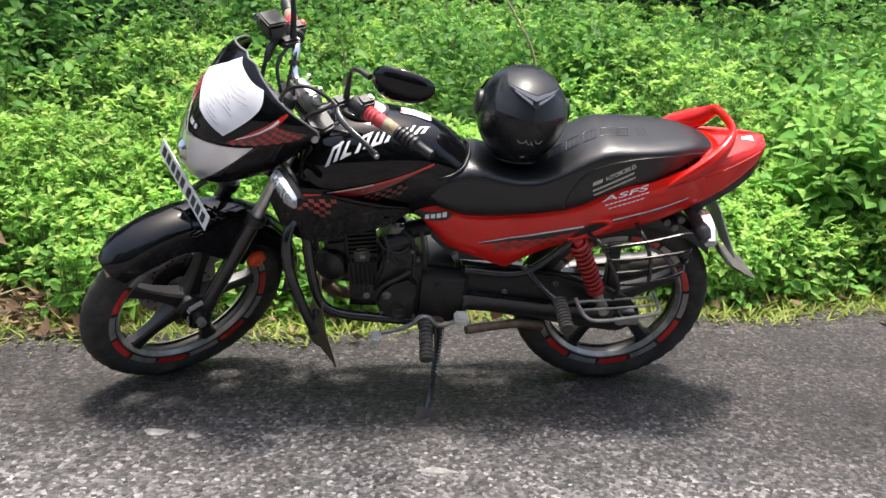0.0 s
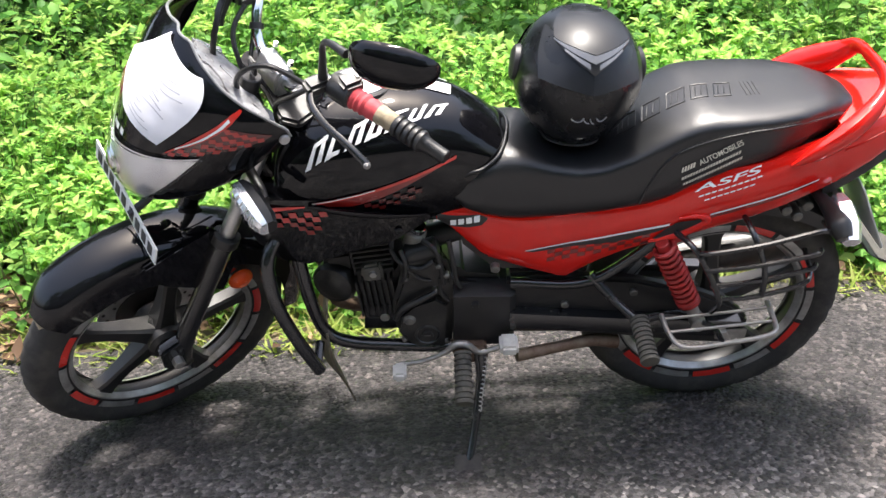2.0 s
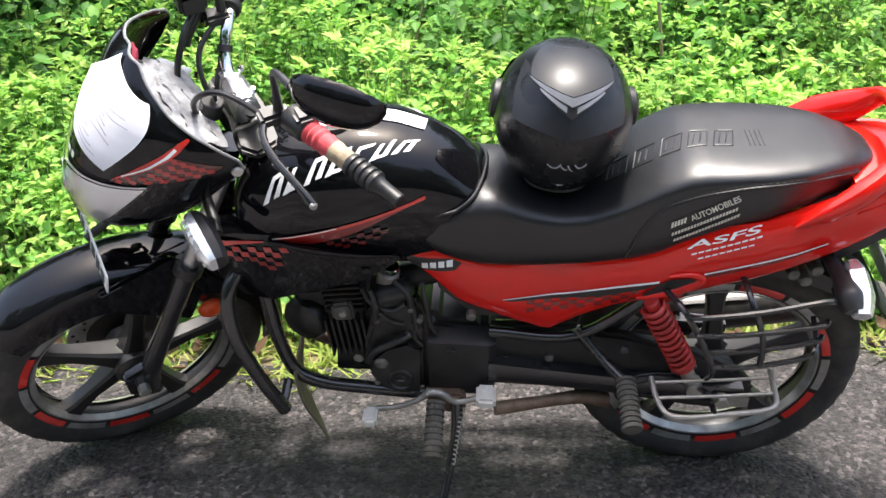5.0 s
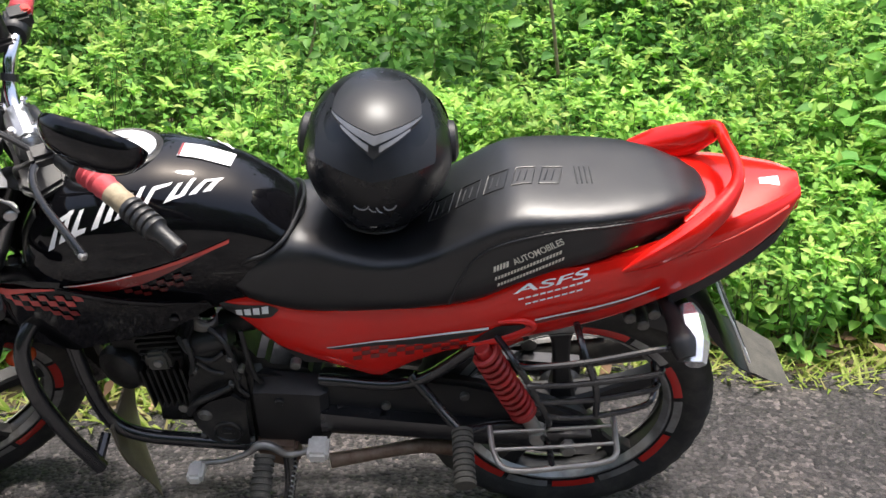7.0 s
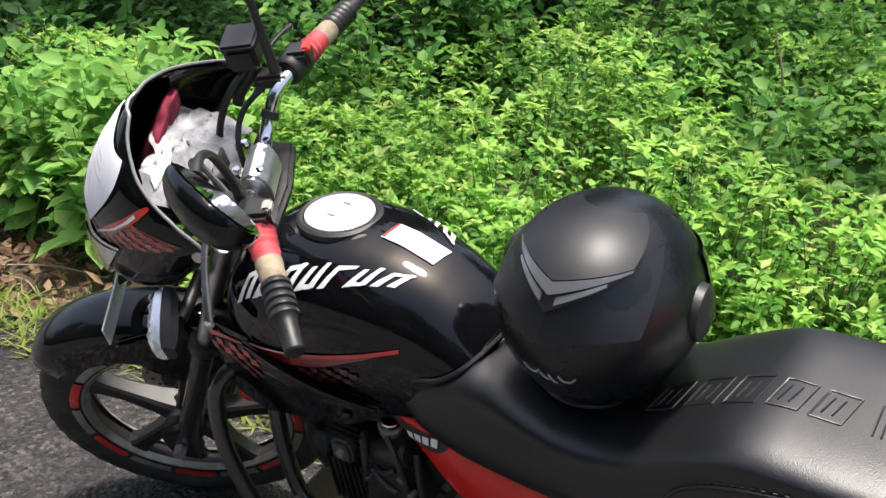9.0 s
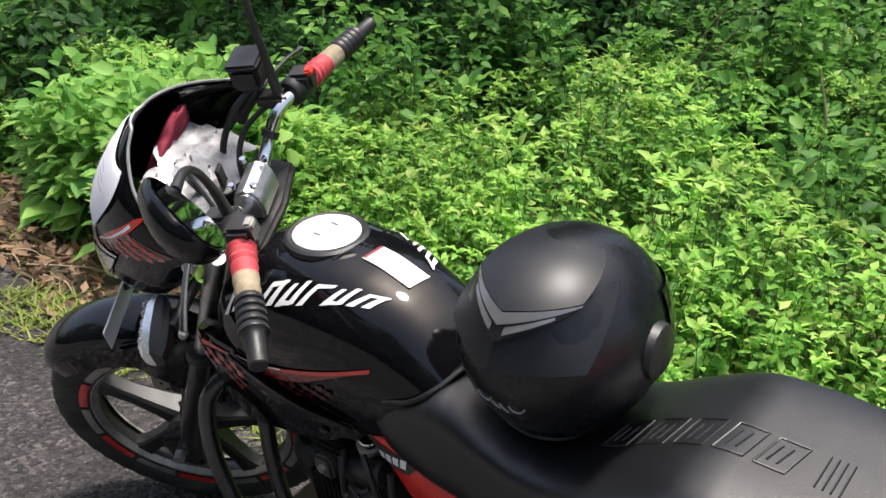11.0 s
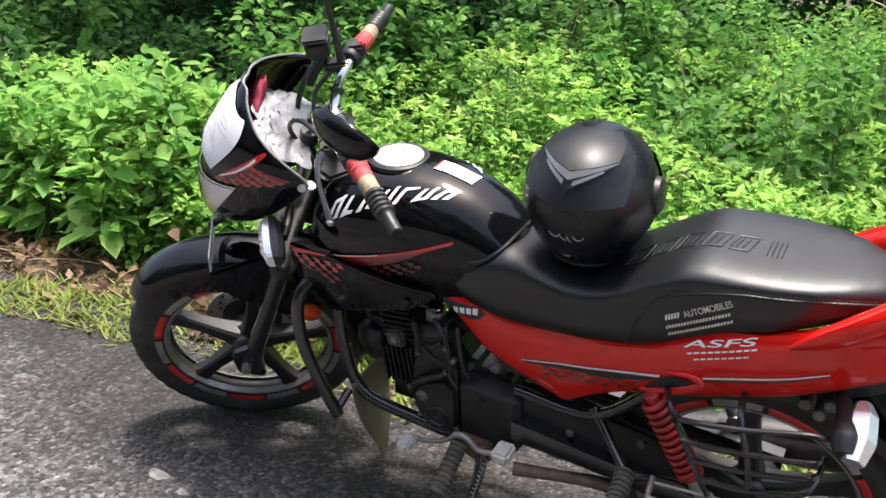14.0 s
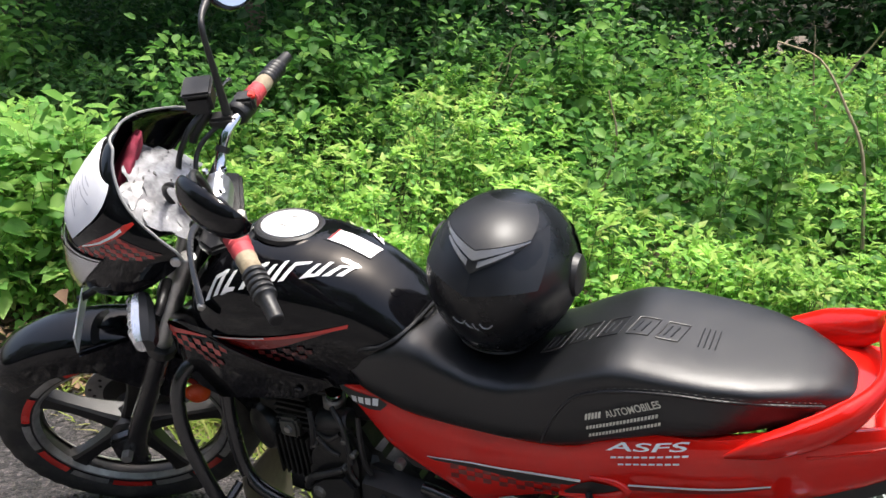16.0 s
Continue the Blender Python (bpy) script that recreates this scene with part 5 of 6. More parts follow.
def seat_ring(x):
    top, w, ze, zb = seat_at(x)
    ring = []
    for k in range(25):
        a = math.pi * k / 24
        cx, sx = math.cos(a), math.sin(a)
        ring.append((x, w * math.copysign(abs(cx) ** (2 / 4.2), cx), ze + (top - ze) * abs(sx) ** (2 / 2.8)))
    for q in (0.15, 0.5, 0.85, 1.0):
        ring.append((x, -seat_y(x, ze + (zb - ze) * q) + (0.01 if q == 1 else 0), ze + (zb - ze) * q))
    for q in (1.0, 0.85, 0.5, 0.15):
        ring.append((x, seat_y(x, ze + (zb - ze) * q) - (0.01 if q == 1 else 0), ze + (zb - ze) * q))
    return ring


seat = part("seat", loft([seat_ring(x) for x in [*np.linspace(0.592, -0.15, 60), -0.165, -0.178, -0.192]]), VINYL, bike, "black vinyl dual seat with embossed letters", 60)
for s in (1, -1):
    seam = [(0.232, 0.672), (0.215, 0.725), (0.185, 0.775), (0.135, 0.804), (0.06, 0.823), (-0.02, 0.829), (-0.10, 0.829), (-0.15, 0.822)]
    part("seat_piping", tube([(x, s * seat_y(x, z, 0.0005), z) for x, z in seam], 0.0028, 8), VINYL, seat, "stitched seam")
    path = spline([(x, s * seat_y(x, z + 0.006, 0.0015), z + 0.006) for x, z in seam], 14)
    for k in range(0, len(path) - 1, 2):
        part("stitch", tube([path[k], path[k].lerp(path[k + 1], 0.75)], 0.0007, 4), THREAD, seat)
part("seat_front_seam", tube([(0.592, 0.104, 0.705), (0.565, 0.108, 0.736), (0.53, 0.104, 0.748), (0.497, 0.08, 0.770), (0.480, 0.0, 0.786), (0.497, -0.08, 0.770), (0.53, -0.104, 0.748), (0.565, -0.108, 0.736), (0.592, -0.104, 0.705)], 0.004, 8), VINYL, seat)
# embossed outline letters on the seat, as plain raised slanted blocks
for k in range(5):
    x0, y0 = 0.268 - 0.044 * k, 0.018
    w, hgt = 0.032, 0.048
    pts = [(x0, y0 + 0.024), (x0 - w, y0 + 0.024), (x0 - w - 0.010, y0 - 0.024), (x0 - 0.010, y0 - 0.024)]
    loop = pts + [pts[0]]
    fine = []
    for a, b in zip(loop, loop[1:]):
        fine += [(a[0] + (b[0] - a[0]) * j / 4, a[1] + (b[1] - a[1]) * j / 4) for j in range(4)]
    fine.append(fine[0])
    part("embossed_outline", tube([(x, y, seat_top_z(x, y, 0.0004)) for x, y in fine], 0.0013, 6, 1), VINYL, seat)
    for j in range(2):
        a = (x0 - 0.010 - 0.011 * j, y0 + 0.014)
        part("embossed_bar", tube([(a[0] - 0.007 * q, a[1] - 0.028 * q, seat_top_z(a[0] - 0.007 * q, a[1] - 0.028 * q, 0.0)) for q in (0, 0.35, 0.7, 1)], 0.0013, 6, 1), VINYL, seat)
for j in range(4):
    a = (0.030 - 0.008 * j, 0.042)
    part("embossed_bar", tube([(a[0], a[1] - 0.05 * q, seat_top_z(a[0], a[1] - 0.05 * q, 0.0)) for q in (0, 0.35, 0.7, 1)], 0.0012, 6, 1), VINYL, seat)


def text_mesh(words, size, slant):
    cu = bpy.data.curves.new("words", "FONT")
    cu.body, cu.size, cu.offset, cu.shear = words, size, size * 0.012, slant
    ob = new("words", cu)
    bpy.context.view_layer.update()
    me = bpy.data.meshes.new_from_object(ob.evaluated_get(bpy.context.evaluated_depsgraph_get()))
    bpy.data.objects.remove(ob)
    bpy.data.curves.remove(cu)
    own = bmesh.new()
    own.from_mesh(me)
    bpy.data.meshes.remove(me)
    w = max(v.co.x for v in own.verts)
    return own, w


def text_on(words, origin, along, height, width, surf, out, slant=0.0):
    """Words on the left flank: origin (x, z), running rearward at a slope."""
    own, w = text_mesh(words, height / 0.7, slant)
    c, sn = math.cos(along), math.sin(along)
    for v in own.verts:
        u, t = v.co.x * width / w, v.co.y
        x, z = origin[0] - u * c + t * sn, origin[1] + u * sn + t * c
        v.co = (x, surf(x, z, out), z)
    return own


SLOPE = math.atan2(0.064, 0.115)
part("dealer_word", text_on("AUTOMOBILES", (0.130, 0.762), SLOPE, 0.0118, 0.086, seat_y, 0.003), PALE_DECAL, seat, "pale printed lettering")
for row, (dx, dz, ln, h) in enumerate(((0.0, 0.0, 0.028, 0.0115), (-0.003, -0.017, 0.118, 0.0068), (-0.008, -0.030, 0.118, 0.0064))):
    nb = max(3, int(ln / 0.0056))
    for b in range(nb):
        u0, u1 = ln * b / nb, ln * (b + 0.72) / nb
        f = lambda u, t: (0.163 + dx - u * math.cos(SLOPE), 0.745 + dz + u * math.sin(SLOPE) + t)
        if f(u0, 0)[1] > seat_at(f(u0, 0)[0])[3] + 0.002:
            part("print_bar", band([f(u0, 0), f(u1, 0)], [f(u0, h), f(u1, h)], 1, seat_y, 0.0022), PALE_DECAL, seat)

# ---- red side panels and tail ----
PANEL = [(0.632, 0.640, 0.618, 0.094), (0.60, 0.650, 0.596, 0.101), (0.56, 0.655, 0.552, 0.106), (0.53, 0.648, 0.520, 0.109), (0.48, 0.634, 0.500, 0.112), (0.43, 0.632, 0.482, 0.114), (0.358, 0.640, 0.456, 0.115),
         (0.30, 0.648, 0.500, 0.122), (0.24, 0.662, 0.533, 0.127), (0.18, 0.682, 0.556, 0.134), (0.12, 0.718, 0.576, 0.139), (0.06, 0.745, 0.600, 0.143), (0.0, 0.757, 0.622, 0.146), (-0.06, 0.782, 0.648, 0.147),
         (-0.12, 0.806, 0.676, 0.142), (-0.17, 0.818, 0.696, 0.130), (-0.22, 0.828, 0.718, 0.112), (-0.27, 0.836, 0.742, 0.088), (-0.315, 0.842, 0.772, 0.062), (-0.332, 0.842, 0.800, 0.040)]


def panel_at(x):
    xv = [t[0] for t in PANEL][::-1]
    return [float(np.interp(x, xv, [t[k] for t in PANEL][::-1])) for k in (1, 2, 3)]


def panel_y(x, z, out=0.0):
    zt, zb, y = panel_at(x)
    q = max(0.0, min(1.0, (z - zb) / (zt - zb)))
    return y - 0.014 * (2 * q - 1) ** 4 - 0.010 * (1 - q) ** 2 + out


for s in (1, -1):
    rings = []
    for x in np.linspace(0.632, -0.335, 60):
        zt, zb, y = panel_at(x)
        ring = [(x, s * panel_y(x, zb + (zt - zb) * q), zb + (zt - zb) * q) for q in np.linspace(0, 1, 13)]
        ring += [(x, s * (panel_y(x, zt) - 0.018), zt - 0.003), (x, s * (panel_y(x, zb) - 0.018), zb + 0.003)]
        rings.append(ring)
    panel = part("side_panel", loft(rings), RED_PAINT, bike, "glossy red side panel sweeping up to the tail", 45)
    flip = (lambda b: b) if s > 0 else mirror
    part("badge_field", flip(band([(0.625, 0.638), (0.585, 0.636), (0.54, 0.638), (0.522, 0.630)], [(0.622, 0.622), (0.60, 0.606), (0.56, 0.608), (0.535, 0.615)], 10, panel_y, 0.0015)), SATIN_BLACK, panel)
    for k in range(4):
        x0 = 0.597 - 0.0155 * k
        z0 = 0.611 + 0.0035 * k
        part("badge_bar", flip(band([(x0, z0), (x0 - 0.0115, z0 + 0.002)], [(x0, z0 + 0.014), (x0 - 0.0115, z0 + 0.016)], 2, panel_y, 0.003)), WHITE_DECAL, panel)
    part("pale_line", flip(band([(0.445, 0.548), (0.33, 0.576), (0.238, 0.601), (0.165, 0.622)], [(0.445, 0.546), (0.33, 0.572), (0.238, 0.596), (0.165, 0.616)], 20, panel_y, 0.002)), WHITE_DECAL, panel)
    part("dark_wedge", flip(band([(0.445, 0.545), (0.33, 0.571), (0.238, 0.595), (0.165, 0.615)], [(0.43, 0.543), (0.33, 0.562), (0.26, 0.572), (0.185, 0.600)], 20, panel_y, 0.0016)), SATIN_BLACK, panel)
    for i in range(14):
        for j in range(3):
            if (i + j) % 2 == 0:
                x0 = 0.40 - 0.0155 * i
                z0 = 0.548 + 0.0036 * i - 0.011 * j
                if x0 > 0.20:
                    part("checker_square", flip(band([(x0, z0), (x0 - 0.0155, z0 + 0.004)], [(x0, z0 - 0.011), (x0 - 0.0155, z0 - 0.007)], 1, panel_y, 0.0014)), DARK_RED, panel)
    part("rear_line", flip(band([(0.09, 0.646), (0.03, 0.668), (-0.03, 0.690), (-0.105, 0.722)], [(0.09, 0.642), (0.03, 0.664), (-0.03, 0.686), (-0.105, 0.719)], 14, panel_y, 0.002)), WHITE_DECAL, panel)
    part("rear_line_shade", flip(band([(0.09, 0.641), (0.03, 0.663), (-0.03, 0.685), (-0.105, 0.718)], [(0.09, 0.634), (0.03, 0.655), (-0.03, 0.678), (-0.105, 0.716)], 14, panel_y, 0.002)), DARK_RED, panel)
    part("air_scoop", flip(band([(0.192, 0.583), (0.170, 0.610), (0.150, 0.626), (0.108, 0.632)], [(0.190, 0.578), (0.160, 0.590), (0.135, 0.604), (0.102, 0.627)], 10, panel_y, 0.0025)), SATIN_BLACK, panel, "dark scoop")
    lip = [(0.20, 0.571), (0.165, 0.582), (0.125, 0.600), (0.092, 0.628), (0.11, 0.640), (0.15, 0.634)]
    part("scoop_lip", flip(tube([(x, panel_y(x, z, 0.001), z) for x, z in lip], [0.004, 0.008, 0.009, 0.008, 0.006, 0.003], 10)), RED_PAINT, panel)
    crease = [(-0.14, 0.780), (-0.20, 0.796), (-0.26, 0.812), (-0.31, 0.826)]
    part("tail_crease", flip(tube([(x, panel_y(x, z, -0.0015), z) for x, z in crease], 0.0035, 8)), RED_PAINT, panel)
    part("panel_bolt", flip(cyl((0.505, 0.095, 0.500), (0.505, 0.112, 0.498), 0.010, 12)), BOLT, panel)
    if s > 0:
        part("panel_word", text_on("ASFS", (0.128, 0.697), math.atan2(0.045, 0.117), 0.0115, 0.130, panel_y, 0.0025, 0.25), WHITE_DECAL, panel, "white lettering")
        for row in range(2):
            for b in range(10 - 2 * row):
                f = lambda u, t: (0.120 - 0.012 * row - u * 0.912, 0.687 - 0.008 * row + u * 0.385 + t)
                u0 = 0.0125 * b
                part("print_bar", band([f(u0, 0), f(u0 + 0.0095, 0)], [f(u0, 0.0034), f(u0 + 0.0095, 0.0034)], 1, panel_y, 0.0025), WHITE_DECAL, panel)
# tail top between the panels
rings = []
for x in np.linspace(-0.14, -0.335, 16):
    zt, zb, y = panel_at(x)
    yy = panel_y(x, zt) - 0.004
    rings.append([(x, yy * v, zt - 0.002 + 0.012 * (1 - v * v)) for v in np.linspace(-1, 1, 11)] + [(x, -yy, zt - 0.03), (x, yy, zt - 0.03)])
tail = part("tail_cover", loft(rings), RED_PAINT, bike, "glossy red tail cover", 45)
part("tail_mark", loft([[(x, y, panel_at(x)[0] + 0.0125 - 8 * (y - 0.0) ** 2 + 0.001) for y in (0.012, 0.03)] for x in (-0.27, -0.285, -0.30)], closed=False), WHITE_DECAL, tail)
tl = loft([[(x, panel_at(x)[2] * 0.86 * v, panel_at(x)[1] + dz) for v, dz in ((-1, 0.01), (-1, -0.016), (-0.5, -0.026), (0.5, -0.026), (1, -0.016), (1, 0.01))] for x in np.linspace(-0.13, -0.325, 12)])
part("tail_lamp_base", tl, SATIN_BLACK, bike, "black tail lamp housing", 50)
part("tail_lamp", loft([[(x, panel_at(x)[2] * 0.80 * v, panel_at(x)[1] + dz) for v, dz in ((-1, 0.03), (-1, 0.004), (1, 0.004), (1, 0.03))] for x in np.linspace(-0.26, -0.338, 8)]), BRIGHT_RED, bike, "red tail lamp")

# grab rail
gr = [(-0.040, 0.148, 0.757), (-0.085, 0.146, 0.787), (-0.135, 0.134, 0.817), (-0.178, 0.112, 0.846), (-0.204, 0.090, 0.872), (-0.213, 0.070, 0.890), (-0.212, 0.038, 0.900), (-0.208, 0, 0.904)]
full = gr + [(x, -y, z) for x, y, z in gr[-2::-1]]
radii = [0.005, 0.026, 0.033, 0.030, 0.021, 0.016, 0.015, 0.015]
part("grab_rail", tube(full, radii + radii[-2::-1], 14, flat=0.62), RED_PAINT, bike, "glossy red grab rail round the seat end")

# ---- rear end ----
mg = []
for ang in np.linspace(20, 62, 12):
    t = radians(float(ang) + 75)
    ring = [(0.33 * math.cos(t) * 1.0, y, 0.30 + (0.335 - dr) * math.sin(t)) for y, dr in ((-0.065, 0.05), (-0.06, 0.015), (-0.03, 0.0), (0.03, 0.0), (0.06, 0.015), (0.065, 0.05))]
    mg.append(ring)
own = loft(mg, closed=False)
bmesh.ops.recalc_face_normals(own, faces=own.faces)
bmesh.ops.solidify(own, geom=own.faces[:], thickness=0.004)
part("rear_mudguard", own, SATIN_BLACK, bike, "black rear mudguard")
rings = []
for x, z, w, d in ((-0.12, 0.70, 0.085, 0.05), (-0.17, 0.66, 0.085, 0.055), (-0.215, 0.60, 0.080, 0.045), (-0.255, 0.53, 0.075, 0.03), (-0.30, 0.475, 0.075, 0.014), (-0.35, 0.442, 0.07, 0.007), (-0.395, 0.42, 0.06, 0.005)):
    n = Vector((0.75, 0, 0.66))
    rings.append([Vector((x, w * a, z)) + n * d * b for a, b in ((-1, -0.6), (-0.8, -1), (0.8, -1), (1, -0.6), (1, 0.6), (0.8, 1), (-0.8, 1), (-1, 0.6))])
flap = part("rear_splash_guard", loft(rings), SATIN_BLACK, bike, "black plastic rear splash guard", 45)
own = loft([[Vector((x, w * a, z)) + Vector((-0.01, 0, -0.004)) * b for a, b in ((-1, 0), (1, 0), (1, 1), (-1, 1))] for x, z, w in ((-0.325, 0.462, 0.074), (-0.36, 0.44, 0.07), (-0.405, 0.417, 0.06))])
part("flap_end", own, DUSTY_RUBBER, flap, "dusty grey rubber flap end")
pm = Matrix.Translation((-0.268, 0.0, 0.585)) @ Matrix.Rotation(radians(28), 4, "Y")
own = slab([(-0.10, -0.085), (-0.085, -0.10), (0.085, -0.10), (0.10, -0.085), (0.10, 0.085), (0.085, 0.10), (-0.085, 0.10), (-0.10, 0.085)], -0.0015, 0.0015, 0.001, plane="yz")
own.transform(pm)
rp = part("rear_number_plate", own, PLATE_WHITE, bike, "white rear number plate with dark characters")
for row, nchar in ((0, 4), (1, 4)):
    for k in range(nchar):
        own = block((-0.0024, 0.068 - 0.045 * k, 0.035 - 0.07 * row), (0.0014, 0.028, 0.05), 0)
        own.transform(pm)
        part("plate_bar", own, PLATE_INK, rp)
for s in (1, -1):
    own = tube([(-0.118, s * 0.075, 0.672), (-0.128, s * 0.11, 0.664), (-0.140, s * 0.15, 0.655), (-0.146, s * 0.19, 0.644), (-0.150, s * 0.214, 0.632)], [0.010, 0.011, 0.016, 0.024, 0.016], 14)
    ind = part("rear_indicator", own, SATIN_BLACK, bike, "black rear indicator with a clear lens")
    own = tube([(-0.160, s * 0.126, 0.672), (-0.163, s * 0.145, 0.660), (-0.166, s * 0.185, 0.640), (-0.164, s * 0.218, 0.624)], [0.012, 0.023, 0.025, 0.017], 6, 3)
    part("indicator_lens", own, LAMP_CHROME, ind, "pale clear lens", 12)
for k, (x, z) in enumerate(((-0.075, 0.625), (-0.10, 0.61), (-0.115, 0.635))):
    part("frame_bracket", cyl((x, 0.07, z), (x, 0.115, z), 0.011, 10), BOLT, bike)

# swing arm, chain case, shocks
for s in (1, -1):
    arm = loft([[(x, s * 0.095 + dy, z + dz) for dy, dz in ((-0.014, -h), (0.014, -h), (0.018, -h * 0.6), (0.018, h * 0.6), (0.014, h), (-0.014, h))] for x, z, h in ((0.47, 0.345, 0.026), (0.35, 0.335, 0.022), (0.15, 0.315, 0.02), (0.02, 0.303, 0.022), (-0.045, 0.300, 0.02))])
    sa = part("swing_arm", arm, FRAME_BLACK, bike, "black swing arm")
    part("axle_nut", cyl((0, s * 0.10, 0.301), (0, s * 0.135, 0.301), 0.014, 6, 0.001), DULL_ALLOY, sa)
    part("chain_adjuster", block((-0.02, s * 0.125, 0.300), (0.07, 0.006, 0.03), 0.003), DULL_ALLOY, sa)
    top, bot = Vector((0.176, s * 0.138, 0.578)), Vector((0.062, s * 0.125, 0.345))
    d = bot - top
    body = cyl(top, top + d * 0.62, 0.014, 16)
    shock = part("rear_shock", body, SPRING_RED, bike, "rear shock absorber with a red spring")
    coil = []
    u = d.normalized()
    e1 = u.orthogonal().normalized()
    e2 = u.cross(e1)
    turns = 11
    for k in range(turns * 10 + 1):
        f = k / (turns * 10)
        a = 2 * math.pi * f * turns
        coil.append(top + d * (0.05 + 0.68 * f) + (e1 * math.cos(a) + e2 * math.sin(a)) * 0.0215)
    part("spring", tube(coil, 0.0054, 6, 1), SPRING_RED, shock, "red coil spring")
    part("shock_rod", cyl(top + d * 0.72, bot, 0.014, 14), DULL_ALLOY, shock, "grey lower shock body")
    part("shock_cap", cyl(top + d * 0.70, top + d * 0.745, 0.026, 16), SPRING_RED, shock)
    part("shock_eye", cyl(bot + Vector((0, -s * 0.016, 0)), bot + Vector((0, s * 0.02, 0)), 0.017, 14), DULL_ALLOY, shock)
case = slab([(0.475, 0.445), (0.36, 0.450), (0.20, 0.430), (0.05, 0.385), (-0.03, 0.345), (-0.075, 0.30), (-0.07, 0.255), (-0.02, 0.225), (0.05, 0.232), (0.22, 0.262), (0.42, 0.295), (0.475, 0.32)], 0.052, 0.082, 0.008)
cc = part("chain_case", case, SATIN_BLACK, bike, "dusty black full chain case")
for x, z in ((0.348, 0.372), (0.06, 0.36), (0.20, 0.40), (0.28, 0.30)):
    part("case_bolt", cyl((x, 0.08, z), (x, 0.092, z), 0.009, 10), BOLT, cc)
part("frame_rail", tube([(0.47, 0.085, 0.44), (0.30, 0.09, 0.44), (0.17, 0.115, 0.57)], 0.012, 10), FRAME_BLACK, bike, "black frame rail")
part("subframe_rail", tube([(0.55, 0.08, 0.60), (0.2, 0.105, 0.60), (-0.10, 0.10, 0.66)], 0.012, 10), FRAME_BLACK, bike, "black subframe rail")
part("inner_cover", slab([(0.60, 0.63), (0.30, 0.63), (0.26, 0.52), (0.36, 0.455), (0.50, 0.46), (0.58, 0.54)], -0.07, 0.075, 0.015), SATIN_BLACK, bike, "black inner side cover")

# pillion rest, its bracket and the wire foot guard
part("rest_bracket", tube([(0.300, 0.085, 0.455), (0.25, 0.12, 0.41), (0.205, 0.16, 0.385)], [0.012, 0.010, 0.011], 10), FRAME_BLACK, bike, "black pillion rest bracket")
part("rest_bracket", tube([(0.08, 0.10, 0.345), (0.15, 0.13, 0.37), (0.205, 0.16, 0.385)], [0.010, 0.010, 0.011], 10), FRAME_BLACK, bike)


def rubber_peg(a, b, label):
    a, b = Vector(a), Vector(b)
    h = (b - a).length
    prof = [(0, 0)]
    n = 9
    for k in range(n):
        h0 = h * k / n
        prof += [(0.0195, h0 + 0.001), (0.0195, h0 + h / n * 0.6), (0.0165, h0 + h / n * 0.7), (0.0165, h0 + h / n)]
    prof += [(0.021, h), (0.019, h + 0.006), (0, h + 0.007)]
    own = lathe(prof, a, b - a, 20)
    return part("foot_peg", own, DUSTY_RUBBER, bike, label)


rubber_peg((0.205, 0.165, 0.395), (0.200, 0.262, 0.372), "dusty ribbed rubber pillion foot peg")
rubber_peg((0.575, 0.150, 0.300), (0.577, 0.248, 0.252), "dusty ribbed rubber rider foot peg")
guard = tube([(0.155, 0.155, 0.395), (0.150, 0.20, 0.388), (0.135, 0.236, 0.384), (0.10, 0.246, 0.386), (0.03, 0.243, 0.394), (-0.035, 0.240, 0.404), (-0.062, 0.228, 0.410), (-0.066, 0.19, 0.415), (-0.068, 0.150, 0.418)], 0.0055, 10)
lower = part("foot_guard", guard, DULL_ALLOY, bike, "bent wire foot guard beside the rear wheel")
for y in (0.165, 0.205):
    part("guard_wire", tube([(0.148, y, 0.392), (0.04, y, 0.402), (-0.066, y, 0.414)], 0.0035, 8), DULL_ALLOY, lower)
part("guard_strut", tube([(0.055, 0.13, 0.345), (0.05, 0.19, 0.385), (0.048, 0.245, 0.392)], 0.006, 8), FRAME_BLACK, lower)
for pts in ([(0.118, 0.19, 0.588), (0.09, 0.205, 0.60), (0.0, 0.212, 0.622), (-0.09, 0.212, 0.648), (-0.125, 0.195, 0.640), (-0.135, 0.15, 0.625)],
            [(0.10, 0.205, 0.555), (0.02, 0.212, 0.568), (-0.10, 0.212, 0.592), (-0.12, 0.20, 0.596)], [(0.085, 0.205, 0.515), (0.0, 0.212, 0.530), (-0.10, 0.212, 0.556), (-0.118, 0.20, 0.560)],
            [(0.062, 0.205, 0.480), (0.0, 0.212, 0.488), (-0.09, 0.212, 0.515), (-0.115, 0.195, 0.530), (-0.125, 0.13, 0.54)]):
    part("guard_bar", tube(pts, 0.0052, 8), FRAME_BLACK, bike, "black wheel guard bar")
for pts in ([(0.150, 0.135, 0.60), (0.118, 0.19, 0.588), (0.062, 0.205, 0.480), (0.052, 0.16, 0.40)], [(0.02, 0.12, 0.635), (0.012, 0.185, 0.622), (-0.012, 0.212, 0.56), (-0.02, 0.212, 0.49)]):
    part("guard_strut", tube(pts, 0.006, 8), FRAME_BLACK, bike, "black wheel guard strut")

# exhaust and silencer on the far side
ex = tube([(0.80, -0.03, 0.36), (0.86, -0.05, 0.30), (0.80, -0.09, 0.235), (0.60, -0.12, 0.215), (0.42, -0.13, 0.225)], 0.018, 12)
pipe = part("exhaust_pipe", ex, RUST, bike, "rusty exhaust pipe")
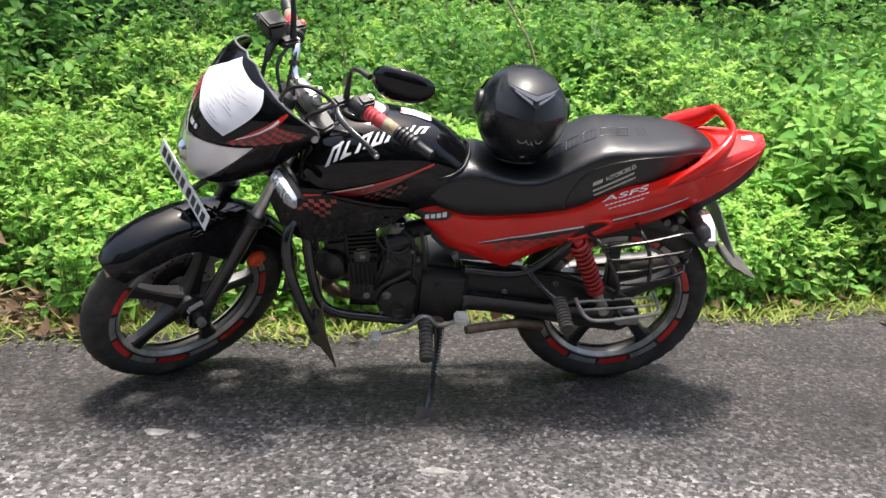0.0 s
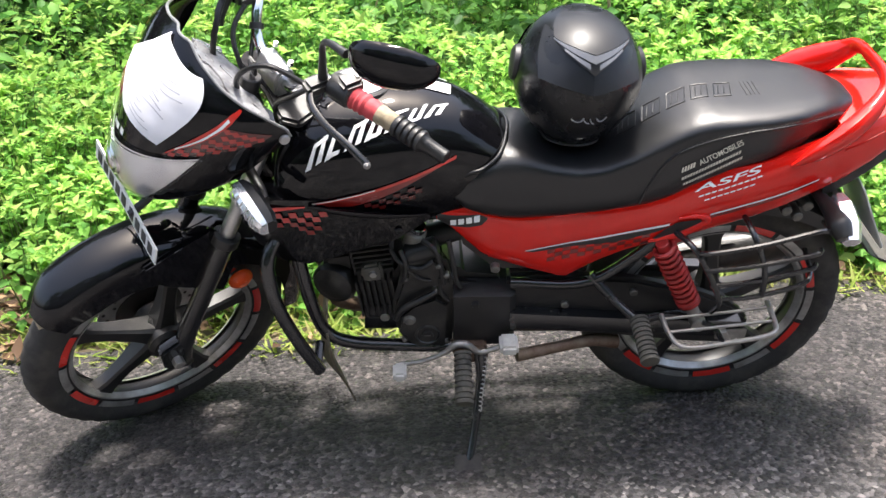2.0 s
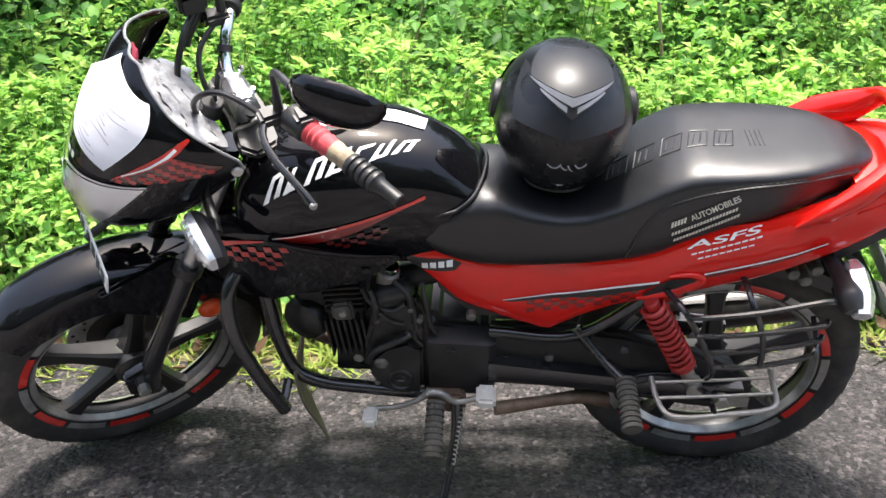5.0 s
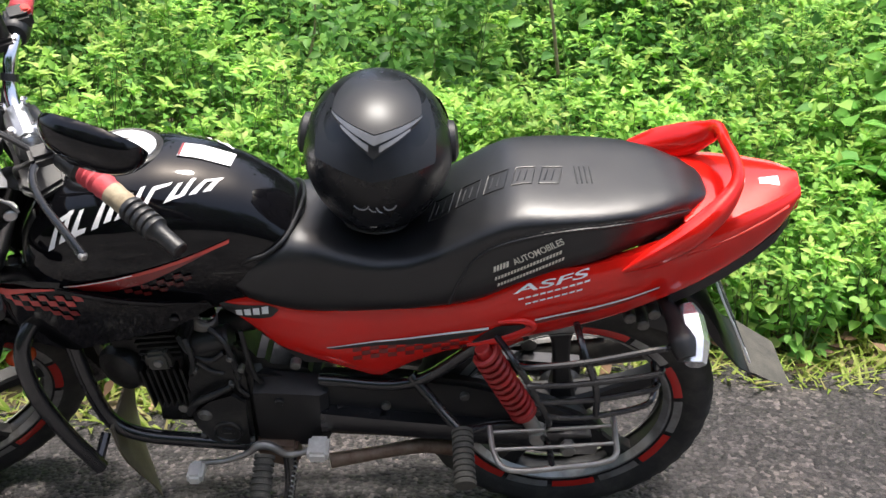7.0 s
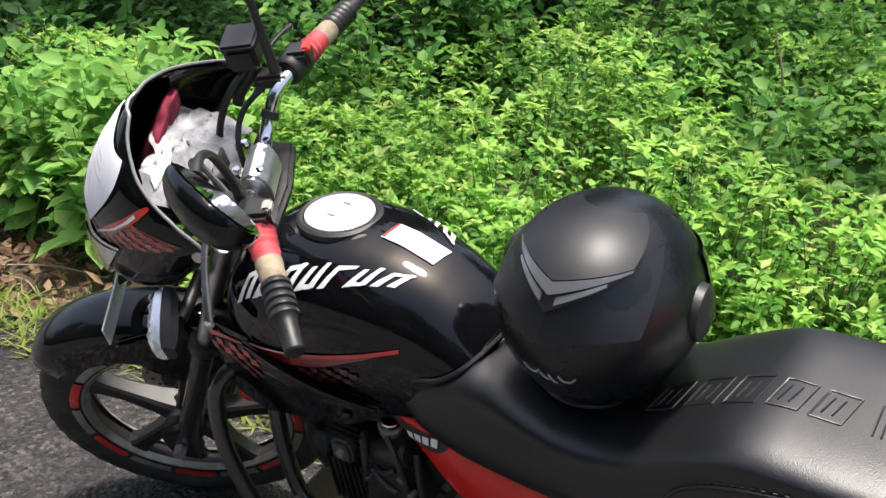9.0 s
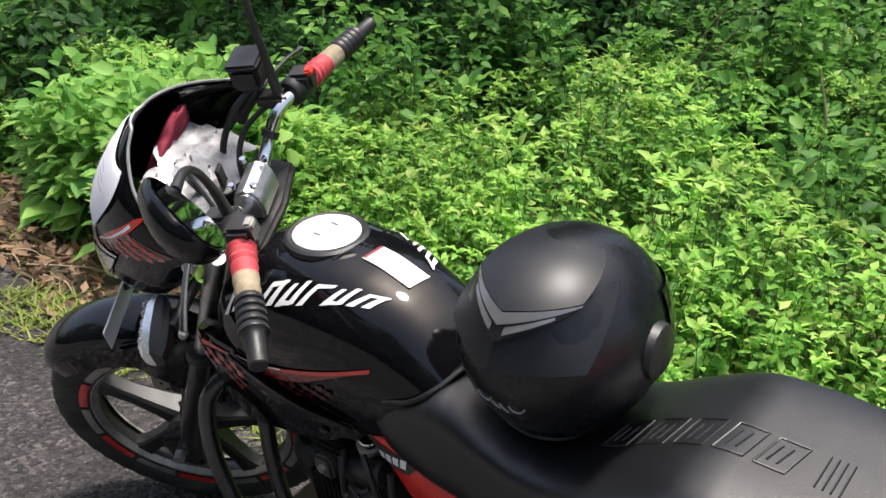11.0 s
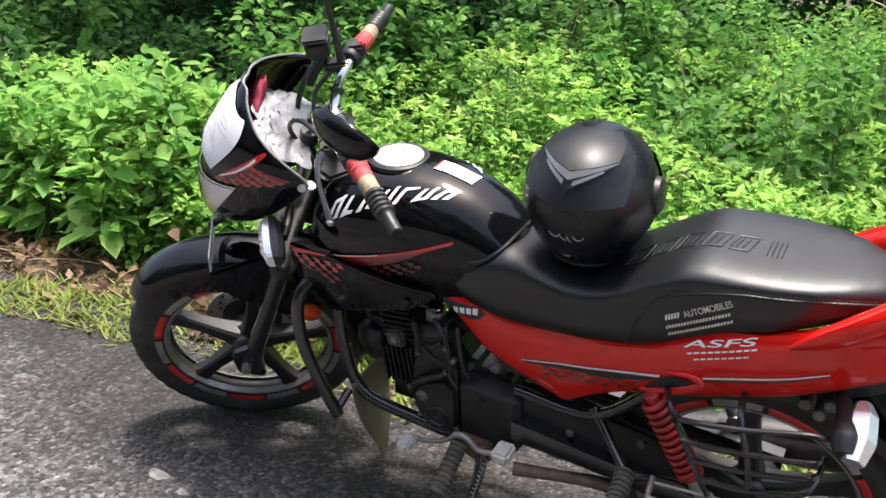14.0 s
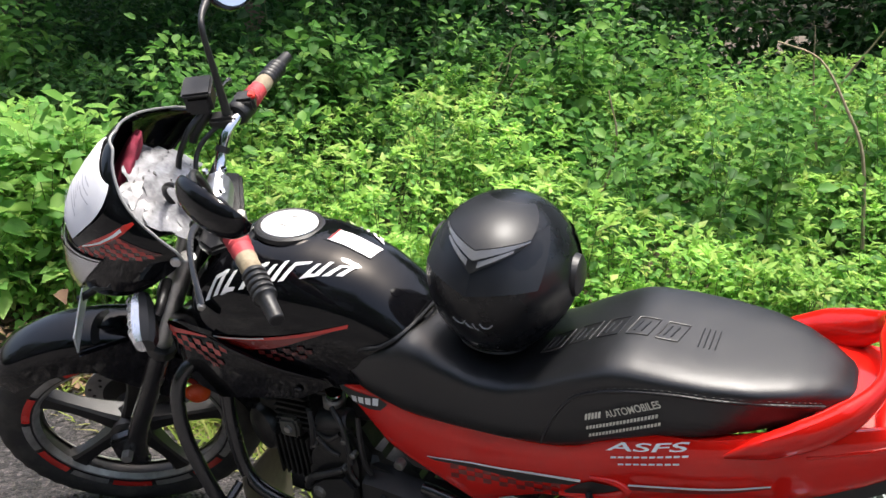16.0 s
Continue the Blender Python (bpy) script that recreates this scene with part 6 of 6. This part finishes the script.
part("silencer", tube([(0.42, -0.13, 0.225), (0.32, -0.14, 0.24), (0.05, -0.155, 0.28), (-0.24, -0.165, 0.325), (-0.27, -0.166, 0.33)], [0.02, 0.042, 0.046, 0.046, 0.03], 20), ENGINE_BLACK, pipe, "dull black silencer")
part("heat_shield", loft([[(x, -0.155 + 0.052 * math.sin(a) - (0.02 * (0.1 - x)), z + 0.052 * math.cos(a)) for a in np.linspace(-0.5, 0.5, 9)] for x, z in ((0.10, 0.275), (0.0, 0.29), (-0.10, 0.303))], closed=False), ENGINE_BLACK, pipe, "dark heat shield")
part("stand_crossbar", tube([(0.455, 0.135, 0.268), (0.36, 0.11, 0.265), (0.28, 0.09, 0.262), (0.22, 0.08, 0.245)], [0.015, 0.013, 0.015, 0.017], 10), RUST, bike, "rusty folded centre stand")

# ---- engine ----
crank = slab([(0.715, 0.470), (0.735, 0.41), (0.735, 0.345), (0.705, 0.292), (0.655, 0.268), (0.52, 0.270), (0.462, 0.300), (0.458, 0.40), (0.48, 0.435), (0.58, 0.452), (0.62, 0.520), (0.66, 0.530)], -0.10, 0.070, 0.015)
engine = part("engine", crank, ENGINE_BLACK, bike, "dusty black air-cooled engine")
cover = slab([(0.697, 0.525), (0.640, 0.540), (0.606, 0.515), (0.592, 0.450), (0.594, 0.262), (0.655, 0.258), (0.700, 0.285), (0.722, 0.335), (0.722, 0.400), (0.706, 0.455)], 0.066, 0.094, 0.010)
part("crankcase_cover", cover, ENGINE_BLACK, engine, "black crankcase cover")
mag = slab([(0.712, 0.372), (0.716, 0.330), (0.690, 0.285), (0.650, 0.268), (0.604, 0.275), (0.600, 0.400), (0.630, 0.425), (0.680, 0.405)], 0.092, 0.108, 0.008)
part("generator_cover", mag, ENGINE_BLACK, engine, "black generator cover")
part("cover_arm", tube([(0.717, 0.104, 0.362), (0.700, 0.108, 0.396), (0.668, 0.110, 0.418), (0.628, 0.106, 0.440)], [0.007, 0.008, 0.008, 0.006], 10), ENGINE_BLACK, engine, "curved rib across the cover")
part("inspection_cap", lathe([(0.0, 0.006), (0.012, 0.006), (0.013, 0.003), (0.022, 0.003), (0.024, 0.006), (0.027, 0.004), (0.028, 0)], (0.650, 0.107, 0.318), (0, 1, 0), 28), ENGINE_BLACK, engine, "round inspection cap")
part("cap_slot", block((0.650, 0.1135, 0.318), (0.014, 0.001, 0.003), 0.0003), BOLT, engine)
part("oil_plug", lathe([(0, 0.006), (0.009, 0.006), (0.011, 0.003), (0.014, 0.002), (0.015, 0)], (0.688, 0.107, 0.362), (0, 1, 0), 20), BOLT, engine)
part("cover_ridge", tube([(0.640, 0.096, 0.462), (0.664, 0.097, 0.470), (0.686, 0.096, 0.492)], 0.0045, 8), ENGINE_BLACK, engine)
part("cover_ridge", tube([(0.602, 0.097, 0.405), (0.618, 0.098, 0.430), (0.618, 0.098, 0.470)], 0.0045, 8), ENGINE_BLACK, engine)
for k in range(4):
    part("badge_bar", block((0.674 - 0.0155 * k, 0.1085, 0.280 - 0.001 * k), (0.010, 0.0016, 0.009), 0.0004), BOLT, engine)
spr = loft([[(x, y, z) for x, y, z in ((0.592, 0.060, 0.432 + dz), (0.592, 0.102 - dz, 0.418), (0.592, 0.104, 0.300), (0.592, 0.094, 0.266), (0.592, 0.060, 0.262))] for dz in (0.0,)] + [[(x, 0.060, 0.436 - 0.05 * (0.592 - x)), (x, 0.102, 0.420 - 0.05 * (0.592 - x)), (x, 0.106, 0.300), (x, 0.096, 0.268), (x, 0.060, 0.262)] for x in (0.55, 0.50, 0.470)] + [[(0.456, 0.060, 0.425), (0.456, 0.090, 0.410), (0.456, 0.092, 0.310), (0.456, 0.086, 0.290), (0.456, 0.060, 0.285)]])
part("sprocket_cover", spr, SATIN_BLACK, engine, "smooth black sprocket cover", 30)
part("sprocket_bolt", cyl((0.545, 0.100, 0.398), (0.545, 0.109, 0.397), 0.009, 14), SATIN_BLACK, engine)
for x, z in ((0.691, 0.476), (0.630, 0.439), (0.623, 0.507), (0.606, 0.480), (0.700, 0.300), (0.608, 0.290), (0.700, 0.345)):
    part("cover_bolt", cyl((x, 0.090, z), (x, 0.107, z), 0.0062, 10), BOLT, engine)
part("pivot_bolt", cyl((0.455, 0.090, 0.336), (0.455, 0.112, 0.336), 0.011, 14), DULL_ALLOY, engine, "bright swing arm pivot bolt")
TILT_CYL = Matrix.Translation((0.748, 0, 0.352)) @ Matrix.Rotation(radians(6), 4, "Y")
for k in range(6):
    own = block((-0.004, 0, 0.125 + 0.0135 * k), (0.080, 0.150, 0.0045), 0.0015)
    own.transform(TILT_CYL)
    part("cooling_fin", own, ENGINE_BLACK, engine)
for k in range(7):
    own = block((-0.036 + 0.0125 * k, 0.072, 0.058), (0.0042, 0.030, 0.098), 0.0015)
    own.transform(TILT_CYL)
    part("cooling_fin", own, ENGINE_BLACK, engine)
own = block((0, 0, 0.095), (0.085, 0.125, 0.20), 0.006)
own.transform(TILT_CYL)
part("cylinder", own, ENGINE_BLACK, engine, "finned cylinder barrel")
own = slab([(-0.022, 0.105), (0.018, 0.105), (0.024, 0.118), (0.020, 0.148), (-0.018, 0.152), (-0.024, 0.138)], 0.066, 0.088, 0.006)
own.transform(TILT_CYL)
head = part("head_cover", own, DUSTY_RUBBER, engine, "small dusty alloy head cover")
own = lathe([(0, 0.005), (0.007, 0.005), (0.009, 0.0), (0.009, -0.002)], (-0.002, 0.088, 0.128), (0, 1, 0), 16)
own.transform(TILT_CYL)
part("head_bolt", own, DULL_ALLOY, engine)
bracket = slab([(0.784, 0.372), (0.712, 0.372), (0.712, 0.298), (0.790, 0.300)], 0.058, 0.066, 0.002)
part("engine_mount", bracket, FRAME_BLACK, engine, "black engine mounting plate")
part("mount_hole", cyl((0.742, 0.064, 0.334), (0.742, 0.069, 0.334), 0.011, 16), DULL_ALLOY, engine)
part("horn", lathe([(0, 0.020), (0.026, 0.021), (0.034, 0.016), (0.044, 0.014), (0.050, 0.004), (0.048, -0.020), (0.02, -0.03), (0, -0.03)], (0.846, 0.045, 0.425), (0.35, 0.93, 0), 32), ENGINE_BLACK, bike, "round black horn")
part("horn_cover", slab([(0.868, 0.500), (0.800, 0.510), (0.792, 0.400), (0.810, 0.385), (0.862, 0.395)], -0.03, 0.045, 0.012), ENGINE_BLACK, bike, "dusty black cover before the cylinder")
carb = cyl((0.676, 0.045, 0.520), (0.664, 0.062, 0.572), 0.021, 20)
cb = part("carburettor", carb, DULL_ALLOY, bike, "alloy carburettor")
part("carburettor_bowl", block((0.665, 0.045, 0.490), (0.055, 0.05, 0.05), 0.012), BOLT, cb)
part("inlet_boot", cyl((0.645, 0.03, 0.53), (0.575, 0.03, 0.55), 0.026, 16), SATIN_BLACK, cb)
part("carburettor_cap", cyl((0.664, 0.061, 0.570), (0.660, 0.066, 0.588), 0.017, 16), CHROME, cb, "bright carburettor cap")
part("starter_motor", cyl((0.690, 0.072, 0.515), (0.622, 0.072, 0.535), 0.024, 18, 0.005), SATIN_BLACK, engine, "black starter motor")
for pts in ([(0.66, 0.06, 0.57), (0.70, 0.09, 0.60), (0.78, 0.09, 0.62)], [(0.70, 0.092, 0.545), (0.690, 0.104, 0.520), (0.692, 0.104, 0.485), (0.700, 0.098, 0.462)], [(0.655, 0.085, 0.565), (0.628, 0.100, 0.545), (0.618, 0.100, 0.50), (0.612, 0.100, 0.455)],
            [(0.60, 0.085, 0.56), (0.592, 0.095, 0.51), (0.585, 0.095, 0.46), (0.575, 0.09, 0.436)], [(0.72, 0.07, 0.53), (0.70, 0.085, 0.505), (0.66, 0.10, 0.50), (0.632, 0.10, 0.52)]):
    part("hose", tube(pts, 0.0052, 8), SATIN_BLACK, bike, "black rubber hose")

# frame cradle, crash guard, stand, gear pedal
for s in (1, -1):
    part("frame_tube", tube([(0.925, s * 0.055, 0.62), (0.912, s * 0.075, 0.52), (0.898, s * 0.090, 0.42), (0.872, s * 0.097, 0.33), (0.82, s * 0.098, 0.294), (0.72, s * 0.098, 0.280), (0.60, s * 0.098, 0.270)], 0.0145, 12), FRAME_BLACK, bike, "glossy black frame cradle tube")
    part("crash_guard", tube([(0.915, s * 0.06, 0.60), (0.940, s * 0.105, 0.605), (0.962, s * 0.145, 0.565), (0.955, s * 0.165, 0.48), (0.925, s * 0.168, 0.38), (0.886, s * 0.162, 0.275)], 0.0145, 12), FRAME_BLACK, bike, "glossy black crash guard bar")
    part("guard_link", tube([(0.89, s * 0.16, 0.285), (0.885, s * 0.11, 0.31)], 0.010, 8), FRAME_BLACK, bike)
part("head_tube", tube([(0.955, 0, 0.82), (1.02, 0, 0.69)], 0.03, 16), FRAME_BLACK, bike, "black steering head")
part("down_tube", tube([(1.0, 0, 0.70), (0.93, 0, 0.61)], 0.02, 12), FRAME_BLACK, bike)
flap_rows = []
for v in np.linspace(0, 1, 14):
    edge = [(y * (1 - 0.22 * v), 0.010 * math.sin(3 * v + 9 * y) - 0.34 * y * (0.4 + 0.6 * v)) for y in np.linspace(-0.085, 0.120, 9)]
    flap_rows.append([(0.872 + dx, y + 0.010 * math.sin(5 * v), 0.335 - 0.245 * v + 0.012 * v * math.sin(40 * y)) for y, dx in edge])
fl = sheet_of(flap_rows, [[(x + 0.005, y, z) for x, y, z in r] for r in flap_rows])
part("mud_flap", fl, MUD_FLAP, bike, "dusty brown cloth mud flap hanging under the engine", 60)
stand = tube([(0.535, 0.118, 0.270), (0.535, 0.155, 0.210), (0.553, 0.222, 0.122), (0.567, 0.268, 0.078)], [0.014, 0.011, 0.009, 0.009], 12)
st = part("side_stand", stand, FRAME_BLACK, bike, "grey steel side stand")
own = block((0, 0, 0), (0.06, 0.042, 0.008), 0.003)
own.transform(Matrix.Translation((0.570, 0.279, 0.0795)) @ Matrix.Rotation(-BIKE_LEAN, 4, "X"))
part("stand_foot", own, RUBBER, st, "flat stand foot")
part("stand_spring", tube([Vector((0.522, 0.132, 0.262)).lerp(Vector((0.540, 0.200, 0.160)), k / 60) + Vector((0.0042 * math.cos(k * 1.3), 0, 0.0042 * math.sin(k * 1.3))) for k in range(61)], 0.0018, 5, 1), DULL_ALLOY, st, "coil return spring")
part("stand_plate", slab([(0.60, 0.29), (0.52, 0.29), (0.515, 0.245), (0.55, 0.235), (0.59, 0.25)], 0.085, 0.125, 0.006), RUST, st)
gl = tube([(0.475, 0.124, 0.296), (0.510, 0.128, 0.282), (0.540, 0.130, 0.280), (0.565, 0.132, 0.304), (0.590, 0.132, 0.306), (0.612, 0.132, 0.284), (0.660, 0.13, 0.258), (0.712, 0.126, 0.245)], [0.007, 0.006, 0.007, 0.009, 0.009, 0.006, 0.0055, 0.006], 10)
gp = part("gear_pedal", gl, DULL_ALLOY, bike, "heel-and-toe gear pedal with pale rubber pads")
part("pedal_pad", block((0.714, 0.148, 0.244), (0.030, 0.044, 0.026), 0.006), PAD_WHITE, gp, "worn pale toe pad")
part("pedal_pad", block((0.474, 0.142, 0.311), (0.040, 0.05, 0.026), 0.006), PAD_WHITE, gp, "worn pale heel pad")

# ---- helmet on the seat, its back to the road ----
HA, HB, HC = 0.121, 0.150, 0.133


def helmet_point(az, el, out=0.0):
    """A point of the shell: az from the back's middle, el above its widest line (degrees)."""
    a, e = radians(az), radians(el)
    x, y, z = math.sin(a) * math.cos(e), -math.cos(a) * math.cos(e), math.sin(e)
    low = max(0.0, -z)
    r = Vector((HA * x * (1 - 0.10 * low), HB * y * (1 - 0.14 * low) + 0.012 * low, HC * z * (1.0 + 0.02 * low)))
    return r + Vector((x / HA, y / HB, z / HC)).normalized() * out


helmet = tagged(new("helmet"), "matt black full-face helmet resting on the motorcycle seat", "helmet")
helmet.matrix_world = Matrix.Translation((0.226, 2.382, 0.851)) @ Matrix.Rotation(radians(7), 4, "Z") @ Matrix.Rotation(radians(3), 4, "Y")
own = loft([[helmet_point(az, el) for az in np.linspace(0, 360, 64, endpoint=False)] for el in [*np.linspace(-62, 84, 40), 88, 89.7]])
part("shell", own, HELMET_BLACK, helmet, "matt black shell", 60)


def facet(corners, n=6, rim=0.010):
    """A flat-faced plate over a four-cornered field of (az, el, out), its rim turned down to the shell."""
    p = [helmet_point(*c) for c in corners]
    rings = []
    for i in range(n + 1):
        u = i / n
        row = []
        for j in range(n + 1):
            v = j / n
            at = [(corners[0][k] * (1 - u) + corners[3][k] * u) * (1 - v) + (corners[1][k] * (1 - u) + corners[2][k] * u) * v for k in range(3)]
            flat = (p[0] * (1 - u) + p[3] * u) * (1 - v) + (p[1] * (1 - u) + p[2] * u) * v
            row.append(helmet_point(*at) * 0.68 + flat * 0.32)
        rings.append(row)
    own = loft(rings, closed=False)
    low = [helmet_point(a, e, o - rim) for a, e, o in corners]
    for i in range(4):
        q = (p[i], p[(i + 1) % 4], low[(i + 1) % 4], low[i])
        own.faces.new([own.verts.new(v) for v in q])
    bmesh.ops.remove_doubles(own, verts=own.verts, dist=1e-5)
    return own


for s in (-1, 1):
    part("rear_plate", facet([(0, 27, 0.009), (s * 66, 50, 0.003), (s * 46, 8, 0.006), (0, 0, 0.011)]), HELMET_GREY, helmet, "graphite faceted rear plate", 12)


def vent_edge(u):
    return 27 + 11 * abs(u)


# one smooth hood over the crown, ending in a V above a pale lip and a dark slot
hood = []
for i in range(15):
    v = i / 14
    row = []
    for j in range(-12, 13):
        u = j / 12
        row.append(helmet_point((66 - 28 * v) * u, 70 + (vent_edge(u) - 70) * v, 0.001 + 0.017 * v ** 1.3 * (1 - 0.25 * abs(u))))
    hood.append([helmet_point((66 - 28 * v) * -1.04, 70 + (vent_edge(1) - 70) * v, -0.002), *row, helmet_point((66 - 28 * v) * 1.04, 70 + (vent_edge(1) - 70) * v, -0.002)])
hood.append([helmet_point(38 * u, vent_edge(u) - 0.2, 0.013 * (1 - 0.25 * abs(u))) for u in np.linspace(-1, 1, 27)])
part("vent_plate", loft(hood, closed=False), HELMET_GREY, helmet, "graphite V-shaped vent plate", 35)


def vent_band(top, low, o_top, o_low):
    """A V-shaped band below the hood between two drops under its edge."""
    us = np.linspace(-1, 1, 25)
    return loft([[helmet_point(38 * u, vent_edge(u) - top(abs(u)), o_top * (1 - 0.2 * abs(u))) for u in us],
                 [helmet_point(38 * u, vent_edge(u) - low(abs(u)), o_low * (1 - 0.2 * abs(u))) for u in us]], closed=False)


part("vent_lip", vent_band(lambda u: 0.5, lambda u: 1.4 + 4.6 * (1 - u), 0.0175, 0.0165), HELMET_LIP, helmet, "pale silver vent lip")
part("vent_slot", vent_band(lambda u: 1.3 + 4.5 * (1 - u), lambda u: 1.8 + 11.5 * (1 - u), 0.0145, 0.0125), SATIN_BLACK, helmet, "dark vent slot")
for s in (-1, 1):
    inset = loft([[helmet_point(s * (3.5 + 22 * u), vent_edge((3.5 + 22 * u) / 38) - (5.6 + 4.2 * k) * (1 - (3.5 + 22 * u) / 38) - 1.6, 0.0142) for u in np.linspace(0, 1, 8)] for k in (0, 1)], closed=False)
    part("vent_inset", inset, HELMET_LIP, helmet)
    part("visor_pivot", lathe([(0, 0.009), (0.024, 0.008), (0.033, 0.003), (0.036, -0.010)], helmet_point(s * 92, 10, 0.0), (s, 0.05, 0.1), 24), SATIN_BLACK, helmet, "black visor pivot cover")
rows_v = [[helmet_point(az, el, 0.0035) for az in np.linspace(104, 256, 30)] for el in np.linspace(-8, 38, 10)]
part("visor", loft(rows_v, closed=False), GLOSS_BLACK, helmet, "dark glossy visor")
part("neck_trim", tube([helmet_point(az, -62, 0.002) for az in np.linspace(0, 360, 37)], 0.003, 8, 2), SATIN_BLACK, helmet, "black rubber neck trim")
for k, (a0, e0, a1, e1) in enumerate(((-15, -22, -8, -25), (-8, -25, -3, -21), (-3, -23, 3, -26), (3, -22, 8, -27), (9, -21, 14, -24), (14, -24, 19, -20))):
    part("mark_stroke", tube([helmet_point(a0, e0, 0.0008), helmet_point((a0 + a1) / 2, (e0 + e1) / 2 - 1, 0.001), helmet_point(a1, e1, 0.0008)], 0.0012, 5), GREY_DECAL, helmet)
part("rear_tab", loft([[helmet_point(a, e, 0.0012) for a in (-4, 0, 4)] for e in (-48, -45)], closed=False), GREY_DECAL, helmet)
